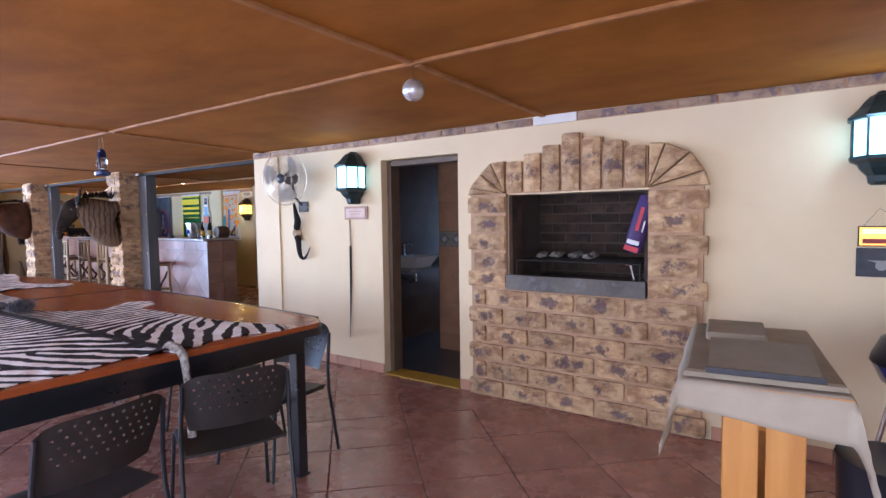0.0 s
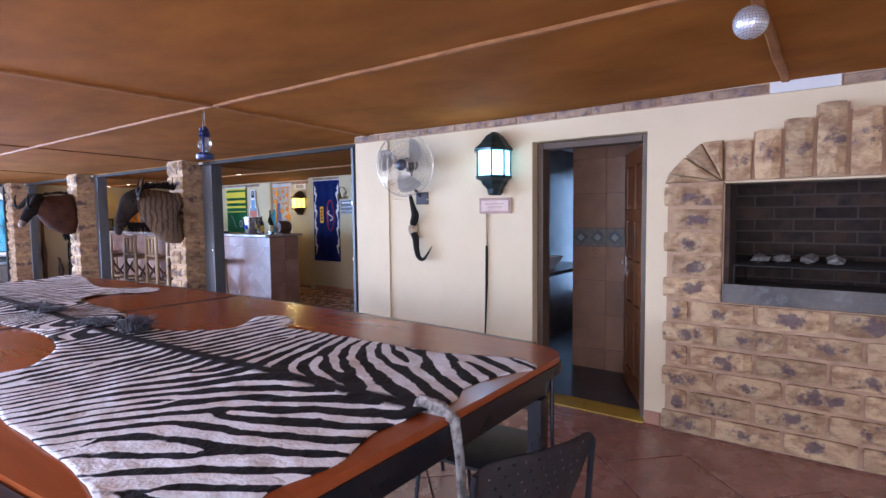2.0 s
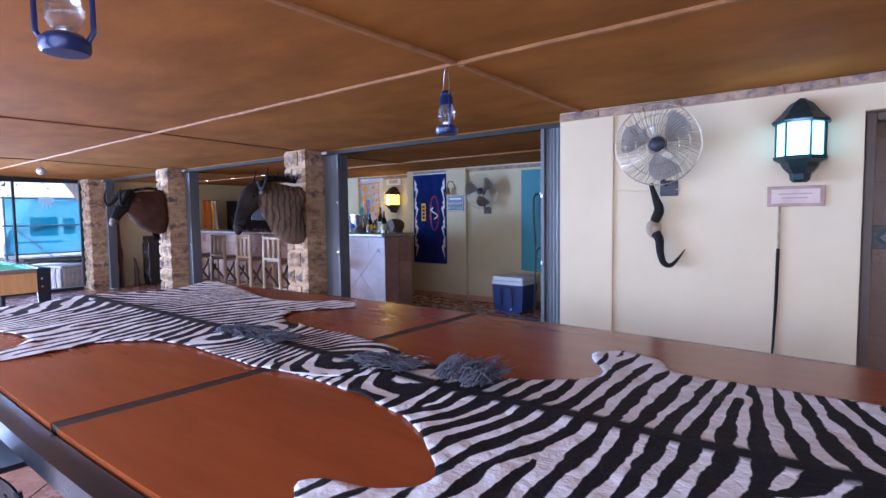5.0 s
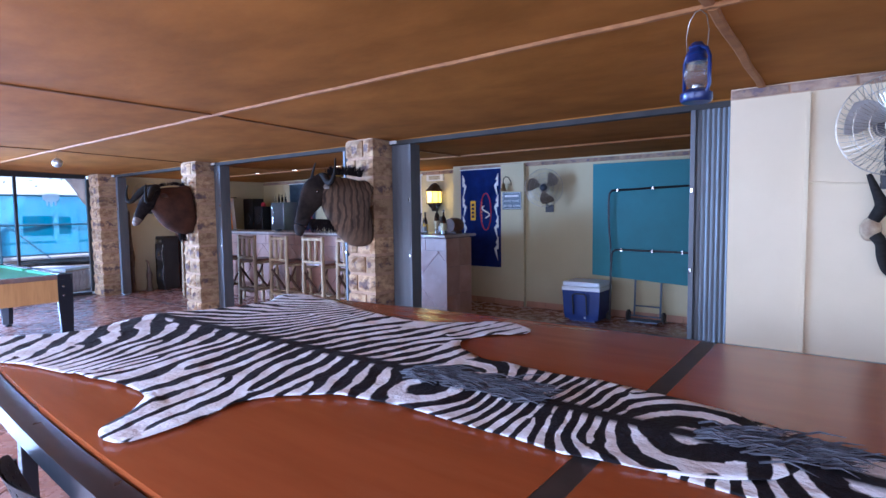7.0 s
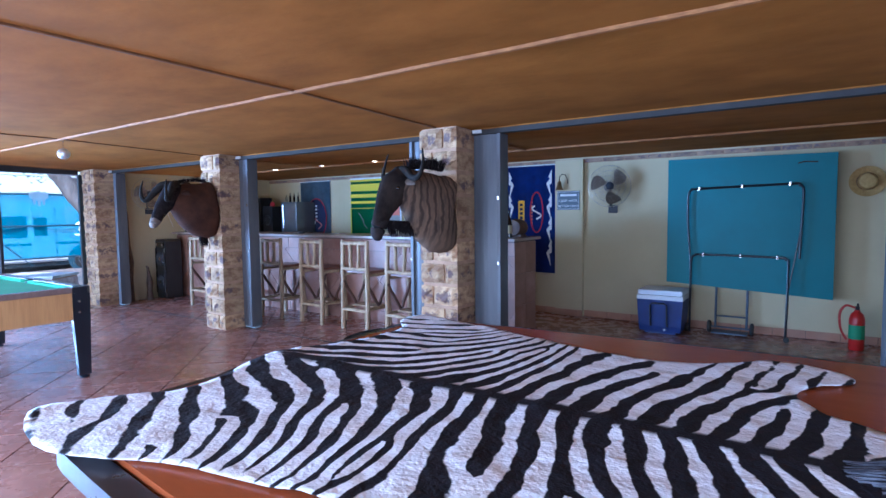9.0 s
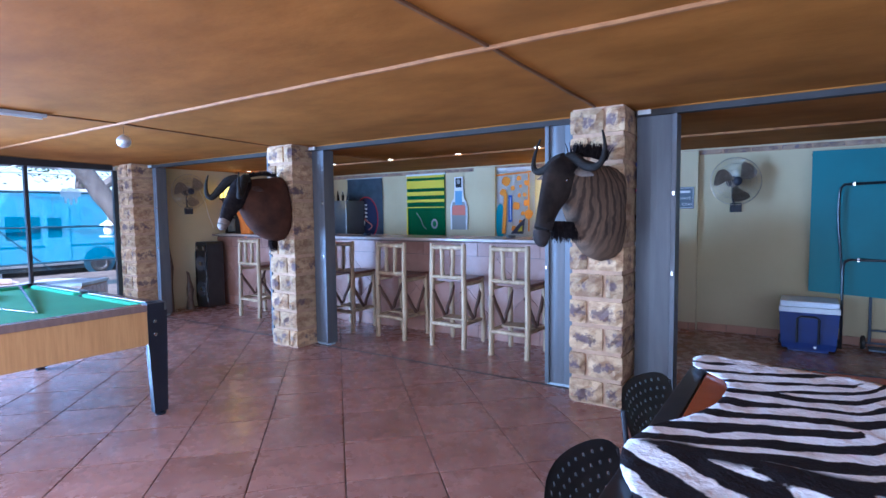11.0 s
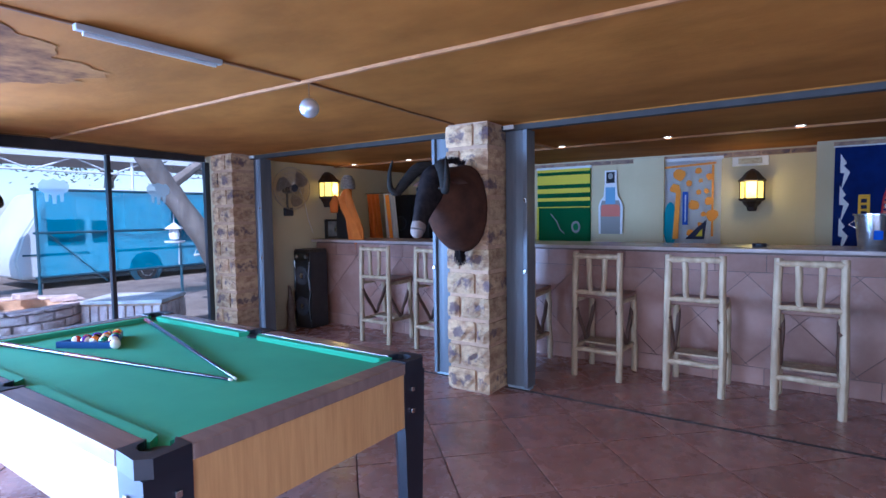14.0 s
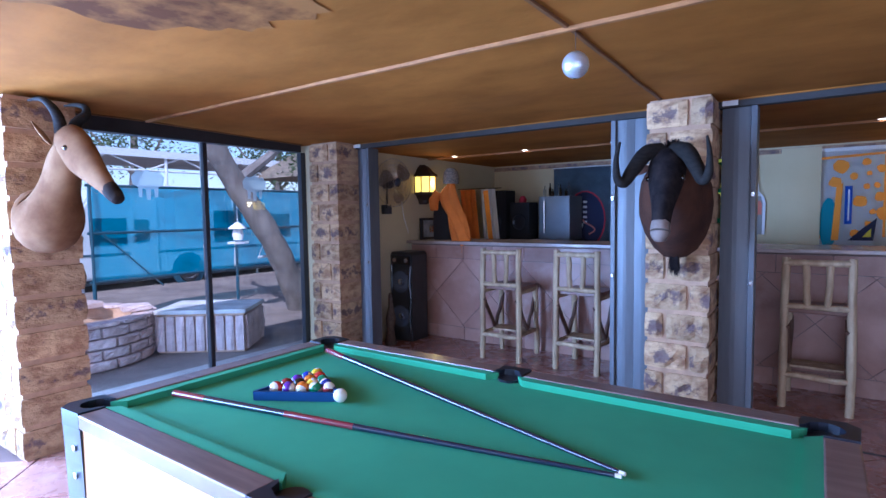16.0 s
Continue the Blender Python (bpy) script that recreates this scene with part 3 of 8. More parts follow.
# crown of upright stones over the opening
_tops = (1.955, 2.01, 2.06, 2.135, 2.09, 2.05, 2.0)
_w = (2.16 - 1.055) / 7
for _k, _top in enumerate(_tops):
    stone(fire, -2.16 + _w * (_k + 0.5), 3.818, (1.70 + _top) / 2, _w - 0.012, 0.06, _top - 1.70, _k % 5, M_stone)
    part("mortar_bed", box(-2.16 + _w * _k, -2.16 + _w * (_k + 1), 3.82, 3.8495, 1.702, _top - 0.012), M_mortar, fire)


def wedge(pts, k):
    """A fan-shaped corner stone with a raised quarry face."""
    bm = bmesh.new()
    c = V((sum(p[0] for p in pts) / len(pts), sum(p[1] for p in pts) / len(pts)))
    def ring(s, y):
        return [V((c.x + (p[0] - c.x) * s, y, c.y + (p[1] - c.y) * s)) for p in pts]
    rnd = random.Random(k)
    rows = [ring(0.96, 3.849), ring(0.96, 3.802), ring(0.9, 3.793), [p + V((0, rnd.uniform(-0.012, 0.006), 0)) for p in ring(0.5, 3.788)]]
    loft(rows, bm)
    part("stone", bm, M_stone, fire)


_bl, _br = (-2.165, 1.70), (-1.05, 1.70)
wedge([(-2.52, 1.70), (-2.50, 1.76), _bl], 1)
wedge([(-2.50, 1.765), (-2.40, 1.87), _bl], 2)
wedge([(-2.395, 1.875), (-2.30, 1.955), _bl], 3)
wedge([(-2.295, 1.957), (-2.17, 1.965), _bl], 4)
wedge([(-1.04, 2.01), (-0.94, 2.0), _br], 5)
wedge([(-0.935, 2.0), (-0.78, 1.93), _br], 6)
wedge([(-0.775, 1.925), (-0.69, 1.80), _br], 7)
wedge([(-0.688, 1.795), (-0.66, 1.70), _br], 8)
# hearth box behind the opening
_hb = part("hearth", box(-2.2, -1.0, 4.5, 4.56, 0.9, 1.9), M_sootjoint, fire, "sooty brick hearth")
part("hearth_side", box(-2.24, -2.18, 4.0505, 4.56, 0.9, 1.9), M_sootjoint, fire)
part("hearth_side", box(-1.02, -0.96, 4.0505, 4.56, 0.9, 1.9), M_sootjoint, fire)
part("hearth_lintel", box(-2.155, -1.06, 3.87, 4.0, 1.692, 1.72), M_iron, fire, "black iron lintel")
part("hearth_hood", box(-2.18, -1.02, 4.0505, 4.5, 1.84, 1.9), M_soot, fire)
part("hearth_base", box(-2.18, -1.02, 4.0505, 4.5, 0.86, 0.93), M_soot, fire)
part("hearth_reveal", box(-2.158, -2.13, 3.86, 4.049, 0.93, 1.685), M_soot, fire)
part("hearth_reveal", box(-1.085, -1.057, 3.86, 4.049, 0.93, 1.685), M_soot, fire)
for _r in range(10):
    for _c in range(6):
        _x = -2.175 + 0.24 * (_c - (0.5 if _r % 2 else 0))
        _a, _b = max(-2.178, _x + 0.004), min(-1.022, _x + 0.232)
        if _b - _a > 0.03:
            _o = part("firebrick", box(-(_b - _a) / 2, (_b - _a) / 2, -0.006, 0.006, -0.036, 0.036, bevel=0.003), M_soot, _hb)
            _o.location = ((_a + _b) / 2, 4.495, 0.98 + 0.085 * _r)
part("metal_lip", box(-2.155, -1.06, 3.79, 3.835, 0.925, 1.045, bevel=0.004), M_galv, fire, "heat-stained steel front lip")
part("ash_tray", box(-2.12, -1.09, 3.86, 4.45, 0.931, 1.0), M_galv, fire)
_t = thing("braai_grid", "blackened cooking grid inside the fireplace", "cooking grid")
for _k in range(12):
    part("bar", tube([(-2.1, 3.9 + 0.05 * _k, 1.16), (-1.12, 3.9 + 0.05 * _k, 1.16)], 0.0035, 6), M_iron, _t)
_bm = bmesh.new()
tube([(-2.1, 3.88, 1.16), (-1.12, 3.88, 1.16)], 0.007, 6, _bm)
tube([(-2.1, 4.46, 1.16), (-1.12, 4.46, 1.16)], 0.007, 6, _bm)
for _x in (-2.1, -1.12):
    tube([(_x, 3.88, 1.16), (_x, 4.46, 1.16)], 0.007, 6, _bm)
    tube([(_x, 3.88, 1.0), (_x, 3.88, 1.16)], 0.007, 6, _bm)
    tube([(_x, 4.46, 1.0), (_x, 4.46, 1.16)], 0.007, 6, _bm)
part("grid_frame", _bm, M_iron, _t)
part("crank_handle", tube([(-1.13, 3.86, 1.02), (-1.14, 3.80, 1.06), (-1.16, 3.78, 1.16), (-1.19, 3.78, 1.16)], 0.008, 8), M_chrome, _t, "bare steel crank handle")
_t = thing("coals", "heap of pale spent coals on the hearth", "coals")
for _k in range(16):
    _bm = bmesh.new()
    bmesh.ops.create_icosphere(_bm, subdivisions=1, radius=0.035)
    for _v in _bm.verts:
        _v.co *= random.uniform(0.7, 1.25)
    _o = part("coal", _bm, M_ash, _t)
    _o.location = (random.uniform(-2.0, -1.5), random.uniform(3.98, 4.25), 1.185 + random.uniform(0, 0.02))
    _o.scale = (1.3, 1, 0.7)

# pillars: core with stones as pieces
for _i, (_x0, _y0) in enumerate(((-9.30, 3.85), (-12.905, 3.85), (-16.38, 3.85), (-16.38, 1.10))):
    _p = slab("pillar", (_x0 + 0.028, _x0 + 0.412, _y0 + 0.028, _y0 + 0.39, 0, 2.3), M_mortar, "squared pillar of split sandstone blocks")
    _m = M_stone
    for _r in range(11):
        _z = 0.2085 * (_r + 0.5)
        _cut = _x0 + (0.15 if _r % 2 else 0.29) + 0.012 * math.sin(_r * 3 + _i)
        for _k, (_a, _b) in enumerate(((_x0, _cut), (_cut, _x0 + 0.44))):
            stone(_p, (_a + _b) / 2, _y0 + 0.21, _z, _b - _a - 0.014, 0.41, 0.188, (_r * 2 + _k + _i) % 5, _m, rough=0.027)

# stone frieze under the ceiling
_f = setting("frieze", box(-5.5, 3.2, 3.842, 3.8495, 2.222, 2.286), M_mortar, "narrow frieze of split stone under the ceiling")
_x, _k, _done = -5.5, 0, False
while _x < 3.15:
    _w = 0.24 + 0.12 * random.random()
    if not _done and abs(_x + 1.85) < 0.2:
        _w = 0.36 if _x < -1.8 and not _done else 0.24
        part("blank", box(_x + 0.004, min(3.2, _x + _w - 0.004), 3.83, 3.8415, 2.222, 2.288), M_plaster, _f, "pale plaster patch")
        _done = True
    else:
        _o = new("stone", block_mesh(0.30, 0.024, 0.064, _k % 5, M_frieze, 0.004))
        _o.parent, _o.location, _o.scale = _f, (_x + _w / 2, 3.838, 2.254), ((_w - 0.006) / 0.30, 1, 1)
    _x += _w
    _k += 1
for _x0, _x1, _y in ((-16.2, -10.25, 7.557), (-10.1, -4.6, 7.2)):
    _f = setting("frieze", box(_x0, _x1, _y - 0.006, _y - 0.0005, 2.19, 2.25), M_mortar, "narrow frieze of split stone")
    _x = _x0
    while _x < _x1 - 0.05:
        _w = min(0.3, _x1 - _x)
        _o = new("stone", block_mesh(0.30, 0.02, 0.058, int(_x * 7) % 5, M_frieze, 0.004))
        _o.parent, _o.location, _o.scale = _f, (_x + _w / 2, _y - 0.012, 2.22), ((_w - 0.006) / 0.30, 1, 1)
        _x += _w

# ---- boardroom table with the zebra hides ----
from mathutils.geometry import delaunay_2d_cdt
M_laminate = mat("cherry_laminate", (0.36, 0.085, 0.022), 0.22, color2=(0.31, 0.07, 0.018), scale=2.2, stretch=(0.6, 4, 1), color3=(0.40, 0.11, 0.035), scale3=3, amount3=0.4, rvar=0.05)
M_tape = mat("black_tape", (0.03, 0.022, 0.018), 0.5, color2=(0.05, 0.035, 0.03), scale=12)
M_blacksteel = mat("black_painted_steel", (0.010, 0.011, 0.015), 0.3, color2=(0.014, 0.015, 0.02), scale=3, rvar=0.04)
TZ = 0.895


def half_width(x):
    """Half the table's width at x: boat-shaped with rounded corners."""
    u = abs((x + 5.53) / 2.87)
    w = 1.14 - 0.17 * u ** 2
    if u > 0.93:
        w -= 0.16 * (1 - math.sqrt(max(0.0, 1 - ((u - 0.93) / 0.07) ** 2)))
    return w


def table_outline(grow=0.0, y0=1.42):
    xs = [-5.53 + 2.87 * math.sin(math.pi / 2 * k / 24) for k in range(-24, 25)]
    far = [(x * 1 + grow * (1 if x > -5.5 else -1) * (abs(x + 5.53) / 2.87) ** 3, y0 + half_width(x) + grow) for x in xs]
    near = [(x, 2 * y0 - y) for x, y in far]
    return far[::-1] + near


board = thing("boardroom_table", "long boat-shaped table with cherry laminate top and black steel frame", "table")
for _a, _b in ((-8.401, -5.50), (-5.435, -2.659)):
    _o = [(min(max(x, _a), _b), y) for x, y in table_outline() if _a - 0.2 <= x <= _b + 0.2]
    _u = []
    for _p in _o:
        if not _u or abs(_p[0] - _u[-1][0]) + abs(_p[1] - _u[-1][1]) > 1e-4:
            _u.append(_p)
    part("tabletop", prism(_u, TZ - 0.028, TZ), M_laminate, board, "cherry laminate tabletop")
part("joint_strip", box(-5.50, -5.435, 0.285, 2.555, TZ - 0.028, TZ - 0.0015), M_tape, board, "black strip between the tabletops")
_bm = bmesh.new()
_o, _i2 = table_outline(0.008), table_outline(-0.03)
_n = len(_o)
for _k in range(_n):
    _a, _b, _c, _d2 = _o[_k], _o[(_k + 1) % _n], _i2[(_k + 1) % _n], _i2[_k]
    for _z0, _z1 in ((TZ - 0.072, TZ - 0.0285),):
        lo = [_bm.verts.new((*p, _z0)) for p in (_a, _b, _c, _d2)]
        hi = [_bm.verts.new((*p, _z1)) for p in (_a, _b, _c, _d2)]
        _bm.faces.new(lo[::-1])
        _bm.faces.new(hi)
        _bm.faces.new((lo[0], lo[1], hi[1], hi[0]))
        _bm.faces.new((lo[2], lo[3], hi[3], hi[2]))
bmesh.ops.remove_doubles(_bm, verts=_bm.verts, dist=1e-5)
part("rim", _bm, M_blacksteel, board, "black steel rim")
for _a in ((-8.3, -2.75, 0.55, 0.61), (-8.3, -2.75, 2.17, 2.23), (-8.34, -8.28, 0.6, 2.2), (-2.78, -2.70, 0.6, 2.2)):
    part("rail", box(*_a, TZ - 0.16, TZ - 0.073, bevel=0.004), M_blacksteel, board)
_pts = [(x, y) for x, y in table_outline(0.0) if y < 1.0 and -8.25 < x < -2.85]
part("side_ledge", prism([(x, y - 0.012) for x, y in _pts] + [(x, y - 0.085) for x, y in _pts[::-1]], TZ - 0.07, TZ - 0.012), M_blacksteel, board, "broad black steel ledge")
_pts = [(x, 2.84 - y) for x, y in _pts]
part("side_ledge", prism([(x, y + 0.012) for x, y in _pts] + [(x, y + 0.075) for x, y in _pts[::-1]], TZ - 0.07, TZ - 0.012), M_blacksteel, board, "broad black steel ledge")
part("side_ledge", box(-8.475, -8.412, 0.50, 2.34, TZ - 0.07, TZ - 0.012, bevel=0.004), M_blacksteel, board, "broad black steel ledge")
for _x in (-8.30, -5.36, -2.715):
    for _y in (0.58, 2.15 if _x != -5.36 else 2.35):
        part("leg", box(_x - 0.034, _x + 0.034, _y - 0.034, _y + 0.034, 0.012, TZ - 0.16, bevel=0.006), M_blacksteel, board)
        part("foot", box(_x - 0.042, _x + 0.042, _y - 0.042, _y + 0.042, 0.0, 0.0115), M_blacksteel, board)


def hide_material():
    """Zebra coat: dark stripes by the mesh's own stripe phase, broken by noise; dark spine, paler edge."""
    m = bpy.data.materials.new("zebra_coat")
    m.use_nodes = True
    N, L = m.node_tree.nodes, m.node_tree.links
    b = N["Principled BSDF"]
    b.inputs["Roughness"].default_value = 0.75
    b.inputs["Specular IOR Level"].default_value = 0.25
    uv = N.new("ShaderNodeUVMap")
    uv.uv_map = "coat"
    sx = N.new("ShaderNodeSeparateXYZ")
    L.new(uv.outputs[0], sx.inputs[0])
    tc = N.new("ShaderNodeTexCoord")

    def noisy(sc, det, rough=0.5):
        n = N.new("ShaderNodeTexNoise")
        n.inputs["Scale"].default_value, n.inputs["Detail"].default_value, n.inputs["Roughness"].default_value = sc, det, rough
        L.new(tc.outputs["Object"], n.inputs["Vector"])
        return n.outputs[0]

    def math_(op, a, b2, c=None):
        n = N.new("ShaderNodeMath")
        n.operation = op
        for k, x in enumerate((a, b2, c)):
            if x is None:
                continue
            if isinstance(x, (int, float)):
                n.inputs[k].default_value = x
            else:
                L.new(x, n.inputs[k])
        return n.outputs[0]

    ph = math_("MULTIPLY", sx.outputs[0], 200.0)
    ph = math_("ADD", ph, math_("MULTIPLY", noisy(2.6, 1.0), 7.0))
    ph = math_("ADD", ph, math_("MULTIPLY", noisy(12, 2.0), 1.6))
    s = math_("SINE", ph, None)
    s = math_("ADD", s, math_("MULTIPLY_ADD", noisy(55, 3.0), 0.6, -0.3))
    s = math_("ADD", s, math_("MULTIPLY_ADD", noisy(6.5, 2.0), 2.6, -1.3))
    edge = sx.outputs[1]
    thr = math_("MULTIPLY_ADD", edge, 1.0, -0.5)
    d = math_("SUBTRACT", s, thr)
    mr = N.new("ShaderNodeMapRange")
    mr.inputs[1].default_value, mr.inputs[2].default_value = -0.12, 0.12
    L.new(d, mr.inputs[0])
    dark = mr.outputs[0]
    sp = N.new("ShaderNodeMapRange")
    sp.inputs[1].default_value, sp.inputs[2].default_value, sp.inputs[3].default_value, sp.inputs[4].default_value = 0.035, 0.065, 1, 0
    L.new(math_("ADD", edge, math_("MULTIPLY", noisy(30, 2), 0.02)), sp.inputs[0])
    dark = math_("MAXIMUM", dark, sp.outputs[0])
    mx = N.new("ShaderNodeMix")
    mx.data_type = "RGBA"
    mx.inputs[6].default_value, mx.inputs[7].default_value = (0.92, 0.92, 0.94, 1), (0.010, 0.008, 0.011, 1)
    L.new(dark, mx.inputs[0])
    mx2 = N.new("ShaderNodeMix")
    mx2.data_type, mx2.blend_type = "RGBA", "MULTIPLY"
    mx2.inputs[7].default_value = (0.78, 0.70, 0.62, 1)
    L.new(mx.outputs[2], mx2.inputs[6])
    r = N.new("ShaderNodeMapRange")
    r.inputs[1].default_value, r.inputs[2].default_value = 0.5, 0.75
    L.new(noisy(7, 5), r.inputs[0])
    L.new(r.outputs[0], mx2.inputs[0])
    L.new(mx2.outputs[2], b.inputs["Base Color"])
    bp = N.new("ShaderNodeBump")
    bp.inputs["Strength"].default_value, bp.inputs["Distance"].default_value = 0.7, 0.006
    L.new(math_("ADD", noisy(90, 3), math_("MULTIPLY", noisy(14, 3), 5.0)), bp.inputs["Height"])
    L.new(bp.outputs[0], b.inputs["Normal"])
    return m


M_zebra = hide_material()
M_hair = mat("grey_black_hair", (0.025, 0.022, 0.028), 0.8, color2=(0.12, 0.12, 0.14), scale=18, stretch=(1, 1, 0.3))


def smooth_outline(pts, n=5):
    out = []
    m = len(pts)
    for i in range(m):
        p0, p1, p2, p3 = (V(pts[(i + k - 1) % m]) for k in range(4))
        for j in range(n):
            t = j / n
            out.append(0.5 * ((2 * p1) + (p2 - p0) * t + (2 * p0 - 5 * p1 + 4 * p2 - p3) * t * t + (3 * p1 - p0 - 3 * p2 + p3) * t ** 3))
    return out


def hide(name, outline, spine, z0, seed, label, face=(-5.3, 1.3)):
    """A flayed skin lying on the table: an outline, stripes square to its spine that swing along the legs."""
    out = smooth_outline(outline)
    n = len(out)
    pts = [V((p.x + 0.007 * noise.noise(V((i * 0.37, seed, 0))), p.y + 0.007 * noise.noise(V((i * 0.41, seed, 5))))) for i, p in enumerate(out)]
    x0, x1 = min(p.x for p in pts), max(p.x for p in pts)
    y0, y1 = min(p.y for p in pts), max(p.y for p in pts)
    inner = []
    rnd = random.Random(seed)
    x = x0
    while x < x1:
        y = y0
        while y < y1:
            inner.append(V((x + rnd.uniform(-0.006, 0.006), y + rnd.uniform(-0.006, 0.006))))
            y += 0.028
        x += 0.028

    def inside(p):
        c = False
        for a, b in zip(pts, pts[1:] + pts[:1]):
            if (a.y > p.y) != (b.y > p.y) and p.x < (b.x - a.x) * (p.y - a.y) / (b.y - a.y) + a.x:
                c = not c
        return c

    def rim(p):
        return min((p - a).length for a in pts)

    inner = [(p, rim(p)) for p in inner if inside(p)]
    inner = [p for p, d in inner if d > 0.012]
    res = delaunay_2d_cdt(pts + inner, [], [list(range(n))], 1, 1e-5)
    # the stripes lie square across the trunk and lean back over the haunches
    if seed == 3:
        pitch, side, lean_x, lean, pace = 84, 1, (-4.9, -4.05, -3.3, -2.6), (0.05, 0.03, 0.62, 0.66), (1.0, 1.0, 0.36, 0.34)
    else:
        pitch, side, lean_x, lean, pace = 70, -1, (-8.3, -7.7, -7.1, -6.6, -5.0), (0.66, 0.66, 0.12, 0.34, 0.1), (0.30, 0.32, 0.9, 0.9, 1.0)
    grid_x = np.linspace(-8.5, -2.5, 121)
    run = np.cumsum(np.interp(grid_x, lean_x, pace)) * 0.05
    bm = bmesh.new()
    layer = bm.loops.layers.uv.new("coat")
    verts, uvs = [], []
    for p in res[0]:
        d = rim(p)
        # distance from the spine and the way along it
        best = None
        s_run = 0
        for a, b in zip(spine, spine[1:]):
            a, b = V(a), V(b)
            t = max(0, min(1, (p - a).dot(b - a) / (b - a).length_squared))
            q = a + (b - a) * t
            if best is None or (p - q).length < best[0]:
                best = ((p - q).length, s_run + t * (b - a).length)
            s_run += (b - a).length
        dist, s = best
        fd = (p - V(face)).length
        fine = max(0, min(1, (0.55 - fd) / 0.3))
        v = p.y - 1.31
        phase = pitch * (float(np.interp(p.x, grid_x, run)) + side * abs(v) * float(np.interp(p.x, lean_x, lean)))
        phase += fine * 75 * (p.x - face[0])
        verts.append(bm.verts.new((p.x, p.y, z0 + 0.0035 + 0.006 * max(0, noise.noise(V((p.x * 5, p.y * 5, seed)))) + (0.012 * max(0, noise.noise(V((p.x * 8, p.y * 8, seed + 9)))) if d < 0.05 else 0) + 0.008 * math.exp(-(dist / 0.08) ** 2))))
        uvs.append((phase / 200, min(1.3, dist / 0.9 + 0.38 * max(0, 1 - d / 0.09) * min(1, dist / 0.4))))
    # forks: about each of these points one stripe more runs out on one side
    forks = []
    while len(forks) < 22:
        p = rnd.choice(inner)
        if all((p - q).length > 0.2 for q, _ in forks) and abs(p.y - 1.33) > 0.1:
            forks.append((p, rnd.choice((-1, 1))))
    at = {v: uv for v, uv in zip(verts, uvs)}

    def swirl(ring):
        turns = [0.0] * len(ring)
        for q, sgn in forks:
            base = math.atan2(ring[0].y - q.y, ring[0].x - q.x)
            for i, v in enumerate(ring):
                a = math.atan2(v.y - q.y, v.x - q.x) - base
                a -= 2 * math.pi * round(a / (2 * math.pi))
                turns[i] += sgn * (a + base)
        return turns

    for f in res[2]:
        try:
            face_ = bm.faces.new([verts[i] for i in f])
        except ValueError:
            continue
        for lp, turn in zip(face_.loops, swirl([verts[i].co for i in f])):
            lp[layer].uv = (at[lp.vert][0] + turn / 200, at[lp.vert][1])
    bmesh.ops.recalc_face_normals(bm, faces=bm.faces[:])
    me = bpy.data.meshes.new(name)
    bm.to_mesh(me)
    bm.free()
    me.polygons.foreach_set("use_smooth", [True] * len(me.polygons))
    me.materials.append(M_zebra)
    top = thing(name, label, "hide", group="zebra hides")
    ob = new("skin", me)
    ob.parent = top
    sol = ob.modifiers.new("thick", "SOLIDIFY")
    sol.thickness, sol.offset = 0.003, -1
    return top


# the hide towards the fireplace: head west, tail over the table's east end
hide_a = hide("zebra_hide", [(-2.73, 1.30), (-2.75, 1.12), (-2.70, 0.92), (-2.72, 0.72), (-2.63, 0.50), (-2.80, 0.40), (-3.08, 0.48), (-3.41, 0.50), (-3.75, 0.50),
                             (-4.05, 0.55), (-4.22, 0.52), (-4.42, 0.41), (-4.62, 0.53), (-4.45, 0.62), (-4.38, 0.72), (-4.50, 0.86), (-4.72, 0.99), (-5.02, 1.05),
                             (-5.40, 1.06), (-5.75, 1.08), (-6.02, 1.22), (-6.03, 1.42), (-5.75, 1.56), (-5.30, 1.58), (-4.98, 1.50), (-4.68, 1.50), (-4.45, 1.64),
                             (-4.39, 1.80), (-4.52, 2.02), (-4.45, 2.15), (-4.28, 2.12), (-4.16, 1.96), (-3.85, 1.97), (-3.45, 1.98), (-3.10, 2.0), (-2.80, 2.10),
                             (-2.66, 2.02), (-2.72, 1.86), (-2.76, 1.64), (-2.71, 1.48)],
              [(-6.0, 1.33), (-4.7, 1.28), (-2.7, 1.36)], TZ, 3, "striped zebra hide with its tail hanging over the table end", (-5.35, 1.3))
_bm = tube([(-2.78, 1.37, TZ + 0.014), (-2.69, 1.37, TZ + 0.016), (-2.64, 1.375, TZ - 0.01), (-2.625, 1.38, TZ - 0.12), (-2.62, 1.385, TZ - 0.26), (-2.62, 1.39, TZ - 0.40)],
           [0.034, 0.027, 0.02, 0.018, 0.017, 0.021], 8, flat=0.6)
part("tail", _bm, mat("zebra_tail_hair", (0.5, 0.47, 0.43), 0.85, color2=(0.07, 0.06, 0.06), scale=26, stretch=(1.5, 1.5, 1.0), bump=0.004, bscale=90), hide_a, "striped tail", smooth=True)
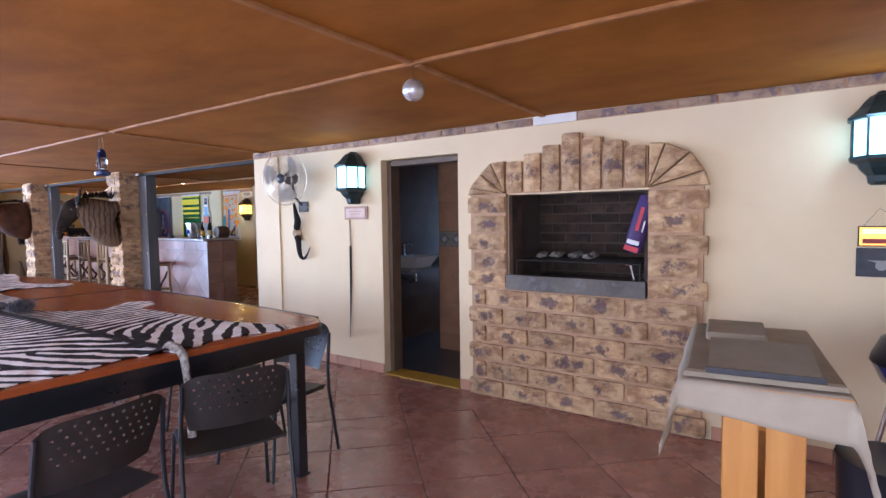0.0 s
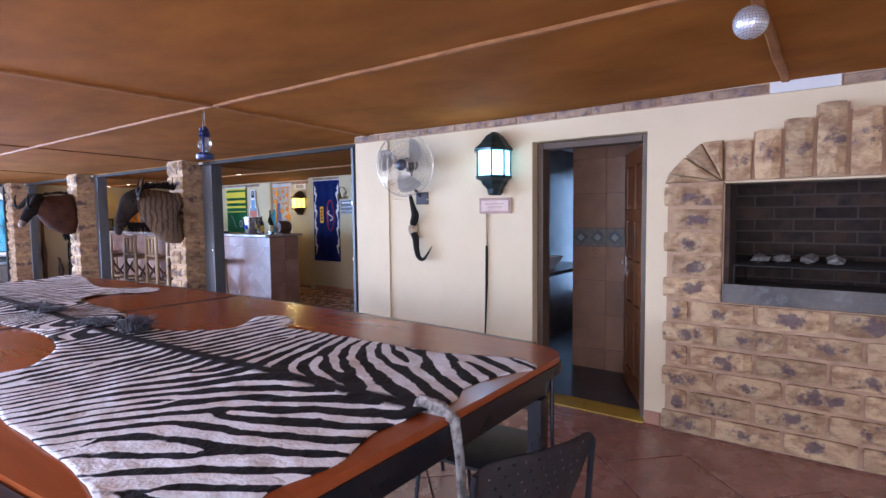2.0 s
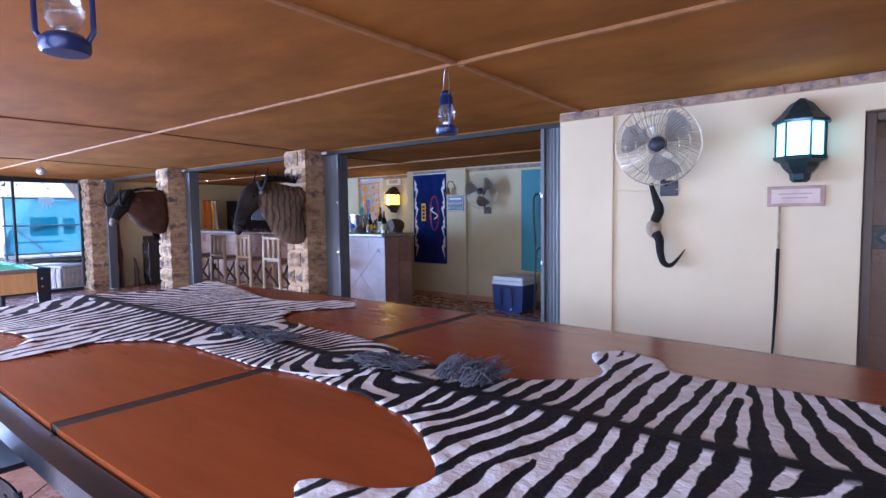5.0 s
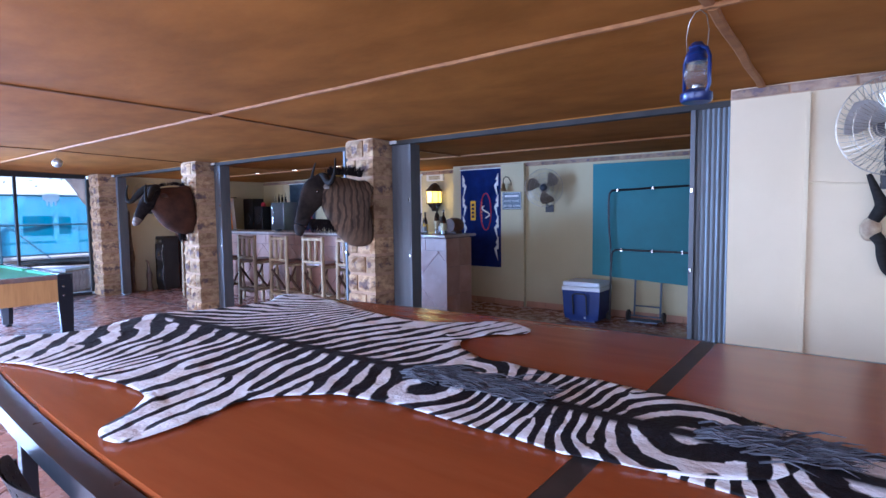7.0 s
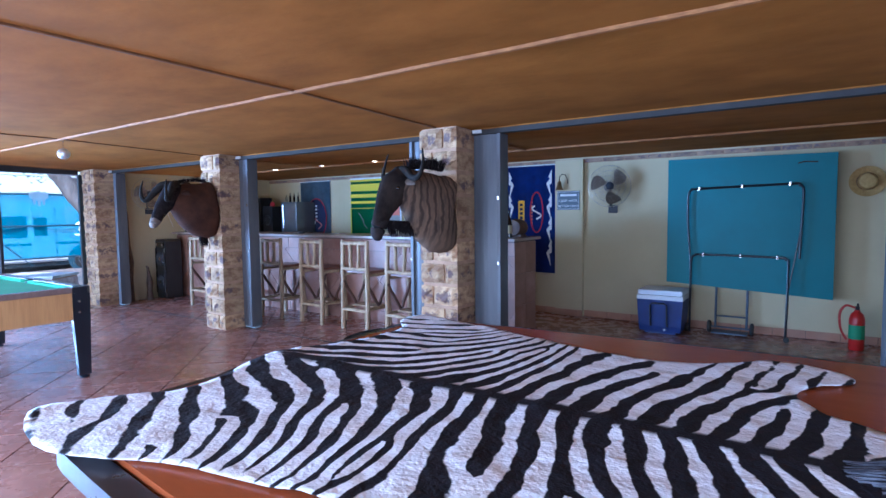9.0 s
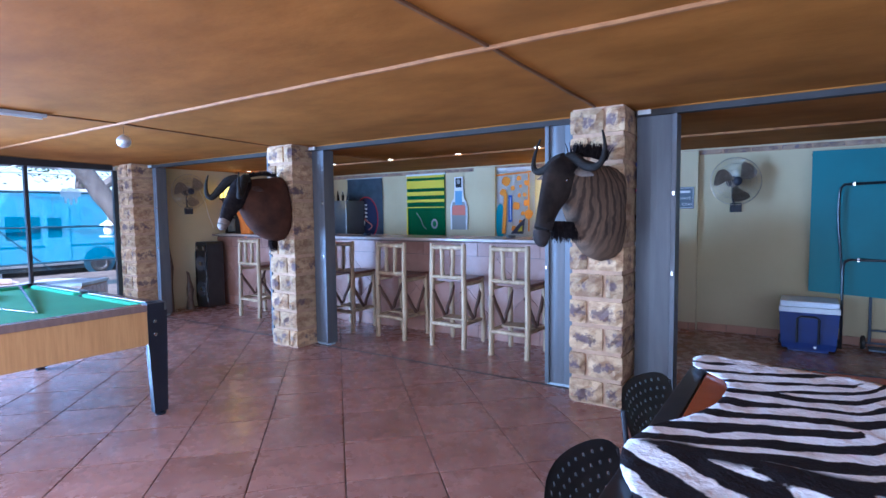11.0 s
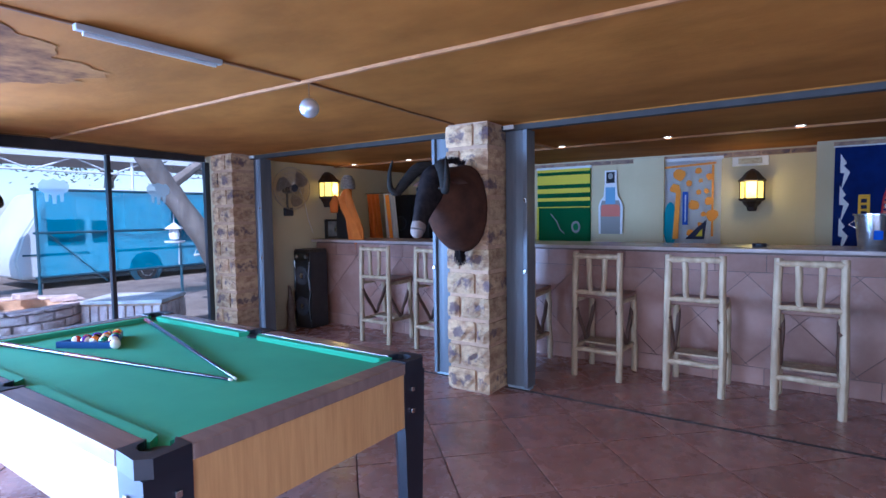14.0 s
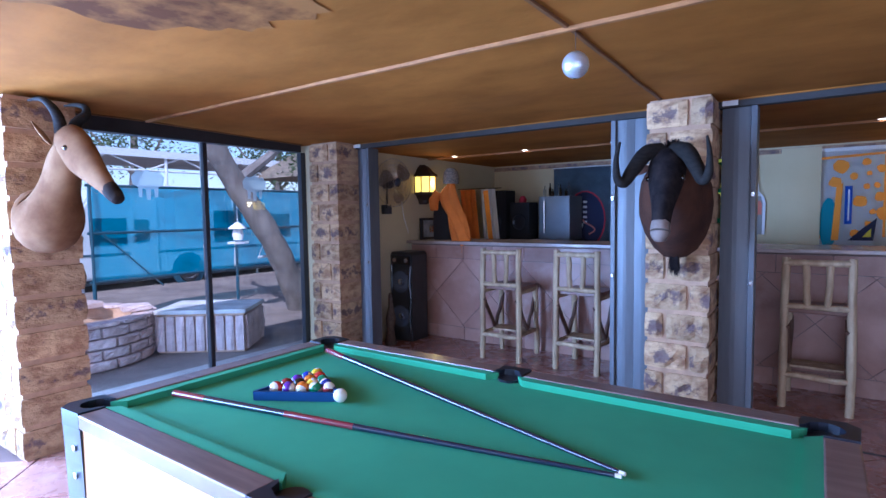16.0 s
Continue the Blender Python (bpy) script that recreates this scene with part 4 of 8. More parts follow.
# the hide towards the pool table: head east, under the other's muzzle
hide_b = hide("zebra_hide", [(-8.30, 0.38), (-7.94, 0.30), (-7.60, 0.44), (-7.19, 0.53), (-6.80, 0.59), (-6.62, 0.50), (-6.52, 0.35), (-6.38, 0.35), (-6.37, 0.55), (-6.40, 0.76),
                             (-6.26, 0.93), (-6.03, 1.02), (-5.72, 1.02), (-5.35, 1.02), (-5.02, 1.14), (-4.95, 1.34), (-5.12, 1.56), (-5.45, 1.64), (-5.80, 1.64), (-6.10, 1.68),
                             (-6.26, 1.82), (-6.27, 2.0), (-6.12, 2.20), (-6.18, 2.33), (-6.36, 2.38), (-6.60, 2.18), (-6.86, 2.12), (-7.25, 2.20), (-7.62, 2.32), (-7.98, 2.40),
                             (-8.20, 2.44), (-8.22, 2.24), (-8.08, 2.05), (-8.10, 1.72), (-8.22, 1.46), (-8.24, 1.22), (-8.14, 0.98), (-8.12, 0.78), (-8.26, 0.60)],
              [(-8.2, 1.34), (-6.3, 1.34), (-5.0, 1.3)], TZ + 0.006, 8, "striped zebra hide spread flat with its legs splayed", (-5.6, 1.32))

def plan(x, y, west=0.20):
    """The table's own drawing set into the room."""
    return x + 0.14 + west * max(0, min(1, (-6.5 - x) / 1.9)), -0.1 + (y + 0.1) * 0.931


for _top in (board, hide_a, hide_b):
    for _o in _top.children:
        for _v in _o.data.vertices:
            _v.co.x, _v.co.y = plan(_v.co.x, _v.co.y, 0.07 if _top is hide_b else 0.20)
            if _top is hide_b:
                _v.co.x -= 0.10


def mane(parent, x0, x1, y, n, length, spread, up):
    """Loose dark hair lying along the neck of a hide."""
    bm = bmesh.new()
    for _ in range(n):
        b = V((random.uniform(x0, x1), y + random.gauss(0, spread), TZ + 0.016))
        l = length * random.uniform(0.6, 1.2)
        a = random.uniform(-0.5, 0.5)
        tube([b, b + V((l * 0.5, a * l * 0.5, up * l * random.uniform(0.4, 1))), b + V((l, a * l, up * l * random.uniform(0.2, 1.2)))], [0.0035, 0.003, 0.0006], 4, bm, caps=False)
    part("mane", bm, M_hair, parent, "loose dark grey mane hair")


mane(hide_a, -4.72, -4.50, 1.27, 260, 0.09, 0.022, 0.8)
mane(hide_a, -5.15, -4.85, 1.25, 200, 0.10, 0.035, 0.25)
mane(hide_b, -6.15, -5.65, 1.23, 420, 0.12, 0.035, 0.2)

# ---- stacking chairs ----
M_blackplastic = mat("black_moulded_plastic", (0.018, 0.017, 0.017), 0.5, color2=(0.028, 0.026, 0.025), scale=8, bump=0.0006, bscale=300)


def chair():
    top = thing("stacking_chair", "black plastic stacking chair with a perforated back and steel legs", "chair", group="chairs round the boardroom table")
    bm = bmesh.new()
    rows = []
    for i in range(9):
        y = -0.22 + 0.055 * i
        ring = []
        for sgn in (1, -1):
            for k in range(9):
                x = (-0.225 + 0.05625 * k) * sgn
                z = 0.452 - 0.012 * math.cos(x * 6) - (0.02 if i == 8 else 0) - (0.012 if sgn < 0 else 0)
                ring.append(V((x, y, z)))
        rows.append(ring)
    loft(rows, bm)
    part("seat", bm, M_blackplastic, top, smooth=True)
    # the back bends about the sitter and leans; its holes go right through
    bm = bmesh.new()
    nx, nz = 47, 25
    def shape(i, k, o):
        x = -0.235 + 0.47 * i / (nx - 1)
        u = k / (nz - 1)
        crown = 0.02 * (1 - (x / 0.235) ** 2)
        z = 0.55 + u * (0.27 + crown * 0.5 - 0.035 * (abs(x) / 0.235) ** 8)
        inset = 0.03 * (1 - u) ** 2
        x *= 1 - inset / 0.235
        return (x, -0.225 - 0.09 * u + 1.1 * x * x * (1 if o == 0 else 1.02) - o * 0.007, z)
    grid = {(i, k, o): bm.verts.new(shape(i, k, o)) for i in range(nx) for k in range(nz) for o in (0, 1)}
    hole = lambda i, k: 4 <= i <= nx - 6 and 8 <= k <= nz - 4 and i % 4 == (0 if k % 6 < 3 else 2) and k % 3 == 0
    for i in range(nx - 1):
        for k in range(nz - 1):
            q = [(i, k), (i + 1, k), (i + 1, k + 1), (i, k + 1)]
            if hole(i, k):
                for a, b in zip(q, q[1:] + q[:1]):
                    bm.faces.new((grid[(*a, 0)], grid[(*b, 0)], grid[(*b, 1)], grid[(*a, 1)]))
                continue
            bm.faces.new([grid[(*p, 0)] for p in q])
            bm.faces.new([grid[(*p, 1)] for p in q[::-1]])
    part("backrest", bm, M_blackplastic, top, "perforated black plastic backrest")
    for s in (-1, 1):
        part("back_leg", tube([(s * 0.25, -0.30, 0.0), (s * 0.245, -0.23, 0.42), (s * 0.245, -0.225, 0.55), (s * 0.235, -0.255, 0.78)], 0.0105, 8), M_blacksteel, top, smooth=True)
        part("front_leg", tube([(s * 0.25, 0.25, 0.0), (s * 0.23, 0.20, 0.42), (s * 0.225, 0.17, 0.435), (s * 0.225, -0.2, 0.435)], 0.0105, 8), M_blacksteel, top, smooth=True)
    return top


_c = chair()
_c.matrix_world = pose(*plan(-2.66, 1.62), 0, rz=68)
for _x, _y, _a in ((-2.65, 0.86, 98), (-3.02, 2.22, 184), (-3.80, 2.31, 180), (-4.75, 2.36, 176), (-5.75, 2.40, 181), (-6.75, 2.36, 178),
                   (-3.5, 0.52, 3), (-4.5, 0.45, -2), (-5.6, 0.42, 2), (-6.7, 0.48, -3)):
    copy_thing(_c, pose(*plan(_x, _y), 0, rz=_a))
for _x, _y, _a in ((-8.02, 1.98, 262), (-8.0, 1.2, 266)):
    copy_thing(_c, pose(_x, _y, 0, rz=_a))

# ---- pool table ----
M_felt = mat("green_baize", (0.065, 0.34, 0.165), 0.9, color2=(0.055, 0.30, 0.145), scale=3, bump=0.0006, bscale=500, spec=0.45)
M_poolwood = mat("light_beech_veneer", (0.55, 0.30, 0.11), 0.4, color2=(0.45, 0.23, 0.08), scale=7, stretch=(7, 7, 0.5), bump=0.0003, bscale=80)
M_poolrail = mat("walnut_rail_laminate", (0.22, 0.15, 0.125), 0.22, color2=(0.17, 0.115, 0.10), scale=6, stretch=(0.6, 5, 1))
M_poolblack = mat("satin_black_plastic", (0.009, 0.011, 0.018), 0.35, color2=(0.013, 0.015, 0.023), scale=5)
PX0, PX1, PY0, PY1, PZ = -14.12, -11.775, 0.70, 2.01, 0.86
pool = thing("pool_table", "pool table with green baize, walnut rails and black corner castings", "pool table")
part("slate", box(PX0 + 0.1, PX1 - 0.1, PY0 + 0.1, PY1 - 0.1, PZ - 0.06, PZ - 0.03), M_felt, pool, "green baize bed")
_mid = (PX0 + PX1) / 2
for _x0, _x1, _y0, _y1 in ((PX0 + 0.15, _mid - 0.065, PY0, PY0 + 0.09), (_mid + 0.065, PX1 - 0.15, PY0, PY0 + 0.09),
                           (PX0 + 0.15, _mid - 0.065, PY1 - 0.09, PY1), (_mid + 0.065, PX1 - 0.15, PY1 - 0.09, PY1)):
    part("rail", box(_x0, _x1, _y0, _y1, PZ - 0.05, PZ, bevel=0.006), M_poolrail, pool)
    _s = 1 if _y0 < 1.3 else -1
    _ye = _y1 if _s > 0 else _y0
    part("cushion", prism([(_x0 - 0.02, _ye), (_x1 + 0.02, _ye), (_x1 - 0.02, _ye + _s * 0.045), (_x0 + 0.02, _ye + _s * 0.045)], PZ - 0.03, PZ - 0.004), M_felt, pool, "green baize cushion")
for _x0, _x1, _s in ((PX0, PX0 + 0.09, 1), (PX1 - 0.09, PX1, -1)):
    part("rail", box(_x0, _x1, PY0 + 0.15, PY1 - 0.15, PZ - 0.05, PZ, bevel=0.006), M_poolrail, pool)
    _xe = _x1 if _s > 0 else _x0
    part("cushion", prism([(_xe, PY0 + 0.13), (_xe, PY1 - 0.13), (_xe + _s * 0.045, PY1 - 0.17), (_xe + _s * 0.045, PY0 + 0.17)], PZ - 0.03, PZ - 0.004), M_felt, pool, "green baize cushion")
for _x0, _x1, _y0, _y1 in ((PX0 + 0.09, PX1 - 0.09, PY0 + 0.012, PY0 + 0.035), (PX0 + 0.09, PX1 - 0.09, PY1 - 0.035, PY1 - 0.012),
                           (PX0 + 0.012, PX0 + 0.035, PY0 + 0.09, PY1 - 0.09), (PX1 - 0.035, PX1 - 0.012, PY0 + 0.09, PY1 - 0.09)):
    part("side_panel", box(_x0, _x1, _y0, _y1, PZ - 0.30, PZ - 0.051), M_poolwood, pool, "light beech side panel")
part("underside", box(PX0 + 0.04, PX1 - 0.04, PY0 + 0.04, PY1 - 0.04, PZ - 0.29, PZ - 0.28), M_poolblack, pool)
M_bolt = M_chrome
for _sx, _cx in ((1, PX0), (-1, PX1)):
    for _sy, _cy in ((1, PY0), (-1, PY1)):
        # corner casting with the pocket's mouth cut as an arc
        out = [(_cx + _sx * 0.15, _cy + _sy * 0.005), (_cx + _sx * 0.02, _cy - _sy * 0.004), (_cx - _sx * 0.004, _cy + _sy * 0.02), (_cx + _sx * 0.005, _cy + _sy * 0.15)]
        pts = [(_cx + _sx * 0.15, _cy + _sy * 0.09)] + [(_cx + _sx * 0.148, _cy + _sy * 0.002), (_cx + _sx * 0.03, _cy - _sy * 0.006), (_cx - _sx * 0.006, _cy + _sy * 0.03), (_cx + _sx * 0.002, _cy + _sy * 0.148), (_cx + _sx * 0.09, _cy + _sy * 0.15)]
        pts += [(_cx + _sx * (0.085 + 0.052 * math.cos(radians(a))), _cy + _sy * (0.085 + 0.052 * math.sin(radians(a)))) for a in (100, 130, 160, 190, 225, 260, 290, 320, 350)]
        part("corner_casting", prism(pts, PZ - 0.055, PZ + 0.004), M_poolblack, pool, "black plastic corner casting")
        part("pocket", lathe([(0.056, PZ - 0.025), (0.054, PZ - 0.12), (0.03, PZ - 0.15), (0.0, PZ - 0.15)], 16, (_cx + _sx * 0.085, _cy + _sy * 0.085, 0)), M_poolblack, pool, "black corner pocket", smooth=True)
        part("leg", loft([[V((_cx + _sx * a, _cy + _sy * b, z)) for a, b in ((i, i), (w, i), (w, 0.05 + i), (0.05 + i, w), (i, w))] for z, i, w in ((0.03, 0.02, 0.12), (PZ - 0.3, 0.008, 0.15), (PZ - 0.056, 0.004, 0.15))]), M_poolblack, pool, "flared black leg")
        part("leveller", lathe([(0.04, 0), (0.042, 0.01), (0.02, 0.02), (0.015, 0.031)], 12, (_cx + _sx * 0.06, _cy + _sy * 0.06, 0)), M_poolblack, pool)
        for z in (PZ - 0.13, PZ - 0.23):
            part("bolt", box(_cx + _sx * 0.1 - 0.011, _cx + _sx * 0.1 + 0.011, _cy + _sy * 0.001 - 0.004, _cy + _sy * 0.001 + 0.004, z - 0.011, z + 0.011, bevel=0.0035), M_bolt, pool, "steel bolt head")
            part("bolt", box(_cx - 0.005, _cx + 0.005, _cy + _sy * 0.1 - 0.011, _cy + _sy * 0.1 + 0.011, z - 0.011, z + 0.011, bevel=0.0035), M_bolt, pool, "steel bolt head")
for _s, _cy in ((1, PY0), (-1, PY1)):
    part("side_pocket", prism([(_mid - 0.064, _cy - _s * 0.003), (_mid + 0.064, _cy - _s * 0.003), (_mid + 0.064, _cy + _s * 0.095)] +
                              [(_mid + 0.05 * math.cos(radians(a)), _cy + _s * (0.085 - 0.05 * math.sin(radians(a)))) for a in (0, 40, 90, 140, 180)] + [(_mid - 0.064, _cy + _s * 0.095)], PZ - 0.055, PZ + 0.003), M_poolblack, pool, "black side pocket")
    part("pocket", lathe([(0.05, PZ - 0.02), (0.05, PZ - 0.12), (0.0, PZ - 0.14)], 14, (_mid, _cy + _s * 0.08, 0)), M_poolblack, pool)

# balls in their triangle; solids and stripes
BED = PZ - 0.03
_cols = ((0.8, 0.55, 0.03), (0.02, 0.05, 0.4), (0.6, 0.03, 0.02), (0.12, 0.03, 0.3), (0.75, 0.2, 0.02), (0.02, 0.22, 0.1), (0.25, 0.03, 0.03), (0.01, 0.01, 0.01))
M_ivory = mat("ivory_ball", (0.8, 0.77, 0.68), 0.12)
_rack = thing("ball_triangle", "blue plastic triangle rack for pool balls", "ball rack")
_c0 = V((-13.575, 1.375, 0))
_dir, _sid = V((0.5, -0.865, 0)).normalized(), V((0.865, 0.5, 0)).normalized()
_tri = [_c0 + _dir * 0.13 + _sid * 0.165, _c0 + _dir * 0.13 - _sid * 0.165, _c0 - _dir * 0.165]
_bm = bmesh.new()
_m_rack = mat("blue_rack_plastic", (0.012, 0.05, 0.16), 0.35)
for _a, _b in zip(_tri, _tri[1:] + _tri[:1]):
    _n2 = (_b - _a).normalized().cross(V((0, 0, 1))) * 0.006
    loft([[p + _n2 + V((0, 0, BED + 0.001)), p - _n2 + V((0, 0, BED + 0.001)), p - _n2 + V((0, 0, BED + 0.036)), p + _n2 + V((0, 0, BED + 0.036))] for p in (_a, _b)], _bm)
part("frame", _bm, _m_rack, _rack)
_k = 0
for _r in range(5):
    for _q in range(_r + 1):
        _col = _cols[_k % 8]
        _mb = bpy.data.materials.get("ball_%d" % (_k % 8)) or mat("ball_%d" % (_k % 8), _col, 0.1, coat=0.5)
        _p = _c0 - _dir * 0.125 + _dir * 0.046 * _r + _sid * 0.0535 * (_q - _r / 2)
        _t = thing("pool_ball", "glossy %s pool ball in the triangle" % ("striped" if _k >= 8 else "plain coloured"), "pool ball", m=pose(_p.x, _p.y, BED + 0.0265, 40 * _k, 25 * _k, 60 * _k), group="racked pool balls")
        _bm = bmesh.new()
        bmesh.ops.create_uvsphere(_bm, u_segments=16, v_segments=10, radius=0.0265)
        part("ball", _bm, M_ivory if _k >= 8 else _mb, _t, smooth=80)
        _bm = bmesh.new()
        if _k >= 8:
            lathe([(0.0268 * math.cos(a), 0.0268 * math.sin(a)) for a in (-0.55, -0.3, 0, 0.3, 0.55)], 16, bm=_bm)
            part("stripe", _bm, _mb, _t, "coloured stripe", smooth=True)
        else:
            lathe([(0.009, 0.0254), (0.006, 0.0264), (0, 0.0268)], 10, bm=_bm)
            part("number_spot", _bm, M_ivory, _t)
        _k += 1
_t = thing("cue_ball", "white cue ball beside the rack", "pool ball", m=pose(-13.355, 1.345, BED + 0.0265))
_bm = bmesh.new()
bmesh.ops.create_uvsphere(_bm, u_segments=20, v_segments=12, radius=0.0265)
part("ball", _bm, M_ivory, _t, smooth=80)
M_cuedark = mat("black_blue_lacquer", (0.012, 0.02, 0.04), 0.15, coat=0.6)
M_cuered = mat("maroon_lacquer", (0.16, 0.02, 0.03), 0.2, coat=0.6)
for _a, _b, _h0, _h1, _lab in (((-13.95, 1.03), (-12.30, 1.335), BED + 0.016, BED + 0.008, "pool cue with a maroon and blue butt"), ((-13.88, 1.77), (-12.295, 1.35), BED + 0.034, BED + 0.009, "dark pool cue propped on the far cushion")):
    _A, _B = V((*_a, _h0)), V((*_b, _h1))
    _t = thing("pool_cue", _lab, "cue", group="cues on the pool table")
    for _f0, _f1, _r0, _r1, _mt, _nm in ((0, 0.1, 0.0145, 0.014, M_cuered, "butt"), (0.1, 0.33, 0.014, 0.0125, M_cuedark, "handle"), (0.33, 0.5, 0.0125, 0.011, M_cuered if _a[1] < 1.5 else M_cuedark, "sleeve"), (0.5, 0.99, 0.011, 0.0065, M_cuedark, "shaft"), (0.99, 1, 0.0066, 0.006, M_ivory, "tip")):
        part(_nm, tube([_A.lerp(_B, _f0), _A.lerp(_B, _f1)], [_r0, _r1], 10), _mt, _t, smooth=True)

# ---- bar counter and stools ----
M_bartile = mat("pinkish_counter_tile", (0.40, 0.225, 0.165), 0.38, color2=(0.28, 0.135, 0.09), scale=2.4, color3=(0.50, 0.34, 0.28), scale3=4, amount3=0.5, vary=0.07, rvar=0.07)
M_bargrout = mat("dark_counter_grout", (0.16, 0.11, 0.09), 0.9)
M_bartop = mat("grey_pink_counter_top", (0.42, 0.34, 0.30), 0.25, color2=(0.34, 0.26, 0.22), scale=6)
BX0, BX1, BY0, BY1, BZ = -16.19, -9.04, 5.36, 5.94, 1.20
bar = thing("bar_counter", "long tiled bar counter with a smooth pale top", "bar counter")
part("core", box(BX0, BX1 - 0.01, BY0 + 0.012, BY1 - 0.01, 0, BZ - 0.035), M_bargrout, bar)
part("worktop", box(BX0, BX1 + 0.05, BY0 - 0.10, BY1 + 0.05, BZ - 0.033, BZ + 0.002, bevel=0.006), M_bartop, bar, "pale polished counter top")
_x = BX0
while _x < BX1 - 0.02:
    _w = min(0.40, BX1 - _x)
    for _z0, _z1 in ((0.0, 0.155), (0.99, 1.148)):
        part("tile", box(_x + 0.003, _x + _w - 0.003, BY0, BY0 + 0.011, _z0 + 0.003, _z1 - 0.003), M_bartile, bar)
    _x += 0.40


def clip_poly(poly, x0, x1, z0, z1):
    for axis, lim, keep_hi in ((0, x0, True), (0, x1, False), (1, z0, True), (1, z1, False)):
        out = []
        for a, b in zip(poly, poly[1:] + poly[:1]):
            ina, inb = ((a[axis] >= lim) == keep_hi or a[axis] == lim), ((b[axis] >= lim) == keep_hi or b[axis] == lim)
            if ina:
                out.append(a)
            if ina != inb:
                t = (lim - a[axis]) / (b[axis] - a[axis])
                out.append((a[0] + t * (b[0] - a[0]), a[1] + t * (b[1] - a[1])))
        poly = out
        if len(poly) < 3:
            return []
    return poly


_hd = 0.39
_i = 0
_cx = BX0
while _cx < BX1 + 0.4:
    for _cz in (0.5725 - _hd * 2, 0.5725, 0.5725 + _hd * 2, 0.5725 - _hd, 0.5725 + _hd):
        _off = 0 if abs(_cz - 0.5725) < 0.1 or abs(abs(_cz - 0.5725) - 2 * _hd) < 0.1 else _hd
        _d3 = _hd - 0.004
        _poly = clip_poly([(_cx + _off - _d3, _cz), (_cx + _off, _cz - _d3), (_cx + _off + _d3, _cz), (_cx + _off, _cz + _d3)], BX0, BX1, 0.158, 0.987)
        if len(_poly) >= 3:
            part("tile", prism(_poly, BY0, BY0 + 0.011, "y"), M_bartile, bar)
    _cx += 2 * _hd
for _z0, _z1 in ((0.003, 0.39), (0.396, 0.77), (0.776, 1.148)):
    for _y0, _y1 in ((BY0 + 0.012, 5.66), (5.666, BY1)):
        part("tile", box(BX1 - 0.0095, BX1, _y0, _y1, _z0, _z1), M_bartile, bar)

M_pole = mat("weathered_pale_poles", (0.50, 0.37, 0.22), 0.6, color2=(0.33, 0.22, 0.12), scale=14, stretch=(1, 1, 0.25), color3=(0.14, 0.09, 0.06), scale3=9, amount3=0.6, bump=0.003, bscale=40)
M_poledark = mat("dark_brown_brace", (0.13, 0.06, 0.035), 0.6, color2=(0.08, 0.04, 0.022), scale=12)
M_seatwood = mat("red_brown_seat_board", (0.20, 0.085, 0.05), 0.35, color2=(0.13, 0.055, 0.03), scale=5, stretch=(1, 5, 1))


def pole(a, b, r, seed=0):
    a, b = V(a), V(b)
    rnd = random.Random(seed)
    side = (b - a).normalized().orthogonal()
    pts = [a.lerp(b, t) + side * 0.004 * rnd.uniform(-1, 1) for t in (0, 0.25, 0.5, 0.75, 1)]
    return tube(pts, [1.12 * r * rnd.uniform(0.9, 1.08) for _ in pts], 9)


def stool():
    top = thing("bar_stool", "rustic bar stool of pale barked poles with a brown board seat", "bar stool", group="stools along the bar")
    W, D = 0.205, 0.225
    k = 0
    for s in (-1, 1):
        part("back_leg", pole((s * (W + 0.01), -D, 0), (s * W, -D + 0.02, 1.165), 0.027, k + (s > 0)), M_pole, top, smooth=True)
        part("front_leg", pole((s * (W + 0.01), D, 0), (s * W, D - 0.02, 0.75), 0.026, 7 + s), M_pole, top, smooth=True)
        part("side_rail", pole((s * W, -D, 0.27), (s * W, D, 0.27), 0.019, 11 + s), M_pole, top, smooth=True)
        part("side_rail", pole((s * W, -D, 0.715), (s * W, D, 0.715), 0.02, 15 + s), M_pole, top, smooth=True)
        part("brace", pole((s * (W - 0.012), -D, 0.64), (s * (W - 0.012), 0.02, 0.30), 0.018, 19 + s), M_poledark, top, "dark diagonal brace", smooth=True)
        part("brace", pole((s * (W - 0.014), D, 0.64), (s * (W - 0.014), 0.04, 0.31), 0.018, 23 + s), M_poledark, top, "dark diagonal brace", smooth=True)
        part("back_slat", pole((s * 0.065, -D + 0.012, 0.80), (s * 0.075, -D + 0.015, 1.11), 0.022, 27 + s), M_pole, top, smooth=True)
    for y, z, r in ((-D + 0.015, 1.125, 0.024), (-D + 0.01, 0.795, 0.021), (-D, 0.255, 0.021), (D, 0.255, 0.021), (D - 0.02, 0.715, 0.02)):
        part("cross_rail", pole((-W - 0.015, y, z), (W + 0.015, y, z), r, int(z * 100)), M_pole, top, smooth=True)
    part("seat", box(-W - 0.015, W + 0.015, -D + 0.03, D + 0.02, 0.737, 0.772, bevel=0.008), M_seatwood, top, "red-brown board seat")
    part("foot_board", box(-W + 0.03, W - 0.03, -0.07, 0.09, 0.28, 0.30, bevel=0.004), M_pole, top)
    return top


_s = stool()
_s.matrix_world = pose(-10.27, 4.98, 0, rz=-1)
for _k, (_x, _a) in enumerate(((-11.07, 1), (-11.88, -2), (-12.74, 2), (-13.76, -3), (-14.59, 1.5))):
    copy_thing(_s, pose(_x, 5.03 + 0.015 * math.sin(_k * 3), 0, rz=_a))

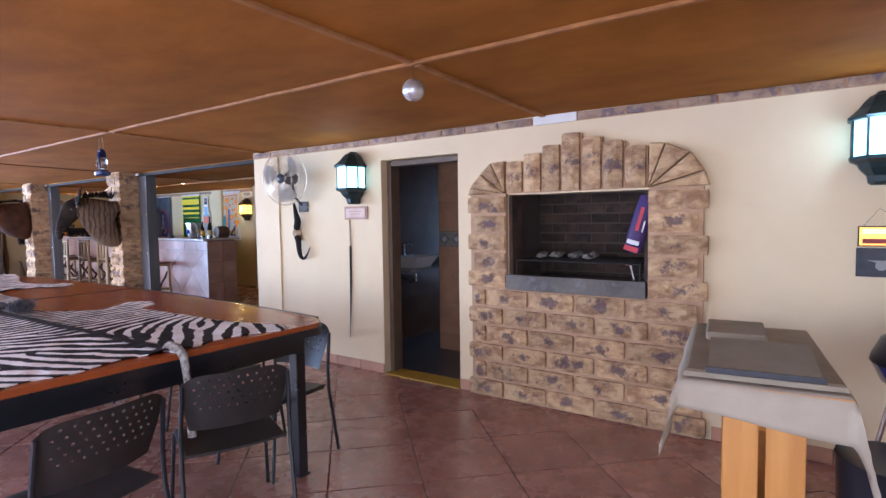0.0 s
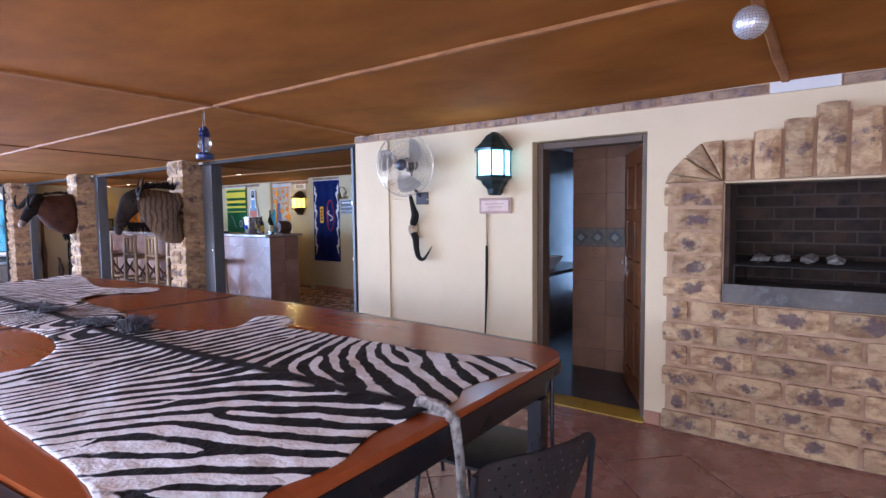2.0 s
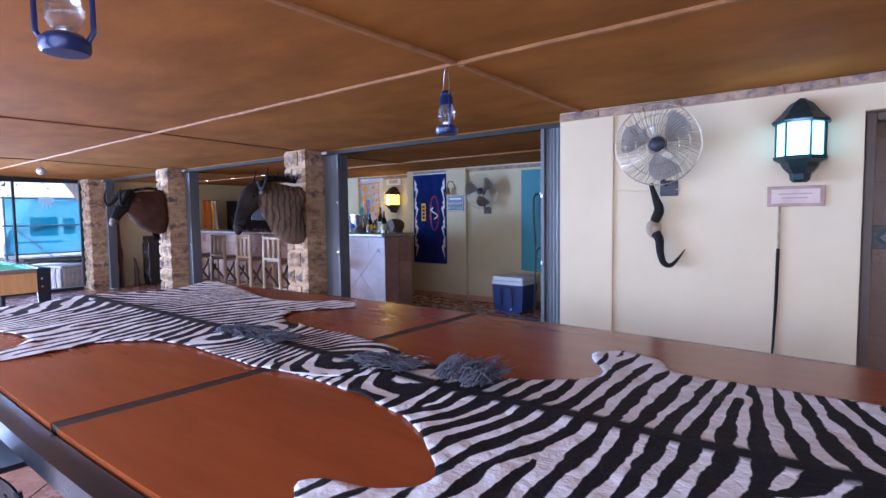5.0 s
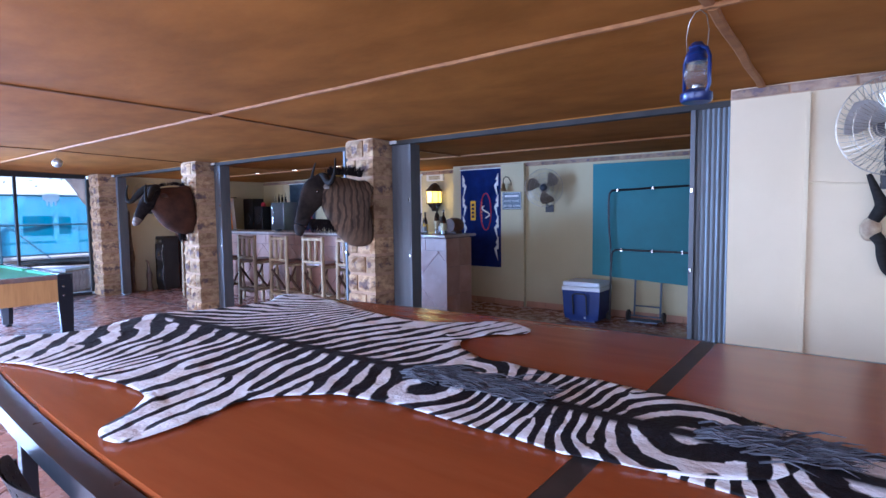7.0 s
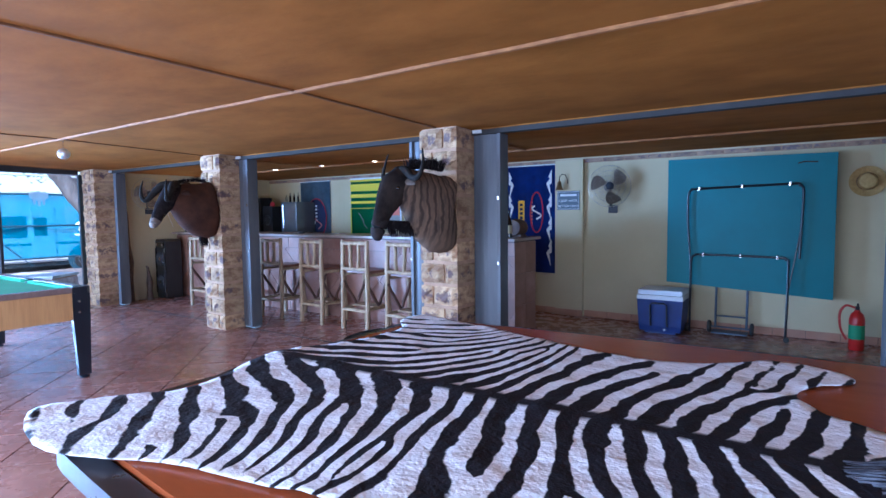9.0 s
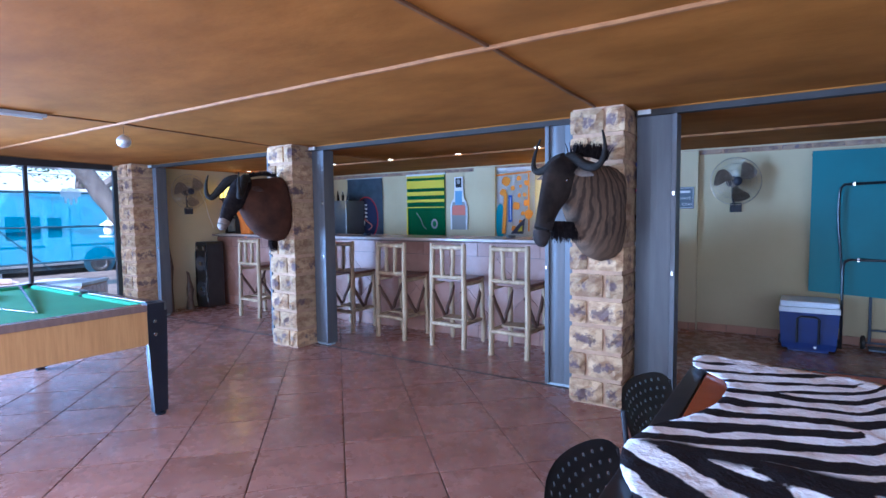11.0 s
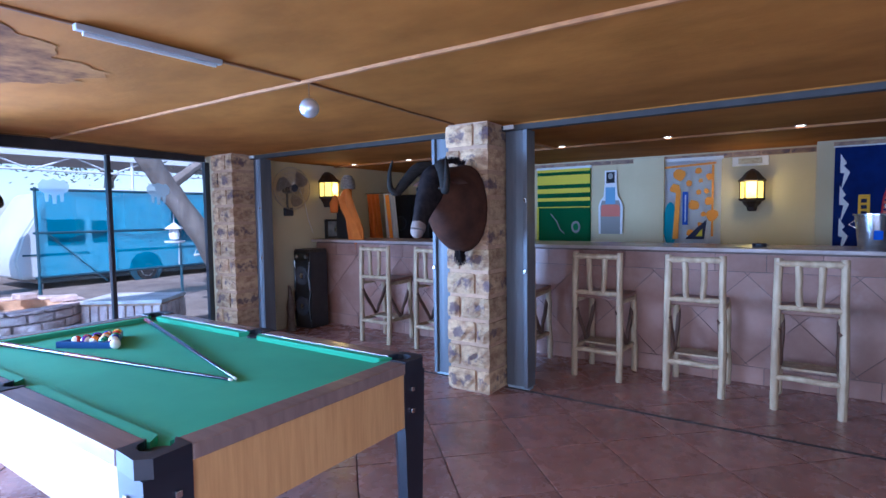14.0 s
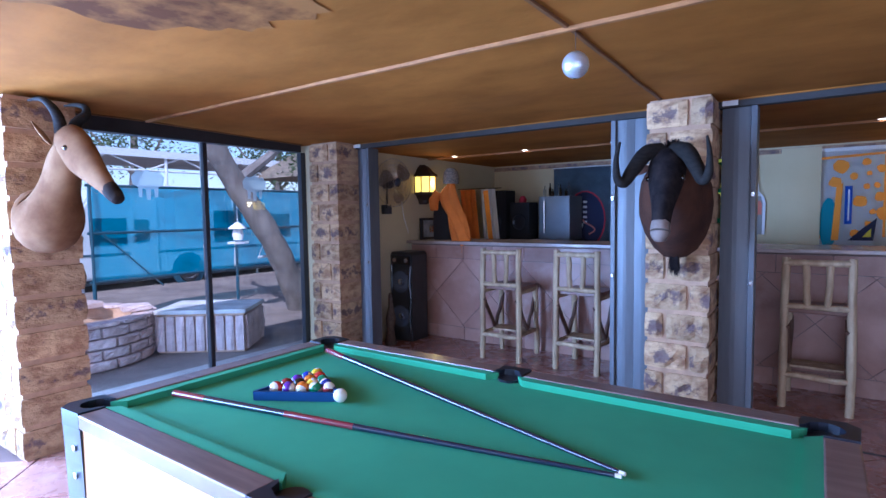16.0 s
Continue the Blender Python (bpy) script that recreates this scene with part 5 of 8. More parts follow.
# ---- mounted animal heads (taxidermy trophies) ----
M_gnu = mat("grey_brown_fur", (0.19, 0.118, 0.072), 0.95, spec=0.1, color2=(0.07, 0.05, 0.038), scale=9, stretch=(1.1, 2.6, 0.45), color3=(0.2, 0.15, 0.11), scale3=3, amount3=0.5, bump=0.004, bscale=110, lo=0.35, hi=0.7)


def brindle(m, pitch=0.062):
    """Dark wavering bands round the neck and a paler chest, as the coat has them."""
    N, L = m.node_tree.nodes, m.node_tree.links
    b = N["Principled BSDF"]
    old = b.inputs["Base Color"].links[0].from_socket
    tc, wv, r, mx = N.new("ShaderNodeTexCoord"), N.new("ShaderNodeTexWave"), N.new("ShaderNodeMapRange"), N.new("ShaderNodeMix")
    wv.bands_direction = "Y"
    wv.inputs["Scale"].default_value, wv.inputs["Distortion"].default_value, wv.inputs["Detail"].default_value, wv.inputs["Detail Scale"].default_value = 0.314 / pitch, 5.0, 3.0, 1.2
    L.new(tc.outputs["Object"], wv.inputs["Vector"])
    r.inputs[1].default_value, r.inputs[2].default_value, r.inputs[4].default_value = 0.45, 0.95, 0.7
    L.new(wv.outputs["Fac"], r.inputs[0])
    mx.data_type = "RGBA"
    mx.inputs[7].default_value = (0.022, 0.017, 0.015, 1)
    L.new(old, mx.inputs[6])
    L.new(r.outputs[0], mx.inputs[0])
    sp, rz, mz = N.new("ShaderNodeSeparateXYZ"), N.new("ShaderNodeMapRange"), N.new("ShaderNodeMix")
    L.new(tc.outputs["Object"], sp.inputs[0])
    rz.inputs[1].default_value, rz.inputs[2].default_value, rz.inputs[3].default_value, rz.inputs[4].default_value = 1.18, 1.36, 0.75, 0.0
    L.new(sp.outputs[2], rz.inputs[0])
    mz.data_type = "RGBA"
    mz.inputs[7].default_value = (0.20, 0.135, 0.09, 1)
    L.new(mx.outputs[2], mz.inputs[6])
    L.new(rz.outputs[0], mz.inputs[0])
    L.new(mz.outputs[2], b.inputs["Base Color"])


brindle(M_gnu)
M_gnublack = mat("black_face_fur", (0.010, 0.008, 0.009), 0.95, spec=0.08, color2=(0.028, 0.021, 0.02), scale=18, bump=0.003, bscale=120)
M_gnuface = mat("dark_face_fur", (0.016, 0.012, 0.011), 0.9, spec=0.1, color2=(0.045, 0.033, 0.026), scale=6, bump=0.003, bscale=120)
M_gnubrown = mat("dark_brown_fur", (0.085, 0.034, 0.018), 0.9, spec=0.2, color2=(0.04, 0.018, 0.012), scale=5, bump=0.003, bscale=140, color3=(0.12, 0.05, 0.025), scale3=2, amount3=0.6)
M_tanfur = mat("tan_fur", (0.23, 0.125, 0.06), 0.95, spec=0.1, color2=(0.14, 0.065, 0.03), scale=6, bump=0.002, bscale=160, color3=(0.30, 0.19, 0.11), scale3=2.5, amount3=0.5)
M_horn = mat("dark_horn", (0.014, 0.012, 0.011), 0.8, spec=0.15, color2=(0.025, 0.021, 0.018), scale=24, stretch=(1, 1, 3), bump=0.002, bscale=60)
M_gnumuzzle = mat("dark_muzzle_fur", (0.045, 0.035, 0.032), 0.85, spec=0.15, color2=(0.02, 0.016, 0.015), scale=9, bump=0.002, bscale=120)
M_muzzlewhite = mat("pale_muzzle", (0.24, 0.18, 0.145), 0.75, color2=(0.13, 0.095, 0.08), scale=9)
M_earpale = mat("brown_ear_fur", (0.16, 0.115, 0.085), 0.9, color2=(0.08, 0.055, 0.04), scale=16)
M_eye = mat("glass_eye", (0.02, 0.012, 0.008), 0.05, coat=1.0)


def body_loft(path, furry=0.006, seed=0, sides=20, cap=True):
    """Rings square to a path of (out, side, z, half width, half height)."""
    rows = []
    c = [V((p[1], -p[0], p[2])) for p in path]
    for i, p in enumerate(path):
        d = (c[min(i + 1, len(c) - 1)] - c[max(i - 1, 0)]).normalized()
        across = V((1, 0, 0))
        across = (across - d * across.dot(d)).normalized()
        up = across.cross(d)
        if up.z < 0 and abs(up.z) > 0.3:
            up = -up
        ring = []
        for k in range(sides):
            a = 2 * math.pi * k / sides
            n = 1 + furry * 6 * noise.noise(V((c[i].x * 6 + math.cos(a) * 2, c[i].y * 6 + seed, c[i].z * 6 + math.sin(a) * 2)))
            ring.append(c[i] + (across * math.cos(a) * p[3] + up * math.sin(a) * p[4]) * n)
        rows.append(ring)
    return loft(rows, caps=cap)


def dense(path, n=4):
    out = []
    for i in range(len(path) - 1):
        p = [path[max(i - 1, 0)], path[i], path[i + 1], path[min(i + 2, len(path) - 1)]]
        for j in range(n):
            t = j / n
            out.append(tuple(0.5 * (2 * b + (c - a) * t + (2 * a - 5 * b + 4 * c - d) * t * t + (3 * b - a - 3 * c + d) * t ** 3) for a, b, c, d in zip(*p)))
    return out + [path[-1]]


def hair(bm, base, direction, length, r=0.0045):
    b = V(base)
    tube([b, b + V(direction) * length * 0.6, b + V(direction) * length + V((0, 0, -0.1 * length))], [r, r * 0.7, r * 0.15], 4, bm, caps=False)


def trophy(name, label, m, neck, face, muzzle, horn, ear, eye, mats, mane=None, beard=None):
    top = thing(name, label, "trophy head", m=m, group="mounted antelope heads")
    m_neck, m_face, m_muz, m_ear = mats
    part("neck", body_loft(dense(neck)), m_neck, top, smooth=80)
    part("face", body_loft(dense(face), 0.004, 3), m_face, top, smooth=80)
    part("muzzle", body_loft(dense(muzzle), 0.003, 7), m_muz, top, smooth=80)
    for s in (-1, 1):
        pts = dense([(p[0] * s, p[1], p[2]) for p in horn[0]], 5)
        rs = [horn[1] + (0.006 - horn[1]) * (i / (len(pts) - 1)) ** 1.1 for i in range(len(pts))]
        part("horn", tube(pts, rs, 12), M_horn, top, "curved dark horn", smooth=True)
        a, b = V((ear[0][0] * s, ear[0][1], ear[0][2])), V((ear[1][0] * s, ear[1][1], ear[1][2]))
        part("ear", tube([a.lerp(b, t) for t in (0, 0.2, 0.5, 0.8, 1)], [0.016, 0.034, 0.038, 0.022, 0.004], 10, flat=0.35), m_ear, top, "leaf-shaped ear", smooth=True)
        bm = bmesh.new()
        bmesh.ops.create_uvsphere(bm, u_segments=10, v_segments=8, radius=0.017, matrix=Matrix.Translation((eye[0] * s, eye[1], eye[2])))
        part("eye", bm, M_eye, top, "dark glass eye", smooth=80)
        part("nostril", lathe([(0.0, 0), (0.014, 0.001), (0.0, 0.004)], 8, (muzzle[-1][3] * 0.55 * s, -muzzle[-1][0] - 0.01, muzzle[-1][2] + 0.025)), M_eye, top)
    rnd = random.Random(4)
    if mane:
        bm = bmesh.new()
        for k in range(mane[2]):
            t = rnd.random()
            p = V(mane[0]).lerp(V(mane[1]), t)
            p.z += 0.02 * math.sin(math.pi * t)
            hair(bm, p + V((rnd.uniform(-0.022, 0.022), 0, 0)), V((rnd.uniform(-0.35, 0.35), rnd.uniform(-0.15, 0.5), 1)).normalized(), rnd.uniform(0.6, 1.1) * mane[3])
        part("mane", bm, M_gnublack, top, "bristling dark mane")
    if beard:
        bm = bmesh.new()
        for k in range(beard[2]):
            p = V(beard[0]).lerp(V(beard[1]), rnd.random())
            hair(bm, p + V((rnd.uniform(-0.02, 0.02), 0, 0)), V((rnd.uniform(-0.2, 0.2), rnd.uniform(-0.1, 0.2), -1)).normalized(), rnd.uniform(0.5, 1.1) * beard[3])
        part("beard", bm, M_gnublack, top, "dark hanging beard")
    return top


trophy("wildebeest_trophy", "grey-brown striped blue wildebeest head on a stone pillar", pose(-8.99, 3.835, 0, rz=-19),
       [(0.0, 0, 1.50, 0.16, 0.34), (0.05, 0, 1.50, 0.185, 0.36), (0.15, 0, 1.56, 0.175, 0.32), (0.27, 0, 1.65, 0.14, 0.25), (0.38, 0, 1.72, 0.115, 0.185), (0.47, 0, 1.755, 0.09, 0.14), (0.53, 0, 1.77, 0.07, 0.09)],
       [(0.40, 0, 1.80, 0.06, 0.07), (0.46, 0, 1.80, 0.088, 0.105), (0.53, 0, 1.73, 0.085, 0.14), (0.59, 0, 1.64, 0.066, 0.125), (0.64, 0, 1.55, 0.052, 0.095), (0.68, 0, 1.46, 0.05, 0.074), (0.70, 0, 1.41, 0.05, 0.065)],
       [(0.66, 0, 1.48, 0.045, 0.066), (0.695, 0, 1.41, 0.054, 0.068), (0.712, 0, 1.35, 0.058, 0.060), (0.708, 0, 1.315, 0.050, 0.046), (0.69, 0, 1.295, 0.03, 0.026)],
       ([(0.02, -0.47, 1.875), (0.09, -0.47, 1.865), (0.17, -0.48, 1.815), (0.25, -0.48, 1.80), (0.30, -0.47, 1.84), (0.305, -0.45, 1.93), (0.27, -0.43, 2.04)], 0.042),
       ((0.08, -0.47, 1.79), (0.25, -0.49, 1.745)), (0.078, -0.55, 1.72), (M_gnu, M_gnuface, M_gnumuzzle, M_earpale),
       mane=((0, -0.03, 1.88), (0, -0.42, 1.88), 260, 0.12), beard=((0, -0.24, 1.43), (0, -0.62, 1.45), 420, 0.13))
trophy("wildebeest_trophy", "dark brown black wildebeest head with a pale muzzle", pose(-12.68, 3.835, 0, rz=5),
       [(0.0, 0, 1.58, 0.19, 0.34), (0.06, 0, 1.58, 0.225, 0.37), (0.20, 0, 1.61, 0.215, 0.33), (0.36, 0, 1.68, 0.165, 0.25), (0.48, 0, 1.73, 0.12, 0.17), (0.54, 0, 1.75, 0.08, 0.11)],
       [(0.42, 0, 1.80, 0.07, 0.09), (0.50, 0, 1.79, 0.105, 0.12), (0.58, 0, 1.70, 0.095, 0.11), (0.66, 0, 1.60, 0.07, 0.09), (0.71, 0, 1.52, 0.054, 0.072), (0.74, 0, 1.46, 0.05, 0.064)],
       [(0.74, 0, 1.465, 0.050, 0.062), (0.76, 0, 1.43, 0.053, 0.056), (0.768, 0, 1.40, 0.05, 0.05), (0.76, 0, 1.375, 0.034, 0.032)],
       ([(0.045, -0.50, 1.885), (0.11, -0.58, 1.87), (0.17, -0.66, 1.77), (0.205, -0.72, 1.70), (0.235, -0.755, 1.725), (0.24, -0.76, 1.83), (0.225, -0.74, 1.93)], 0.054),
       ((0.10, -0.46, 1.80), (0.24, -0.44, 1.76)), (0.092, -0.60, 1.72), (M_gnubrown, M_gnublack, M_muzzlewhite, M_gnubrown),
       mane=((0, -0.06, 1.93), (0, -0.44, 1.90), 180, 0.06), beard=((0, -0.06, 1.24), (0, -0.16, 1.26), 150, 0.13))
trophy("hartebeest_trophy", "tan red hartebeest head on a stone pillar by the window", pose(-15.925, 1.28, 0, rz=99),
       [(0.0, 0, 1.54, 0.17, 0.19), (0.05, 0, 1.53, 0.195, 0.21), (0.13, 0, 1.58, 0.17, 0.18), (0.20, 0, 1.72, 0.105, 0.13), (0.27, 0, 1.87, 0.085, 0.125), (0.33, 0, 1.95, 0.07, 0.10)],
       [(0.27, 0, 1.97, 0.055, 0.07), (0.34, 0, 1.99, 0.08, 0.115), (0.44, 0, 1.91, 0.074, 0.118), (0.56, 0, 1.81, 0.055, 0.085), (0.66, 0, 1.73, 0.045, 0.055), (0.71, 0, 1.69, 0.042, 0.048)],
       [(0.69, 0, 1.71, 0.043, 0.05), (0.74, 0, 1.665, 0.043, 0.044), (0.77, 0, 1.64, 0.034, 0.032)],
       ([(0.03, -0.31, 2.05), (0.05, -0.33, 2.12), (0.09, -0.36, 2.17), (0.11, -0.32, 2.22), (0.105, -0.24, 2.245), (0.10, -0.12, 2.25)], 0.038),
       ((0.07, -0.27, 1.98), (0.14, -0.22, 2.11)), (0.072, -0.42, 1.95), (M_tanfur, M_tanfur, M_gnuface, M_tanfur))

# ---- wall fans ----
M_wire = mat("worn_chrome_wire", (0.5, 0.47, 0.42), 0.3, 0.9, color2=(0.32, 0.27, 0.2), scale=30)
M_blade = mat("pale_fan_blade", (0.62, 0.60, 0.57), 0.35, 0.2, color2=(0.5, 0.48, 0.45), scale=6)
M_motor = mat("dark_fan_motor", (0.03, 0.035, 0.05), 0.4)


def fan(M_blade=M_blade, word="pale"):
    """The hub at the origin, facing -y; the wall 0.25 m behind."""
    top = thing("wall_fan", "wall-mounted metal fan with a wire guard and " + word + " blades", "fan", group="wall fans")
    R = 0.275
    bm = bmesh.new()
    for s in (-1, 1):
        for q in range(4 if s < 0 else 3):
            r = R * (0.25 + 0.25 * q)
            h = 0.075 * (1 - (r / R) ** 2.5)
            tube([(r * math.cos(a), s * h, r * math.sin(a)) for a in [2 * math.pi * k / 36 for k in range(37)]], 0.0022 if q < 3 else 0.005, 4, bm, caps=False)
        n = 60 if s < 0 else 40
        for k in range(n):
            a = 2 * math.pi * k / n
            tube([(r * math.cos(a + 0.35 * (1 - r / R)), s * 0.075 * (1 - (r / R) ** 2.5), r * math.sin(a + 0.35 * (1 - r / R))) for r in (0.05, 0.12, 0.19, 0.245, R)], 0.0017, 3, bm, caps=False)
    part("guard", bm, M_wire, top, "round wire guard")
    for k in range(3):
        bm = bmesh.new()
        grid = []
        for i in range(6):
            r = 0.05 + 0.19 * i / 5
            wdt = (0.35, 0.75, 1.0, 1.05, 1.0, 0.75)[i]
            row = []
            for j in range(6):
                a = 2 * math.pi * k / 3 + 0.5 + (j / 5 - 0.5) * wdt + 0.35 * i / 5
                row.append(bm.verts.new((r * math.cos(a), -0.025 + 0.045 * (j / 5 - 0.5) , r * math.sin(a))))
            grid.append(row)
        for i in range(5):
            for j in range(5):
                bm.faces.new((grid[i][j], grid[i + 1][j], grid[i + 1][j + 1], grid[i][j + 1]))
        bmesh.ops.solidify(bm, geom=bm.faces[:], thickness=0.003)
        part("blade", bm, M_blade, top, "broad " + word + " blade", smooth=True)
    part("hub_cap", lathe([(0.0, 0.082), (0.035, 0.078), (0.05, 0.066), (0.05, 0.05)], 16, axis="y"), M_motor, top, "dark hub cap", smooth=True)
    part("motor", lathe([(0.055, -0.17), (0.065, -0.15), (0.065, -0.06), (0.05, -0.03), (0.02, 0.04)], 16, axis="y"), M_motor, top, "dark motor housing", smooth=True)
    part("bracket", tube([(0, 0.12, -0.02), (0.01, 0.14, -0.2), (0.05, 0.19, -0.28), (0.06, 0.235, -0.29)], 0.014, 8), M_motor, top)
    part("switch_box", box(0.01, 0.13, 0.19, 0.245, -0.36, -0.25, bevel=0.006), M_motor, top, "dark square mounting box")
    return top


_fan = fan()
_fan.matrix_world = pose(-4.65, 3.60, 1.945, rx=4, rz=14)
_fan2 = fan(mat("dark_bronze_blade", (0.24, 0.20, 0.16), 0.4, 0.3, color2=(0.32, 0.27, 0.22), scale=6), "dark bronze")
_fan2.matrix_world = pose(-8.43, 6.95, 1.84, rz=22)
copy_thing(_fan2, pose(-15.93, 4.73, 1.90, rz=82))
tagged(part("fan_cord", tube([(-5.05, 3.842, 1.66), (-4.9, 3.84, 1.645), (-4.72, 3.838, 1.64), (-4.56, 3.838, 1.645)], 0.005, 6), M_wall, None, "painted fan cord on the wall", smooth=True), kind="structure")

# ---- wall lanterns ----
M_lantern = mat("dark_green_cast_metal", (0.018, 0.045, 0.05), 0.45, 0.3, color2=(0.01, 0.025, 0.03), scale=20)
M_lanternbrown = mat("brown_cast_metal", (0.03, 0.018, 0.012), 0.5, 0.3, color2=(0.05, 0.03, 0.02), scale=20)
M_paneblue = mat("lit_cool_pane", (0.7, 0.95, 1.0), 0.3, emit=(0.34, 0.88, 1.0), power=1.7)
M_paneyellow = mat("lit_amber_pane", (1.0, 0.7, 0.1), 0.3, emit=(1.0, 0.70, 0.08), power=1.6)


def wall_lantern(metal, pane, label):
    """Half-hexagon lantern; origin at its middle against the wall, facing -y."""
    top = thing("wall_lantern", label, "wall lantern")
    def ring(r, z, d=0.0):
        return [V((-r, d - 0.02, z)), V((-r, -r * 0.5 - 0.06, z)), V((-r * 0.5, -r * 1.15 - 0.07, z)), V((r * 0.5, -r * 1.15 - 0.07, z)), V((r, -r * 0.5 - 0.06, z)), V((r, d - 0.02, z))]
    part("roof", loft([ring(r, z) for r, z in ((0.145, 0.085), (0.15, 0.10), (0.105, 0.145), (0.085, 0.175), (0.07, 0.195), (0.055, 0.212), (0.03, 0.228), (0.018, 0.24))]), metal, top, "tiered cast roof")
    part("base", loft([ring(r, z) for r, z in ((0.035, -0.27), (0.05, -0.255), (0.055, -0.22), (0.09, -0.18), (0.10, -0.155), (0.135, -0.135), (0.14, -0.115))]), metal, top, "stepped cast base")
    for a in ring(0.125, 0):
        part("bar", tube([(a.x, a.y, -0.115), (a.x, a.y, 0.085)], 0.0075, 6), metal, top)
    part("back_plate", box(-0.06, 0.06, -0.0195, 0.0, -0.2, 0.16, bevel=0.004), metal, top, "cast back plate")
    r0 = ring(0.122, -0.112)
    r1 = ring(0.122, 0.083)
    for k in range(5):
        bm = bmesh.new()
        bm.faces.new([bm.verts.new(p) for p in (r0[k], r0[k + 1], r1[k + 1], r1[k])])
        part("pane", bm, pane, top, "lit glass pane")
    return top


_l = wall_lantern(M_lantern, M_paneblue, "dark green cast wall lantern with cool white panes")
_l.matrix_world = pose(-3.845, 3.848, 1.93)
copy_thing(_l, pose(0.19, 3.848, 1.93))
_l2 = wall_lantern(M_lanternbrown, M_paneyellow, "brown cast wall lantern with amber panes")
_l2.matrix_world = pose(-10.88, 7.5465, 1.79)
copy_thing(_l2, pose(-16.195, 5.56, 1.93, rz=90))
for _x, _y, _z, _e, _c in ((-3.845, 3.53, 1.96, 1.3, (0.62, 0.86, 1)), (0.19, 3.53, 1.96, 2, (0.62, 0.86, 1)), (-10.88, 7.20, 1.8, 3.6, (1, 0.75, 0.25)), (-15.95, 5.56, 1.93, 3, (1, 0.7, 0.2))):
    lamp("lantern_bulb", "POINT", pose(_x, _y, _z), _e, _c, size=0.05)

# ---- hanging paraffin lanterns and mirror balls ----
M_bluelamp = mat("blue_enamel", (0.012, 0.03, 0.15), 0.3, 0.2, color2=(0.008, 0.02, 0.09), scale=12, coat=0.3)
M_lampglass = mat("dusty_lamp_glass", (0.52, 0.55, 0.57), 0.1)
_g = M_lampglass.node_tree.nodes["Principled BSDF"]
_g.inputs["Transmission Weight"].default_value, _g.inputs["Alpha"].default_value = 0.9, 0.5


def hurricane():
    top = thing("paraffin_lantern", "blue enamel paraffin lantern hanging from the ceiling", "lantern", group="hanging paraffin lanterns")
    part("tank", lathe([(0.0, 0), (0.055, 0.0), (0.062, 0.01), (0.062, 0.035), (0.045, 0.05), (0.03, 0.055)], 20), M_bluelamp, top, smooth=True)
    part("globe", lathe([(0.03, 0.062), (0.045, 0.085), (0.05, 0.11), (0.042, 0.14), (0.032, 0.16)], 18), M_lampglass, top, "clear glass globe", smooth=True)
    part("burner", lathe([(0.02, 0.052), (0.022, 0.07), (0.006, 0.08), (0, 0.082)], 12), M_chrome, top)
    part("hood", lathe([(0.036, 0.162), (0.042, 0.168), (0.034, 0.19), (0.04, 0.195), (0.03, 0.215), (0.034, 0.222), (0.02, 0.24), (0, 0.245)], 18), M_bluelamp, top, "ribbed blue hood", smooth=True)
    for s in (-1, 1):
        part("side_tube", tube([(s * 0.055, 0, 0.03), (s * 0.072, 0, 0.06), (s * 0.072, 0, 0.17), (s * 0.055, 0, 0.205), (s * 0.03, 0, 0.215)], 0.0075, 8), M_bluelamp, top, smooth=True)
    part("wire_guard", tube([(0.055 * math.cos(a), 0.055 * math.sin(a), 0.115 + 0.02 * math.sin(a)) for a in [2 * math.pi * k / 20 for k in range(21)]], 0.0015, 4), M_chrome, top)
    part("bail", tube([(-0.055, 0, 0.19), (-0.065, 0, 0.27), (-0.05, 0, 0.335), (-0.015, 0, 0.365), (0.015, 0, 0.365), (0.05, 0, 0.335), (0.065, 0, 0.27), (0.055, 0, 0.19)], 0.002, 5), M_wire, top, "thin wire bail", smooth=True)
    return top


_h1 = hurricane()
_h1.matrix_world = pose(-5.355, 2.16, 1.933, rz=-38)
copy_thing(_h1, pose(-5.23, 0.31, 1.945, rz=50))
M_mirror = mat("mirror_facet", (0.82, 0.85, 0.9), 0.3, 0.65)
M_mball = mat("grey_ball_core", (0.2, 0.2, 0.2), 0.5)


def mirror_ball():
    top = thing("mirror_ball", "small mirror ball hanging on a cord", "mirror ball", group="mirror balls")
    bm = bmesh.new()
    R = 0.058
    for i in range(1, 15):
        t0, t1 = math.pi * i / 16 + 0.006, math.pi * (i + 1) / 16 - 0.012
        n = max(6, int(34 * math.sin((t0 + t1) / 2)))
        for k in range(n):
            a0, a1 = 2 * math.pi * k / n + 0.012, 2 * math.pi * (k + 1) / n - 0.012
            bm.faces.new([bm.verts.new((R * math.sin(t) * math.cos(a), R * math.sin(t) * math.sin(a), R * math.cos(t))) for t, a in ((t0, a0), (t1, a0), (t1, a1), (t0, a1))])
    part("facet_shell", bm, M_mirror, top, "rows of small mirror tiles")
    bm = bmesh.new()
    bmesh.ops.create_uvsphere(bm, u_segments=18, v_segments=12, radius=R - 0.002)
    part("core", bm, M_mball, top, smooth=80)
    part("cord", tube([(0, 0, R - 0.003), (0, 0, 0.14)], 0.0015, 4), M_iron, top)
    return top


_b = mirror_ball()
_b.matrix_world = pose(-1.845, 2.215, 2.187)
copy_thing(_b, pose(-12.78, 2.24, 2.175))

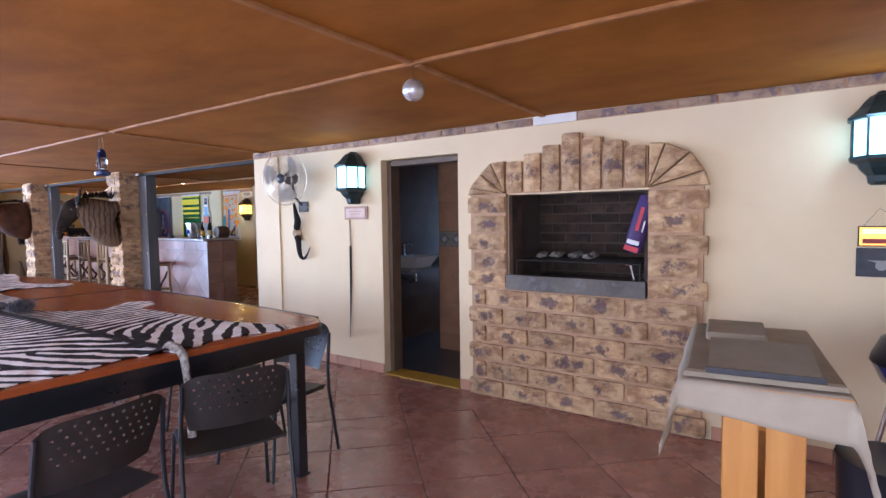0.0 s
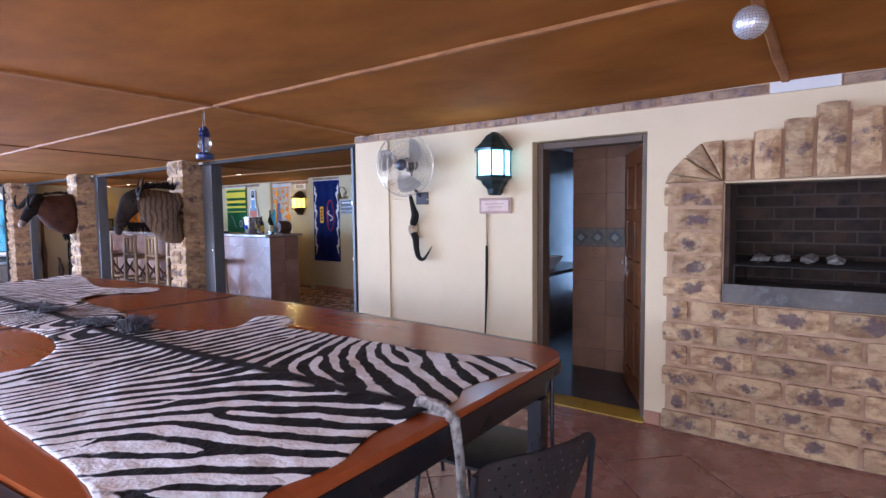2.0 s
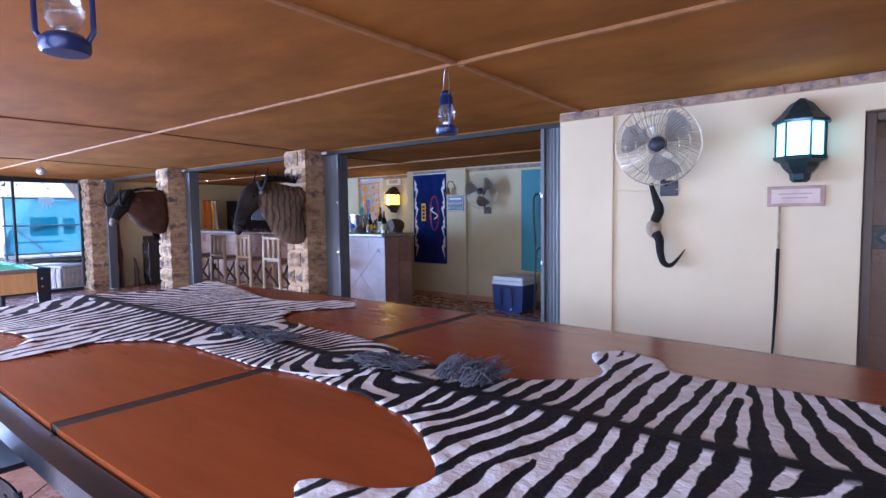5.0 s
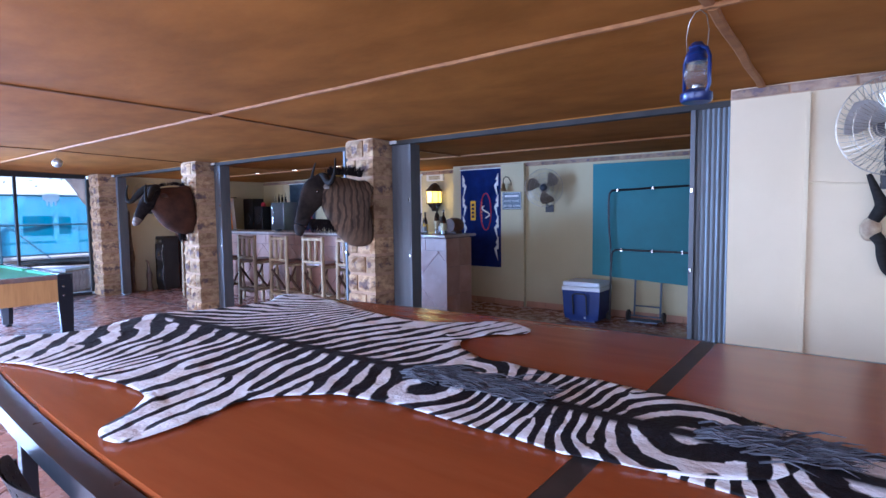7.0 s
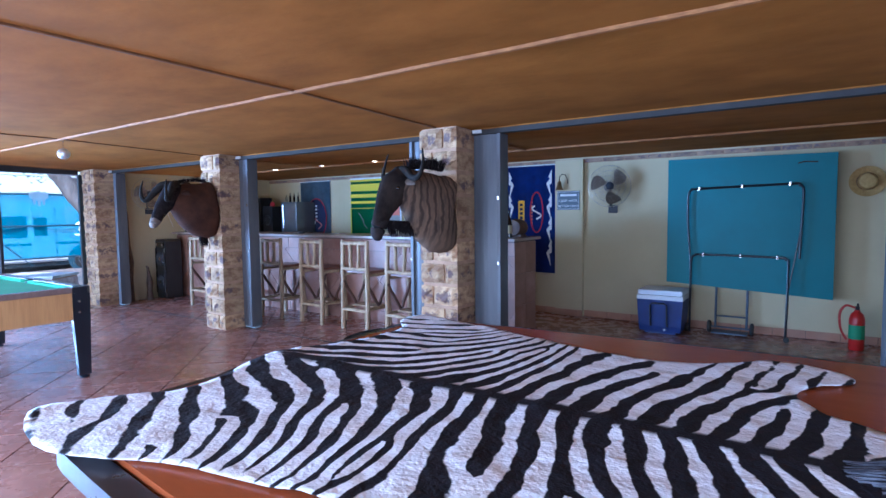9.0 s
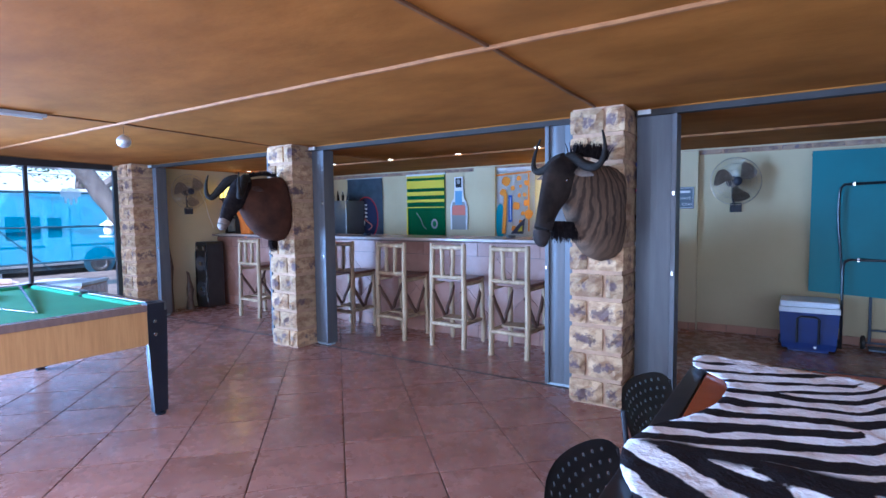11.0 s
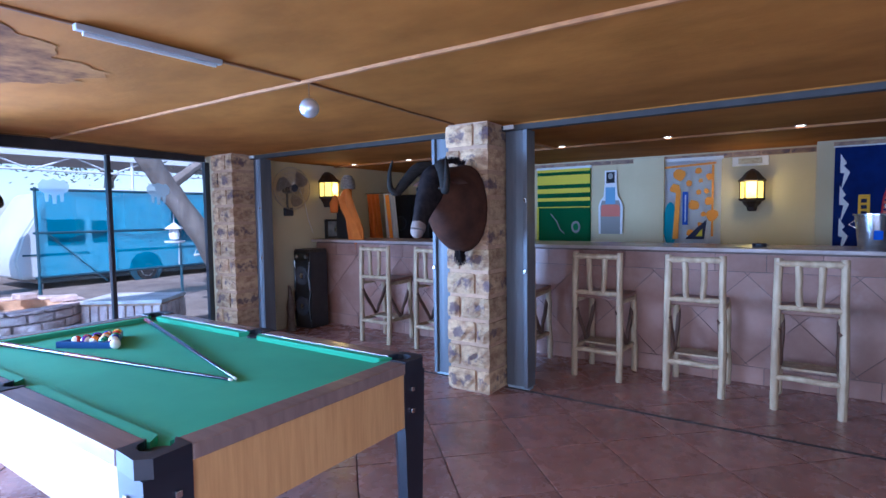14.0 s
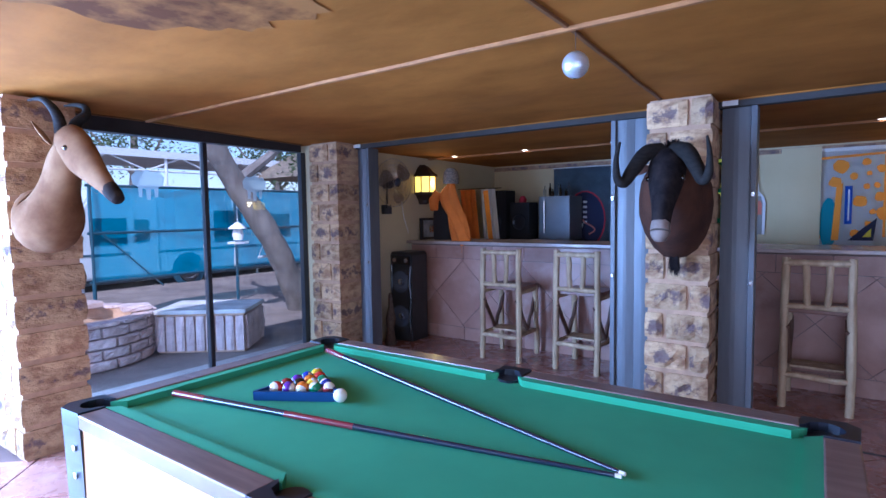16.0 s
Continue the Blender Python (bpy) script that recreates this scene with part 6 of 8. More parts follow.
# batten light fitting
_t = thing("strip_light", "white fluorescent strip light on the ceiling", "strip light")
part("body", box(-12.798, -12.762, 1.0, 1.66, 2.30, 2.327, bevel=0.005), mat("grey_white_housing", (0.42, 0.42, 0.42), 0.5, color2=(0.36, 0.36, 0.36), scale=5), _t)
part("tube_lamp", tube([(-12.78, 1.03, 2.291), (-12.78, 1.63, 2.291)], 0.008, 10), mat("unlit_tube", (0.6, 0.62, 0.64), 0.3), _t, smooth=True)

# downlights over the bar
M_down = mat("lit_downlight", (1, 0.85, 0.6), 0.4, emit=(1.0, 0.78, 0.45), power=14.0)
for _x in (-10.38, -11.48, -12.59, -13.7, -14.75, -15.75):
    _t = thing("downlight", "small round lit downlight in the bar ceiling", "downlight", group="bar downlights")
    part("ring", lathe([(0.03, 2.268), (0.044, 2.262), (0.044, 2.27)], 16, (_x, 5.72, 0)), M_white, _t)
    part("bulb", lathe([(0.0, 2.263), (0.029, 2.264)], 14, (_x, 5.72, 0)), M_down, _t)
    lamp("downlight_lamp", "SPOT", look((_x, 5.72, 2.25), (_x, 5.72, 0)), 5.5, (1, 0.78, 0.5), size=0.03)

# ---- on the main wall ----
M_bone = mat("old_bone", (0.5, 0.38, 0.24), 0.7, color2=(0.3, 0.2, 0.12), scale=20)
_t = thing("horned_skull", "small bleached skull plate with long dark horns hung sideways", "horns")
_bm = body_loft([(0.0, -4.735, 1.365, 0.04, 0.06), (0.02, -4.735, 1.365, 0.055, 0.078), (0.045, -4.74, 1.36, 0.05, 0.066), (0.065, -4.745, 1.355, 0.025, 0.035)], 0.02)
for _v in _bm.verts:
    _v.co.y += 3.845
part("skull_plate", _bm, M_bone, _t, smooth=60)
part("horn", tube(dense([(-4.725, 3.80, 1.42), (-4.69, 3.79, 1.50), (-4.715, 3.79, 1.58), (-4.755, 3.80, 1.69)], 4), [0.032, 0.034, 0.036, 0.036, 0.035, 0.033, 0.031, 0.028, 0.025, 0.022, 0.019, 0.016, 0.013], 10), M_horn, _t, smooth=True)
_p = dense([(-4.715, 3.80, 1.33), (-4.685, 3.79, 1.28), (-4.68, 3.79, 1.20), (-4.655, 3.79, 1.12), (-4.61, 3.80, 1.10), (-4.56, 3.80, 1.15), (-4.512, 3.80, 1.22)], 4)
part("horn", tube(_p, [0.034 - 0.031 * (k / (len(_p) - 1)) ** 1.3 for k in range(len(_p))], 10), M_horn, _t, smooth=True)
M_plaque = mat("pink_sandstone_plaque", (0.74, 0.58, 0.5), 0.8, color2=(0.62, 0.45, 0.38), scale=9)
M_text = mat("dark_lettering", (0.48, 0.32, 0.26), 0.8)
_t = thing("stone_plaque", "small framed pinkish stone plaque with a faint inscription", "plaque")
part("frame", box(-4.025, -3.715, 3.836, 3.8495, 1.51, 1.64, bevel=0.004), mat("brown_plaque_frame", (0.50, 0.33, 0.26), 0.7, color2=(0.4, 0.25, 0.19), scale=12), _t)
part("face", box(-4.00, -3.74, 3.83, 3.8355, 1.53, 1.62), M_plaque, _t)
for _z, _w in ((1.59, 0.09), (1.565, 0.07)):
    part("inscription", box(-3.87 - _w, -3.87 + _w, 3.8285, 3.8295, _z - 0.004, _z + 0.004), M_text, _t, "faint bar of writing")
_t = thing("riding_whip", "thin dark hide whip hanging from the plaque", "whip")
part("grip", tube([(-3.955, 3.838, 1.51), (-3.955, 3.84, 1.24)], 0.007, 7), M_bone, _t, "pale grip")
part("lash", tube([(-3.955, 3.838, 1.24), (-3.96, 3.838, 0.9), (-3.97, 3.838, 0.6), (-3.985, 3.838, 0.31)], [0.0105, 0.010, 0.007, 0.003], 7), M_horn, _t, smooth=True)
_t = thing("light_sign", "glowing orange sign with red writing bars", "sign")
part("board", box(0.105, 0.37, 3.825, 3.8495, 1.315, 1.43, bevel=0.003), M_iron, _t)
part("face", box(0.112, 0.363, 3.821, 3.8245, 1.322, 1.423), mat("lit_orange_face", (0.9, 0.35, 0.05), 0.4, emit=(1.0, 0.33, 0.04), power=1.2), _t)
for _k, _z in enumerate((1.40, 1.345)):
    part("writing", box(0.125, 0.35, 3.819, 3.8205, _z - 0.014, _z + 0.014), mat("red_writing", (0.25, 0.02, 0.02), 0.5) if _k else mat("yellow_writing", (1, 0.8, 0.2), 0.5, emit=(1, 0.8, 0.2), power=1.0), _t, "bar of writing")
part("hanger", tube([(0.13, 3.84, 1.43), (0.2, 3.84, 1.53), (0.33, 3.84, 1.43)], 0.0015, 4), M_iron, _t)
_t = thing("small_banner", "dark grey banner with a pale winged emblem", "banner")
part("cloth", box(0.10, 0.38, 3.838, 3.8465, 1.14, 1.305), mat("charcoal_cloth", (0.05, 0.055, 0.065), 0.85, color2=(0.07, 0.075, 0.085), scale=20), _t)
part("emblem", lathe([(0.0, 0.0), (0.028, 0.0015), (0.02, 0.003)], 14, (0.215, 3.838, 1.205), axis="y"), mat("grey_emblem", (0.3, 0.3, 0.3), 0.7), _t)
part("emblem", prism([(0.15, 1.235), (0.28, 1.235), (0.24, 1.222), (0.19, 1.222)], 3.8352, 3.8375, "y"), bpy.data.materials["grey_emblem"], _t)

# charcoal bag hung in the fireplace
M_bag = mat("purple_blue_paper", (0.04, 0.025, 0.15), 0.6, color2=(0.05, 0.015, 0.08), scale=5, bump=0.004, bscale=14)
_t = thing("charcoal_bag", "hanging purple and red charcoal bag with a white label", "bag", m=pose(-1.115, 3.85, 1.45, 0, 16, 0))
_bm = bmesh.new()
loft([[V((0.06 * w * math.cos(a) + 0.01 * noise.noise(V((z * 9, a, 1))), 0.035 * d * math.sin(a), z)) for a in [2 * math.pi * k / 14 for k in range(14)]] for z, w, d in
      ((-0.21, 0.6, 0.4), (-0.19, 0.95, 0.9), (-0.1, 1.05, 1.1), (0.0, 1.02, 1.0), (0.1, 0.98, 0.9), (0.17, 0.9, 0.6), (0.2, 0.85, 0.25))], _bm)
part("bag", _bm, M_bag, _t, smooth=True)
_mr = mat("red_print", (0.5, 0.03, 0.05), 0.5)
_mw = mat("white_print", (0.75, 0.75, 0.78), 0.5)
part("print", box(-0.05, 0.05, -0.043, -0.036, -0.2, -0.165), _mr, _t, "red band")
part("print", box(-0.042, 0.042, -0.0425, -0.037, -0.15, -0.12), _mw, _t, "white label")
part("print", box(-0.012, 0.012, -0.041, -0.036, -0.05, 0.12), _mr, _t, "red writing bar")
part("print", box(0.034, 0.042, -0.0385, -0.033, -0.05, 0.03), _mw, _t, "white writing bar")

# ---- cloth-covered side table with the gas griddle ----
M_cloth = mat("unbleached_table_cloth", (0.46, 0.40, 0.31), 0.9, color2=(0.40, 0.345, 0.265), scale=4, bump=0.001, bscale=350)
# the cover's cloth, toned below the drape: the tabletop's shade is in its colour
M_shadedcover = mat("shaded_taupe_cover", (0.34, 0.285, 0.21), 0.85, color2=(0.27, 0.225, 0.165), scale=5, bump=0.002, bscale=200)
M_pine = mat("varnished_pine", (0.62, 0.29, 0.07), 0.35, color2=(0.50, 0.21, 0.045), scale=3, stretch=(6, 6, 0.4), bump=0.0005, bscale=60)
_m = pose(-0.235, 2.19, 0, rz=7.6)
_t = thing("side_table", "pine trestle table under a draped cloth", "table", m=_m)
part("top", box(-0.275, 0.275, 0.0, 1.10, 0.83, 0.865), M_pine, _t)
for _x0, _x1 in ((-0.125, -0.005), (0.018, 0.145)):
    part("leg", box(_x0, _x1, 0.03, 0.07, 0.0, 0.83, bevel=0.004), M_pine, _t, "broad pine plank leg")
    part("leg", box(_x0, _x1, 1.0, 1.04, 0.0, 0.83, bevel=0.004), M_pine, _t, "broad pine plank leg")
part("stretcher", box(-0.12, 0.14, 0.071, 0.999, 0.3, 0.36), M_pine, _t)
_c = thing("table_cloth", "grey-beige cloth draped over the side table", "cloth", m=_m)
_bm = bmesh.new()
_nx, _ny = 44, 56
_gr = []
for _i in range(_nx + 1):
    _row = []
    for _j in range(_ny + 1):
        _u, _v = -0.46 + 0.92 * _i / _nx, -0.135 + 1.34 * _j / _ny
        _ox, _oy = max(0, abs(_u) - 0.28), max(0, -_v, _v - 1.10)
        _sx = 1 if _u > 0 else -1
        _x = max(-0.28, min(0.28, _u)) + _sx * (0.035 * min(1, _ox / 0.1) * (0.6 + 0.4 * math.sin(_v * 15)) + 0.35 * min(_ox, _oy))
        _y = max(-0.005, min(1.105, _v))
        if _v < 0:
            _y -= 0.02 * min(1, -_v / 0.1) * (0.6 + 0.4 * math.sin(_u * 17)) + 0.9 * min(_ox, _oy)
        if _v > 1.10:
            _y += 0.03
        _z = 0.872 - _ox - _oy * (1 + 0.25 * _sx * abs(_u) / 0.28) + 0.003 * noise.noise(V((_u * 9, _v * 9, 1)))
        _row.append(_bm.verts.new((_x, _y, _z)))
    _gr.append(_row)
for _i in range(_nx):
    for _j in range(_ny):
        _bm.faces.new((_gr[_i][_j], _gr[_i + 1][_j], _gr[_i + 1][_j + 1], _gr[_i][_j + 1]))
_o = part("drape", _bm, M_cloth, _c, smooth=80)
_sol = _o.modifiers.new("thick", "SOLIDIFY")
_sol.thickness = 0.002
_t = thing("griddle", "taupe covered gas griddle with a dark lid on the cloth", "griddle", m=_m)
part("cover", loft([[V((sx * w, 0.56 + sy * d, z)) for sx, sy in ((-1, -1), (1, -1), (1, 1), (-1, 1))] for w, d, z in ((0.268, 0.52, 0.877), (0.262, 0.515, 0.895), (0.25, 0.50, 0.902))]), M_shadedcover, _t, "soft cover in shade-darkened taupe")
part("lid", prism([(0.035, 0.903), (0.40, 0.903), (0.40, 0.965), (0.36, 0.968), (0.035, 0.922)], -0.175, 0.19, "x"), mat("taupe_lid_cover", (0.30, 0.26, 0.20), 0.7, color2=(0.25, 0.215, 0.165), scale=5, bump=0.001, bscale=200), _t, "sloping taupe lid")
part("front_edge", box(-0.185, 0.20, 0.02, 0.0345, 0.903, 0.926, bevel=0.003), M_poolblack, _t, "black front edge")
part("cover_fold", box(-0.20, 0.06, 0.62, 0.98, 0.903, 0.945, bevel=0.012), M_shadedcover, _t, "folded part of the cover")
_t = thing("bin", "black lidless bin under the side table", "bin")
part("body", loft([[V((0.16 + w * math.cos(a), 2.35 + w * math.sin(a), z)) for a in [2 * math.pi * k / 18 for k in range(18)]] for w, z in ((0.13, 0), (0.15, 0.05), (0.17, 0.62), (0.175, 0.64))]), M_poolblack, _t, smooth=True)
# kettle braai
M_blueenamel = mat("royal_blue_enamel", (0.01, 0.05, 0.35), 0.15, color2=(0.01, 0.04, 0.28), scale=3, coat=0.5)
_t = thing("kettle_grill", "kettle grill with a blue bowl and black lid on legs", "grill")
_at = (0.36, 3.02, 0)
part("bowl", lathe([(0.0, 0.68), (0.12, 0.70), (0.2, 0.76), (0.235, 0.84)], 26, _at), M_blueenamel, _t, "blue enamel bowl", smooth=True)
part("lid", lathe([(0.24, 0.845), (0.235, 0.87), (0.2, 0.95), (0.12, 1.01), (0.0, 1.03)], 26, _at), M_poolblack, _t, "black domed lid", smooth=True)
for _a in (0.6, 2.7, 4.8):
    part("leg", tube([(0.36 + 0.15 * math.cos(_a), 3.02 + 0.15 * math.sin(_a), 0.74), (0.36 + 0.3 * math.cos(_a), 3.02 + 0.3 * math.sin(_a), 0)], 0.011, 8), M_chrome, _t)

# ---- bar back wall: banners, bottle board, towel ----
def cloth_panel(parent, x0, x1, y, z0, z1, material, name="cloth", wave=0.006, tilt=0.0):
    bm = bmesh.new()
    n, k = 16, 8
    g = [[bm.verts.new((x0 + (x1 - x0) * i / n + tilt * (j / k), y + wave * math.sin(i * 1.3 + j * 0.3) - wave, z0 + (z1 - z0) * j / k)) for j in range(k + 1)] for i in range(n + 1)]
    for i in range(n):
        for j in range(k):
            bm.faces.new((g[i][j], g[i + 1][j], g[i + 1][j + 1], g[i][j + 1]))
    bmesh.ops.solidify(bm, geom=bm.faces[:], thickness=0.003)
    return part(name, bm, material, parent, smooth=True)


def flat(parent, pts, y, material, name="print", label=""):
    """A printed shape of (x, z) points, a hair proud of the cloth."""
    return part(name, prism(pts, y - 0.001, y, "y"), material, parent, label)


def oval(cx, cz, rx, rz, n=22, a0=0, a1=360):
    return [(cx + rx * math.cos(radians(a0 + (a1 - a0) * k / n)), cz + rz * math.sin(radians(a0 + (a1 - a0) * k / n))) for k in range(n if a1 - a0 == 360 else n + 1)]


C = {n: mat("print_" + n, c, 0.8) for n, c in (("green", (0.01, 0.17, 0.045)), ("yellow", (0.72, 0.62, 0.04)), ("white", (0.78, 0.78, 0.78)), ("orange", (0.8, 0.30, 0.02)),
     ("teal", (0.02, 0.22, 0.28)), ("navy", (0.012, 0.015, 0.05)), ("red", (0.5, 0.03, 0.05)), ("blue", (0.01, 0.06, 0.35)), ("salmon", (0.62, 0.19, 0.13)), ("grey", (0.3, 0.29, 0.27)), ("sky", (0.2, 0.38, 0.55)), ("black", (0.012, 0.012, 0.014)), ("amber", (0.75, 0.42, 0.02)))}
M_slate = mat("slate_blue_cloth", (0.13, 0.18, 0.22), 0.85, color2=(0.10, 0.14, 0.175), scale=8)
M_royal = mat("royal_blue_towel", (0.01, 0.035, 0.23), 0.9, color2=(0.008, 0.025, 0.17), scale=7, bump=0.002, bscale=160)
_y = 7.75
_t = thing("wall_banner", "slate-blue banner with a dark oval emblem", "banner")
cloth_panel(_t, -15.34, -14.42, 7.785, 1.05, 2.20, M_slate)
part("hanging_rod", box(-15.35, -14.41, 7.772, 7.787, 2.2, 2.215), M_white, _t)
flat(_t, oval(-14.83, 1.42, 0.31, 0.43), _y + 0.008, C["red"])
flat(_t, oval(-14.83, 1.42, 0.29, 0.41), _y + 0.006, C["navy"])
for _k in range(5):
    flat(_t, [(-14.86, 1.70 - 0.075 * _k), (-14.80, 1.70 - 0.075 * _k), (-14.80, 1.665 - 0.075 * _k), (-14.86, 1.665 - 0.075 * _k)], _y + 0.004, C["white"])
_t2 = [(-14.94 + 0.09 * math.sin(a) , 1.37 + 0.11 * (a - 2.4) / 2.4) for a in [0.4 * k for k in range(13)]]
part("print", tube([(x - 0.02, _y + 0.004, z) for x, z in _t2], 0.014, 6, flat=1), C["white"], _t)
part("print", tube([(x + 0.17, _y + 0.004, z - 0.06) for x, z in _t2], 0.012, 6, flat=1), C["salmon"], _t)
_t = thing("wall_banner", "green and yellow striped sports banner", "banner")
cloth_panel(_t, -13.83, -12.98, 7.785, 1.05, 2.19, C["green"])
part("hanging_rod", box(-13.84, -12.97, 7.772, 7.787, 2.19, 2.225), M_white, _t)
flat(_t, [(-13.83, 1.05), (-13.80, 1.05), (-13.80, 1.62), (-13.83, 1.62)], _y + 0.006, C["yellow"])
for _z0, _z1 in ((2.15, 2.19), (1.96, 2.10), (1.83, 1.90), (1.71, 1.76), (1.61, 1.625)):
    flat(_t, [(-13.82, _z0), (-12.985, _z0), (-12.985, _z1), (-13.82, _z1)], _y + 0.006, C["yellow"])
part("print", tube([(-13.6, _y + 0.004, 1.52), (-13.5, _y + 0.004, 1.40), (-13.45, _y + 0.004, 1.28), (-13.38, _y + 0.004, 1.22)], 0.008, 5), C["grey"], _t)
flat(_t, oval(-13.2, 1.32, 0.07, 0.09), _y + 0.006, C["grey"])
flat(_t, oval(-13.2, 1.32, 0.04, 0.055), _y + 0.004, C["green"])
_t = thing("bottle_board", "white-edged cut-out board in the shape of a bottle", "board")
_prof = [(0.17, 1.22), (0.175, 1.62), (0.15, 1.70), (0.10, 1.76), (0.085, 1.95), (0.085, 2.13)]
part("board", prism([(-12.685 + w, z) for w, z in _prof] + [(-12.685 - w, z) for w, z in _prof[::-1]], 7.76, 7.775, "y"), C["white"], _t)
_in = lambda s, z0, z1: [(-12.685 + w * s, z) for w, z in _prof if z0 <= z <= z1] + [(-12.685 - w * s, z) for w, z in _prof[::-1] if z0 <= z <= z1]
flat(_t, _in(0.82, 1.2, 1.75), 7.759, C["grey"])
flat(_t, [(-12.82, 1.47), (-12.55, 1.47), (-12.55, 1.60), (-12.565, 1.64), (-12.80, 1.64), (-12.82, 1.60)], 7.757, C["salmon"])
flat(_t, [(-12.755, 1.65), (-12.615, 1.65), (-12.615, 1.89), (-12.755, 1.89)], 7.757, C["sky"])
flat(_t, [(-12.745, 1.95), (-12.625, 1.95), (-12.625, 2.11), (-12.745, 2.11)], 7.757, C["black"])
flat(_t, oval(-12.685, 2.05, 0.035, 0.045), 7.7555, C["grey"])
_t = thing("wall_banner", "white banner with orange spots, an orange border and a teal emblem", "banner")
cloth_panel(_t, -12.17, -11.26, 7.785, 1.05, 2.20, C["white"])
part("hanging_rod", box(-12.19, -11.24, 7.772, 7.787, 2.2, 2.24), M_white, _t)
for _q in ([(-12.10, 2.10), (-11.32, 2.14), (-11.32, 2.165), (-12.10, 2.13)], [(-12.10, 1.1), (-12.075, 1.1), (-12.075, 2.10), (-12.10, 2.10)], [(-11.37, 1.2), (-11.345, 1.2), (-11.345, 2.13), (-11.37, 2.13)]):
    flat(_t, _q, _y + 0.006, C["orange"])
_r = random.Random(12)
for _cx, _cz, _s in ((-11.76, 2.02, 0.085), (-11.81, 1.84, 0.07), (-11.53, 2.06, 0.045), (-11.64, 1.90, 0.045), (-11.5, 1.93, 0.03), (-11.39, 1.98, 0.05), (-11.58, 1.61, 0.075), (-11.52, 1.78, 0.035), (-11.43, 1.79, 0.035),
                     (-11.4, 1.66, 0.06), (-11.36, 1.48, 0.085), (-11.46, 1.49, 0.035), (-12.05, 1.38, 0.045), (-11.98, 1.22, 0.06), (-11.5, 1.35, 0.04), (-12.06, 1.58, 0.03), (-11.62, 1.24, 0.05)):
    flat(_t, [(_cx + _s * math.cos(a) * _r.uniform(0.75, 1.1), _cz + _s * math.sin(a) * _r.uniform(0.75, 1.1)) for a in [2 * math.pi * k / 9 for k in range(9)]], _y + 0.004, C["orange"])
flat(_t, oval(-11.87, 1.36, 0.09, 0.30), _y + 0.003, C["teal"])
flat(_t, [(-11.72, 1.35), (-11.65, 1.35), (-11.65, 1.79), (-11.72, 1.79)], _y + 0.002, C["blue"])
flat(_t, [(-11.69, 1.39), (-11.675, 1.39), (-11.675, 1.75), (-11.69, 1.75)], _y + 0.0005, C["white"])
flat(_t, [(-11.84, 1.16), (-11.77, 1.16), (-11.74, 1.83), (-11.80, 1.80)], _y + 0.001, C["orange"])
flat(_t, [(-11.68, 1.16), (-11.45, 1.16), (-11.42, 1.42), (-11.55, 1.30)], _y + 0.0005, C["navy"])
flat(_t, [(-11.55, 1.2), (-11.47, 1.2), (-11.47, 1.3)], _y - 0.0015, C["yellow"])
_t = thing("stone_plaque", "pale carved stone plaque above the amber lantern", "plaque")
part("slab", box(-11.14, -10.74, 7.765, 7.7995, 2.09, 2.21, bevel=0.012), M_plaster, _t)
part("relief", box(-11.07, -10.81, 7.757, 7.7645, 2.115, 2.185, bevel=0.004), mat("weathered_relief", (0.5, 0.45, 0.33), 0.9, color2=(0.3, 0.26, 0.18), scale=25), _t)
_y = 7.17
_t = thing("wall_towel", "royal blue sports towel with white lightning stripes", "towel")
cloth_panel(_t, -10.09, -9.29, 7.192, 0.60, 2.19, M_royal, wave=0.009)
part("hanging_rod", box(-10.10, -9.28, 7.176, 7.19, 2.19, 2.205), M_white, _t)




for _k, _x, _s in ((0, -10.04, 1), (1, -9.34, -1)):
    for _i in range(4):
        _z = 2.12 - 0.34 * _i
        flat(_t, [(_x, _z), (_x + _s * 0.055, _z - 0.10), (_x + _s * 0.03, _z - 0.13), (_x + _s * 0.085, _z - 0.20), (_x + _s * 0.01, _z - 0.40), (_x + _s * 0.035, _z - 0.21), (_x + _s * 0.0, _z - 0.2)], _y, C["white"])
flat(_t, [(-9.88, 1.36), (-9.78, 1.36), (-9.78, 1.68), (-9.88, 1.68)], _y, C["amber"])
for _k in range(4):
    flat(_t, [(-9.855, 1.40 + 0.065 * _k), (-9.805, 1.40 + 0.065 * _k), (-9.805, 1.44 + 0.065 * _k), (-9.855, 1.44 + 0.065 * _k)], _y - 0.002, C["navy"])
_p = oval(-9.58, 1.50, 0.10, 0.30)
part("print", tube([(x, _y - 0.001, z) for x, z in _p + _p[:1]], 0.009, 5), C["red"], _t)
part("print", tube([(-9.58 + 0.07 * math.sin(a * 1.0), _y - 0.002, 1.50 + 0.10 * (a - 3) / 3) for a in [0.45 * k for k in range(14)]], 0.013, 6), C["white"], _t)
for _k in range(7):
    flat(_t, [(-9.67, 1.33 + 0.05 * _k), (-9.645, 1.33 + 0.05 * _k), (-9.645, 1.36 + 0.05 * _k), (-9.67, 1.36 + 0.05 * _k)], _y - 0.002, C["salmon"])

# the drawings of the back wall's hangings, set to the wall
_set = Matrix.Translation((-10, 0, 1.5)) @ Matrix.Diagonal((0.9688, 0.9688, 0.9688, 1)) @ Matrix.Translation((10, 0, -1.5))
for _o in list(scene.objects):
    if _o.name.startswith(("wall_banner", "bottle_board")) or (_o.name.startswith("stone_plaque") and any(_v.co.y > 7 for _q in _o.children for _v in _q.data.vertices)):
        _o.matrix_world = _set

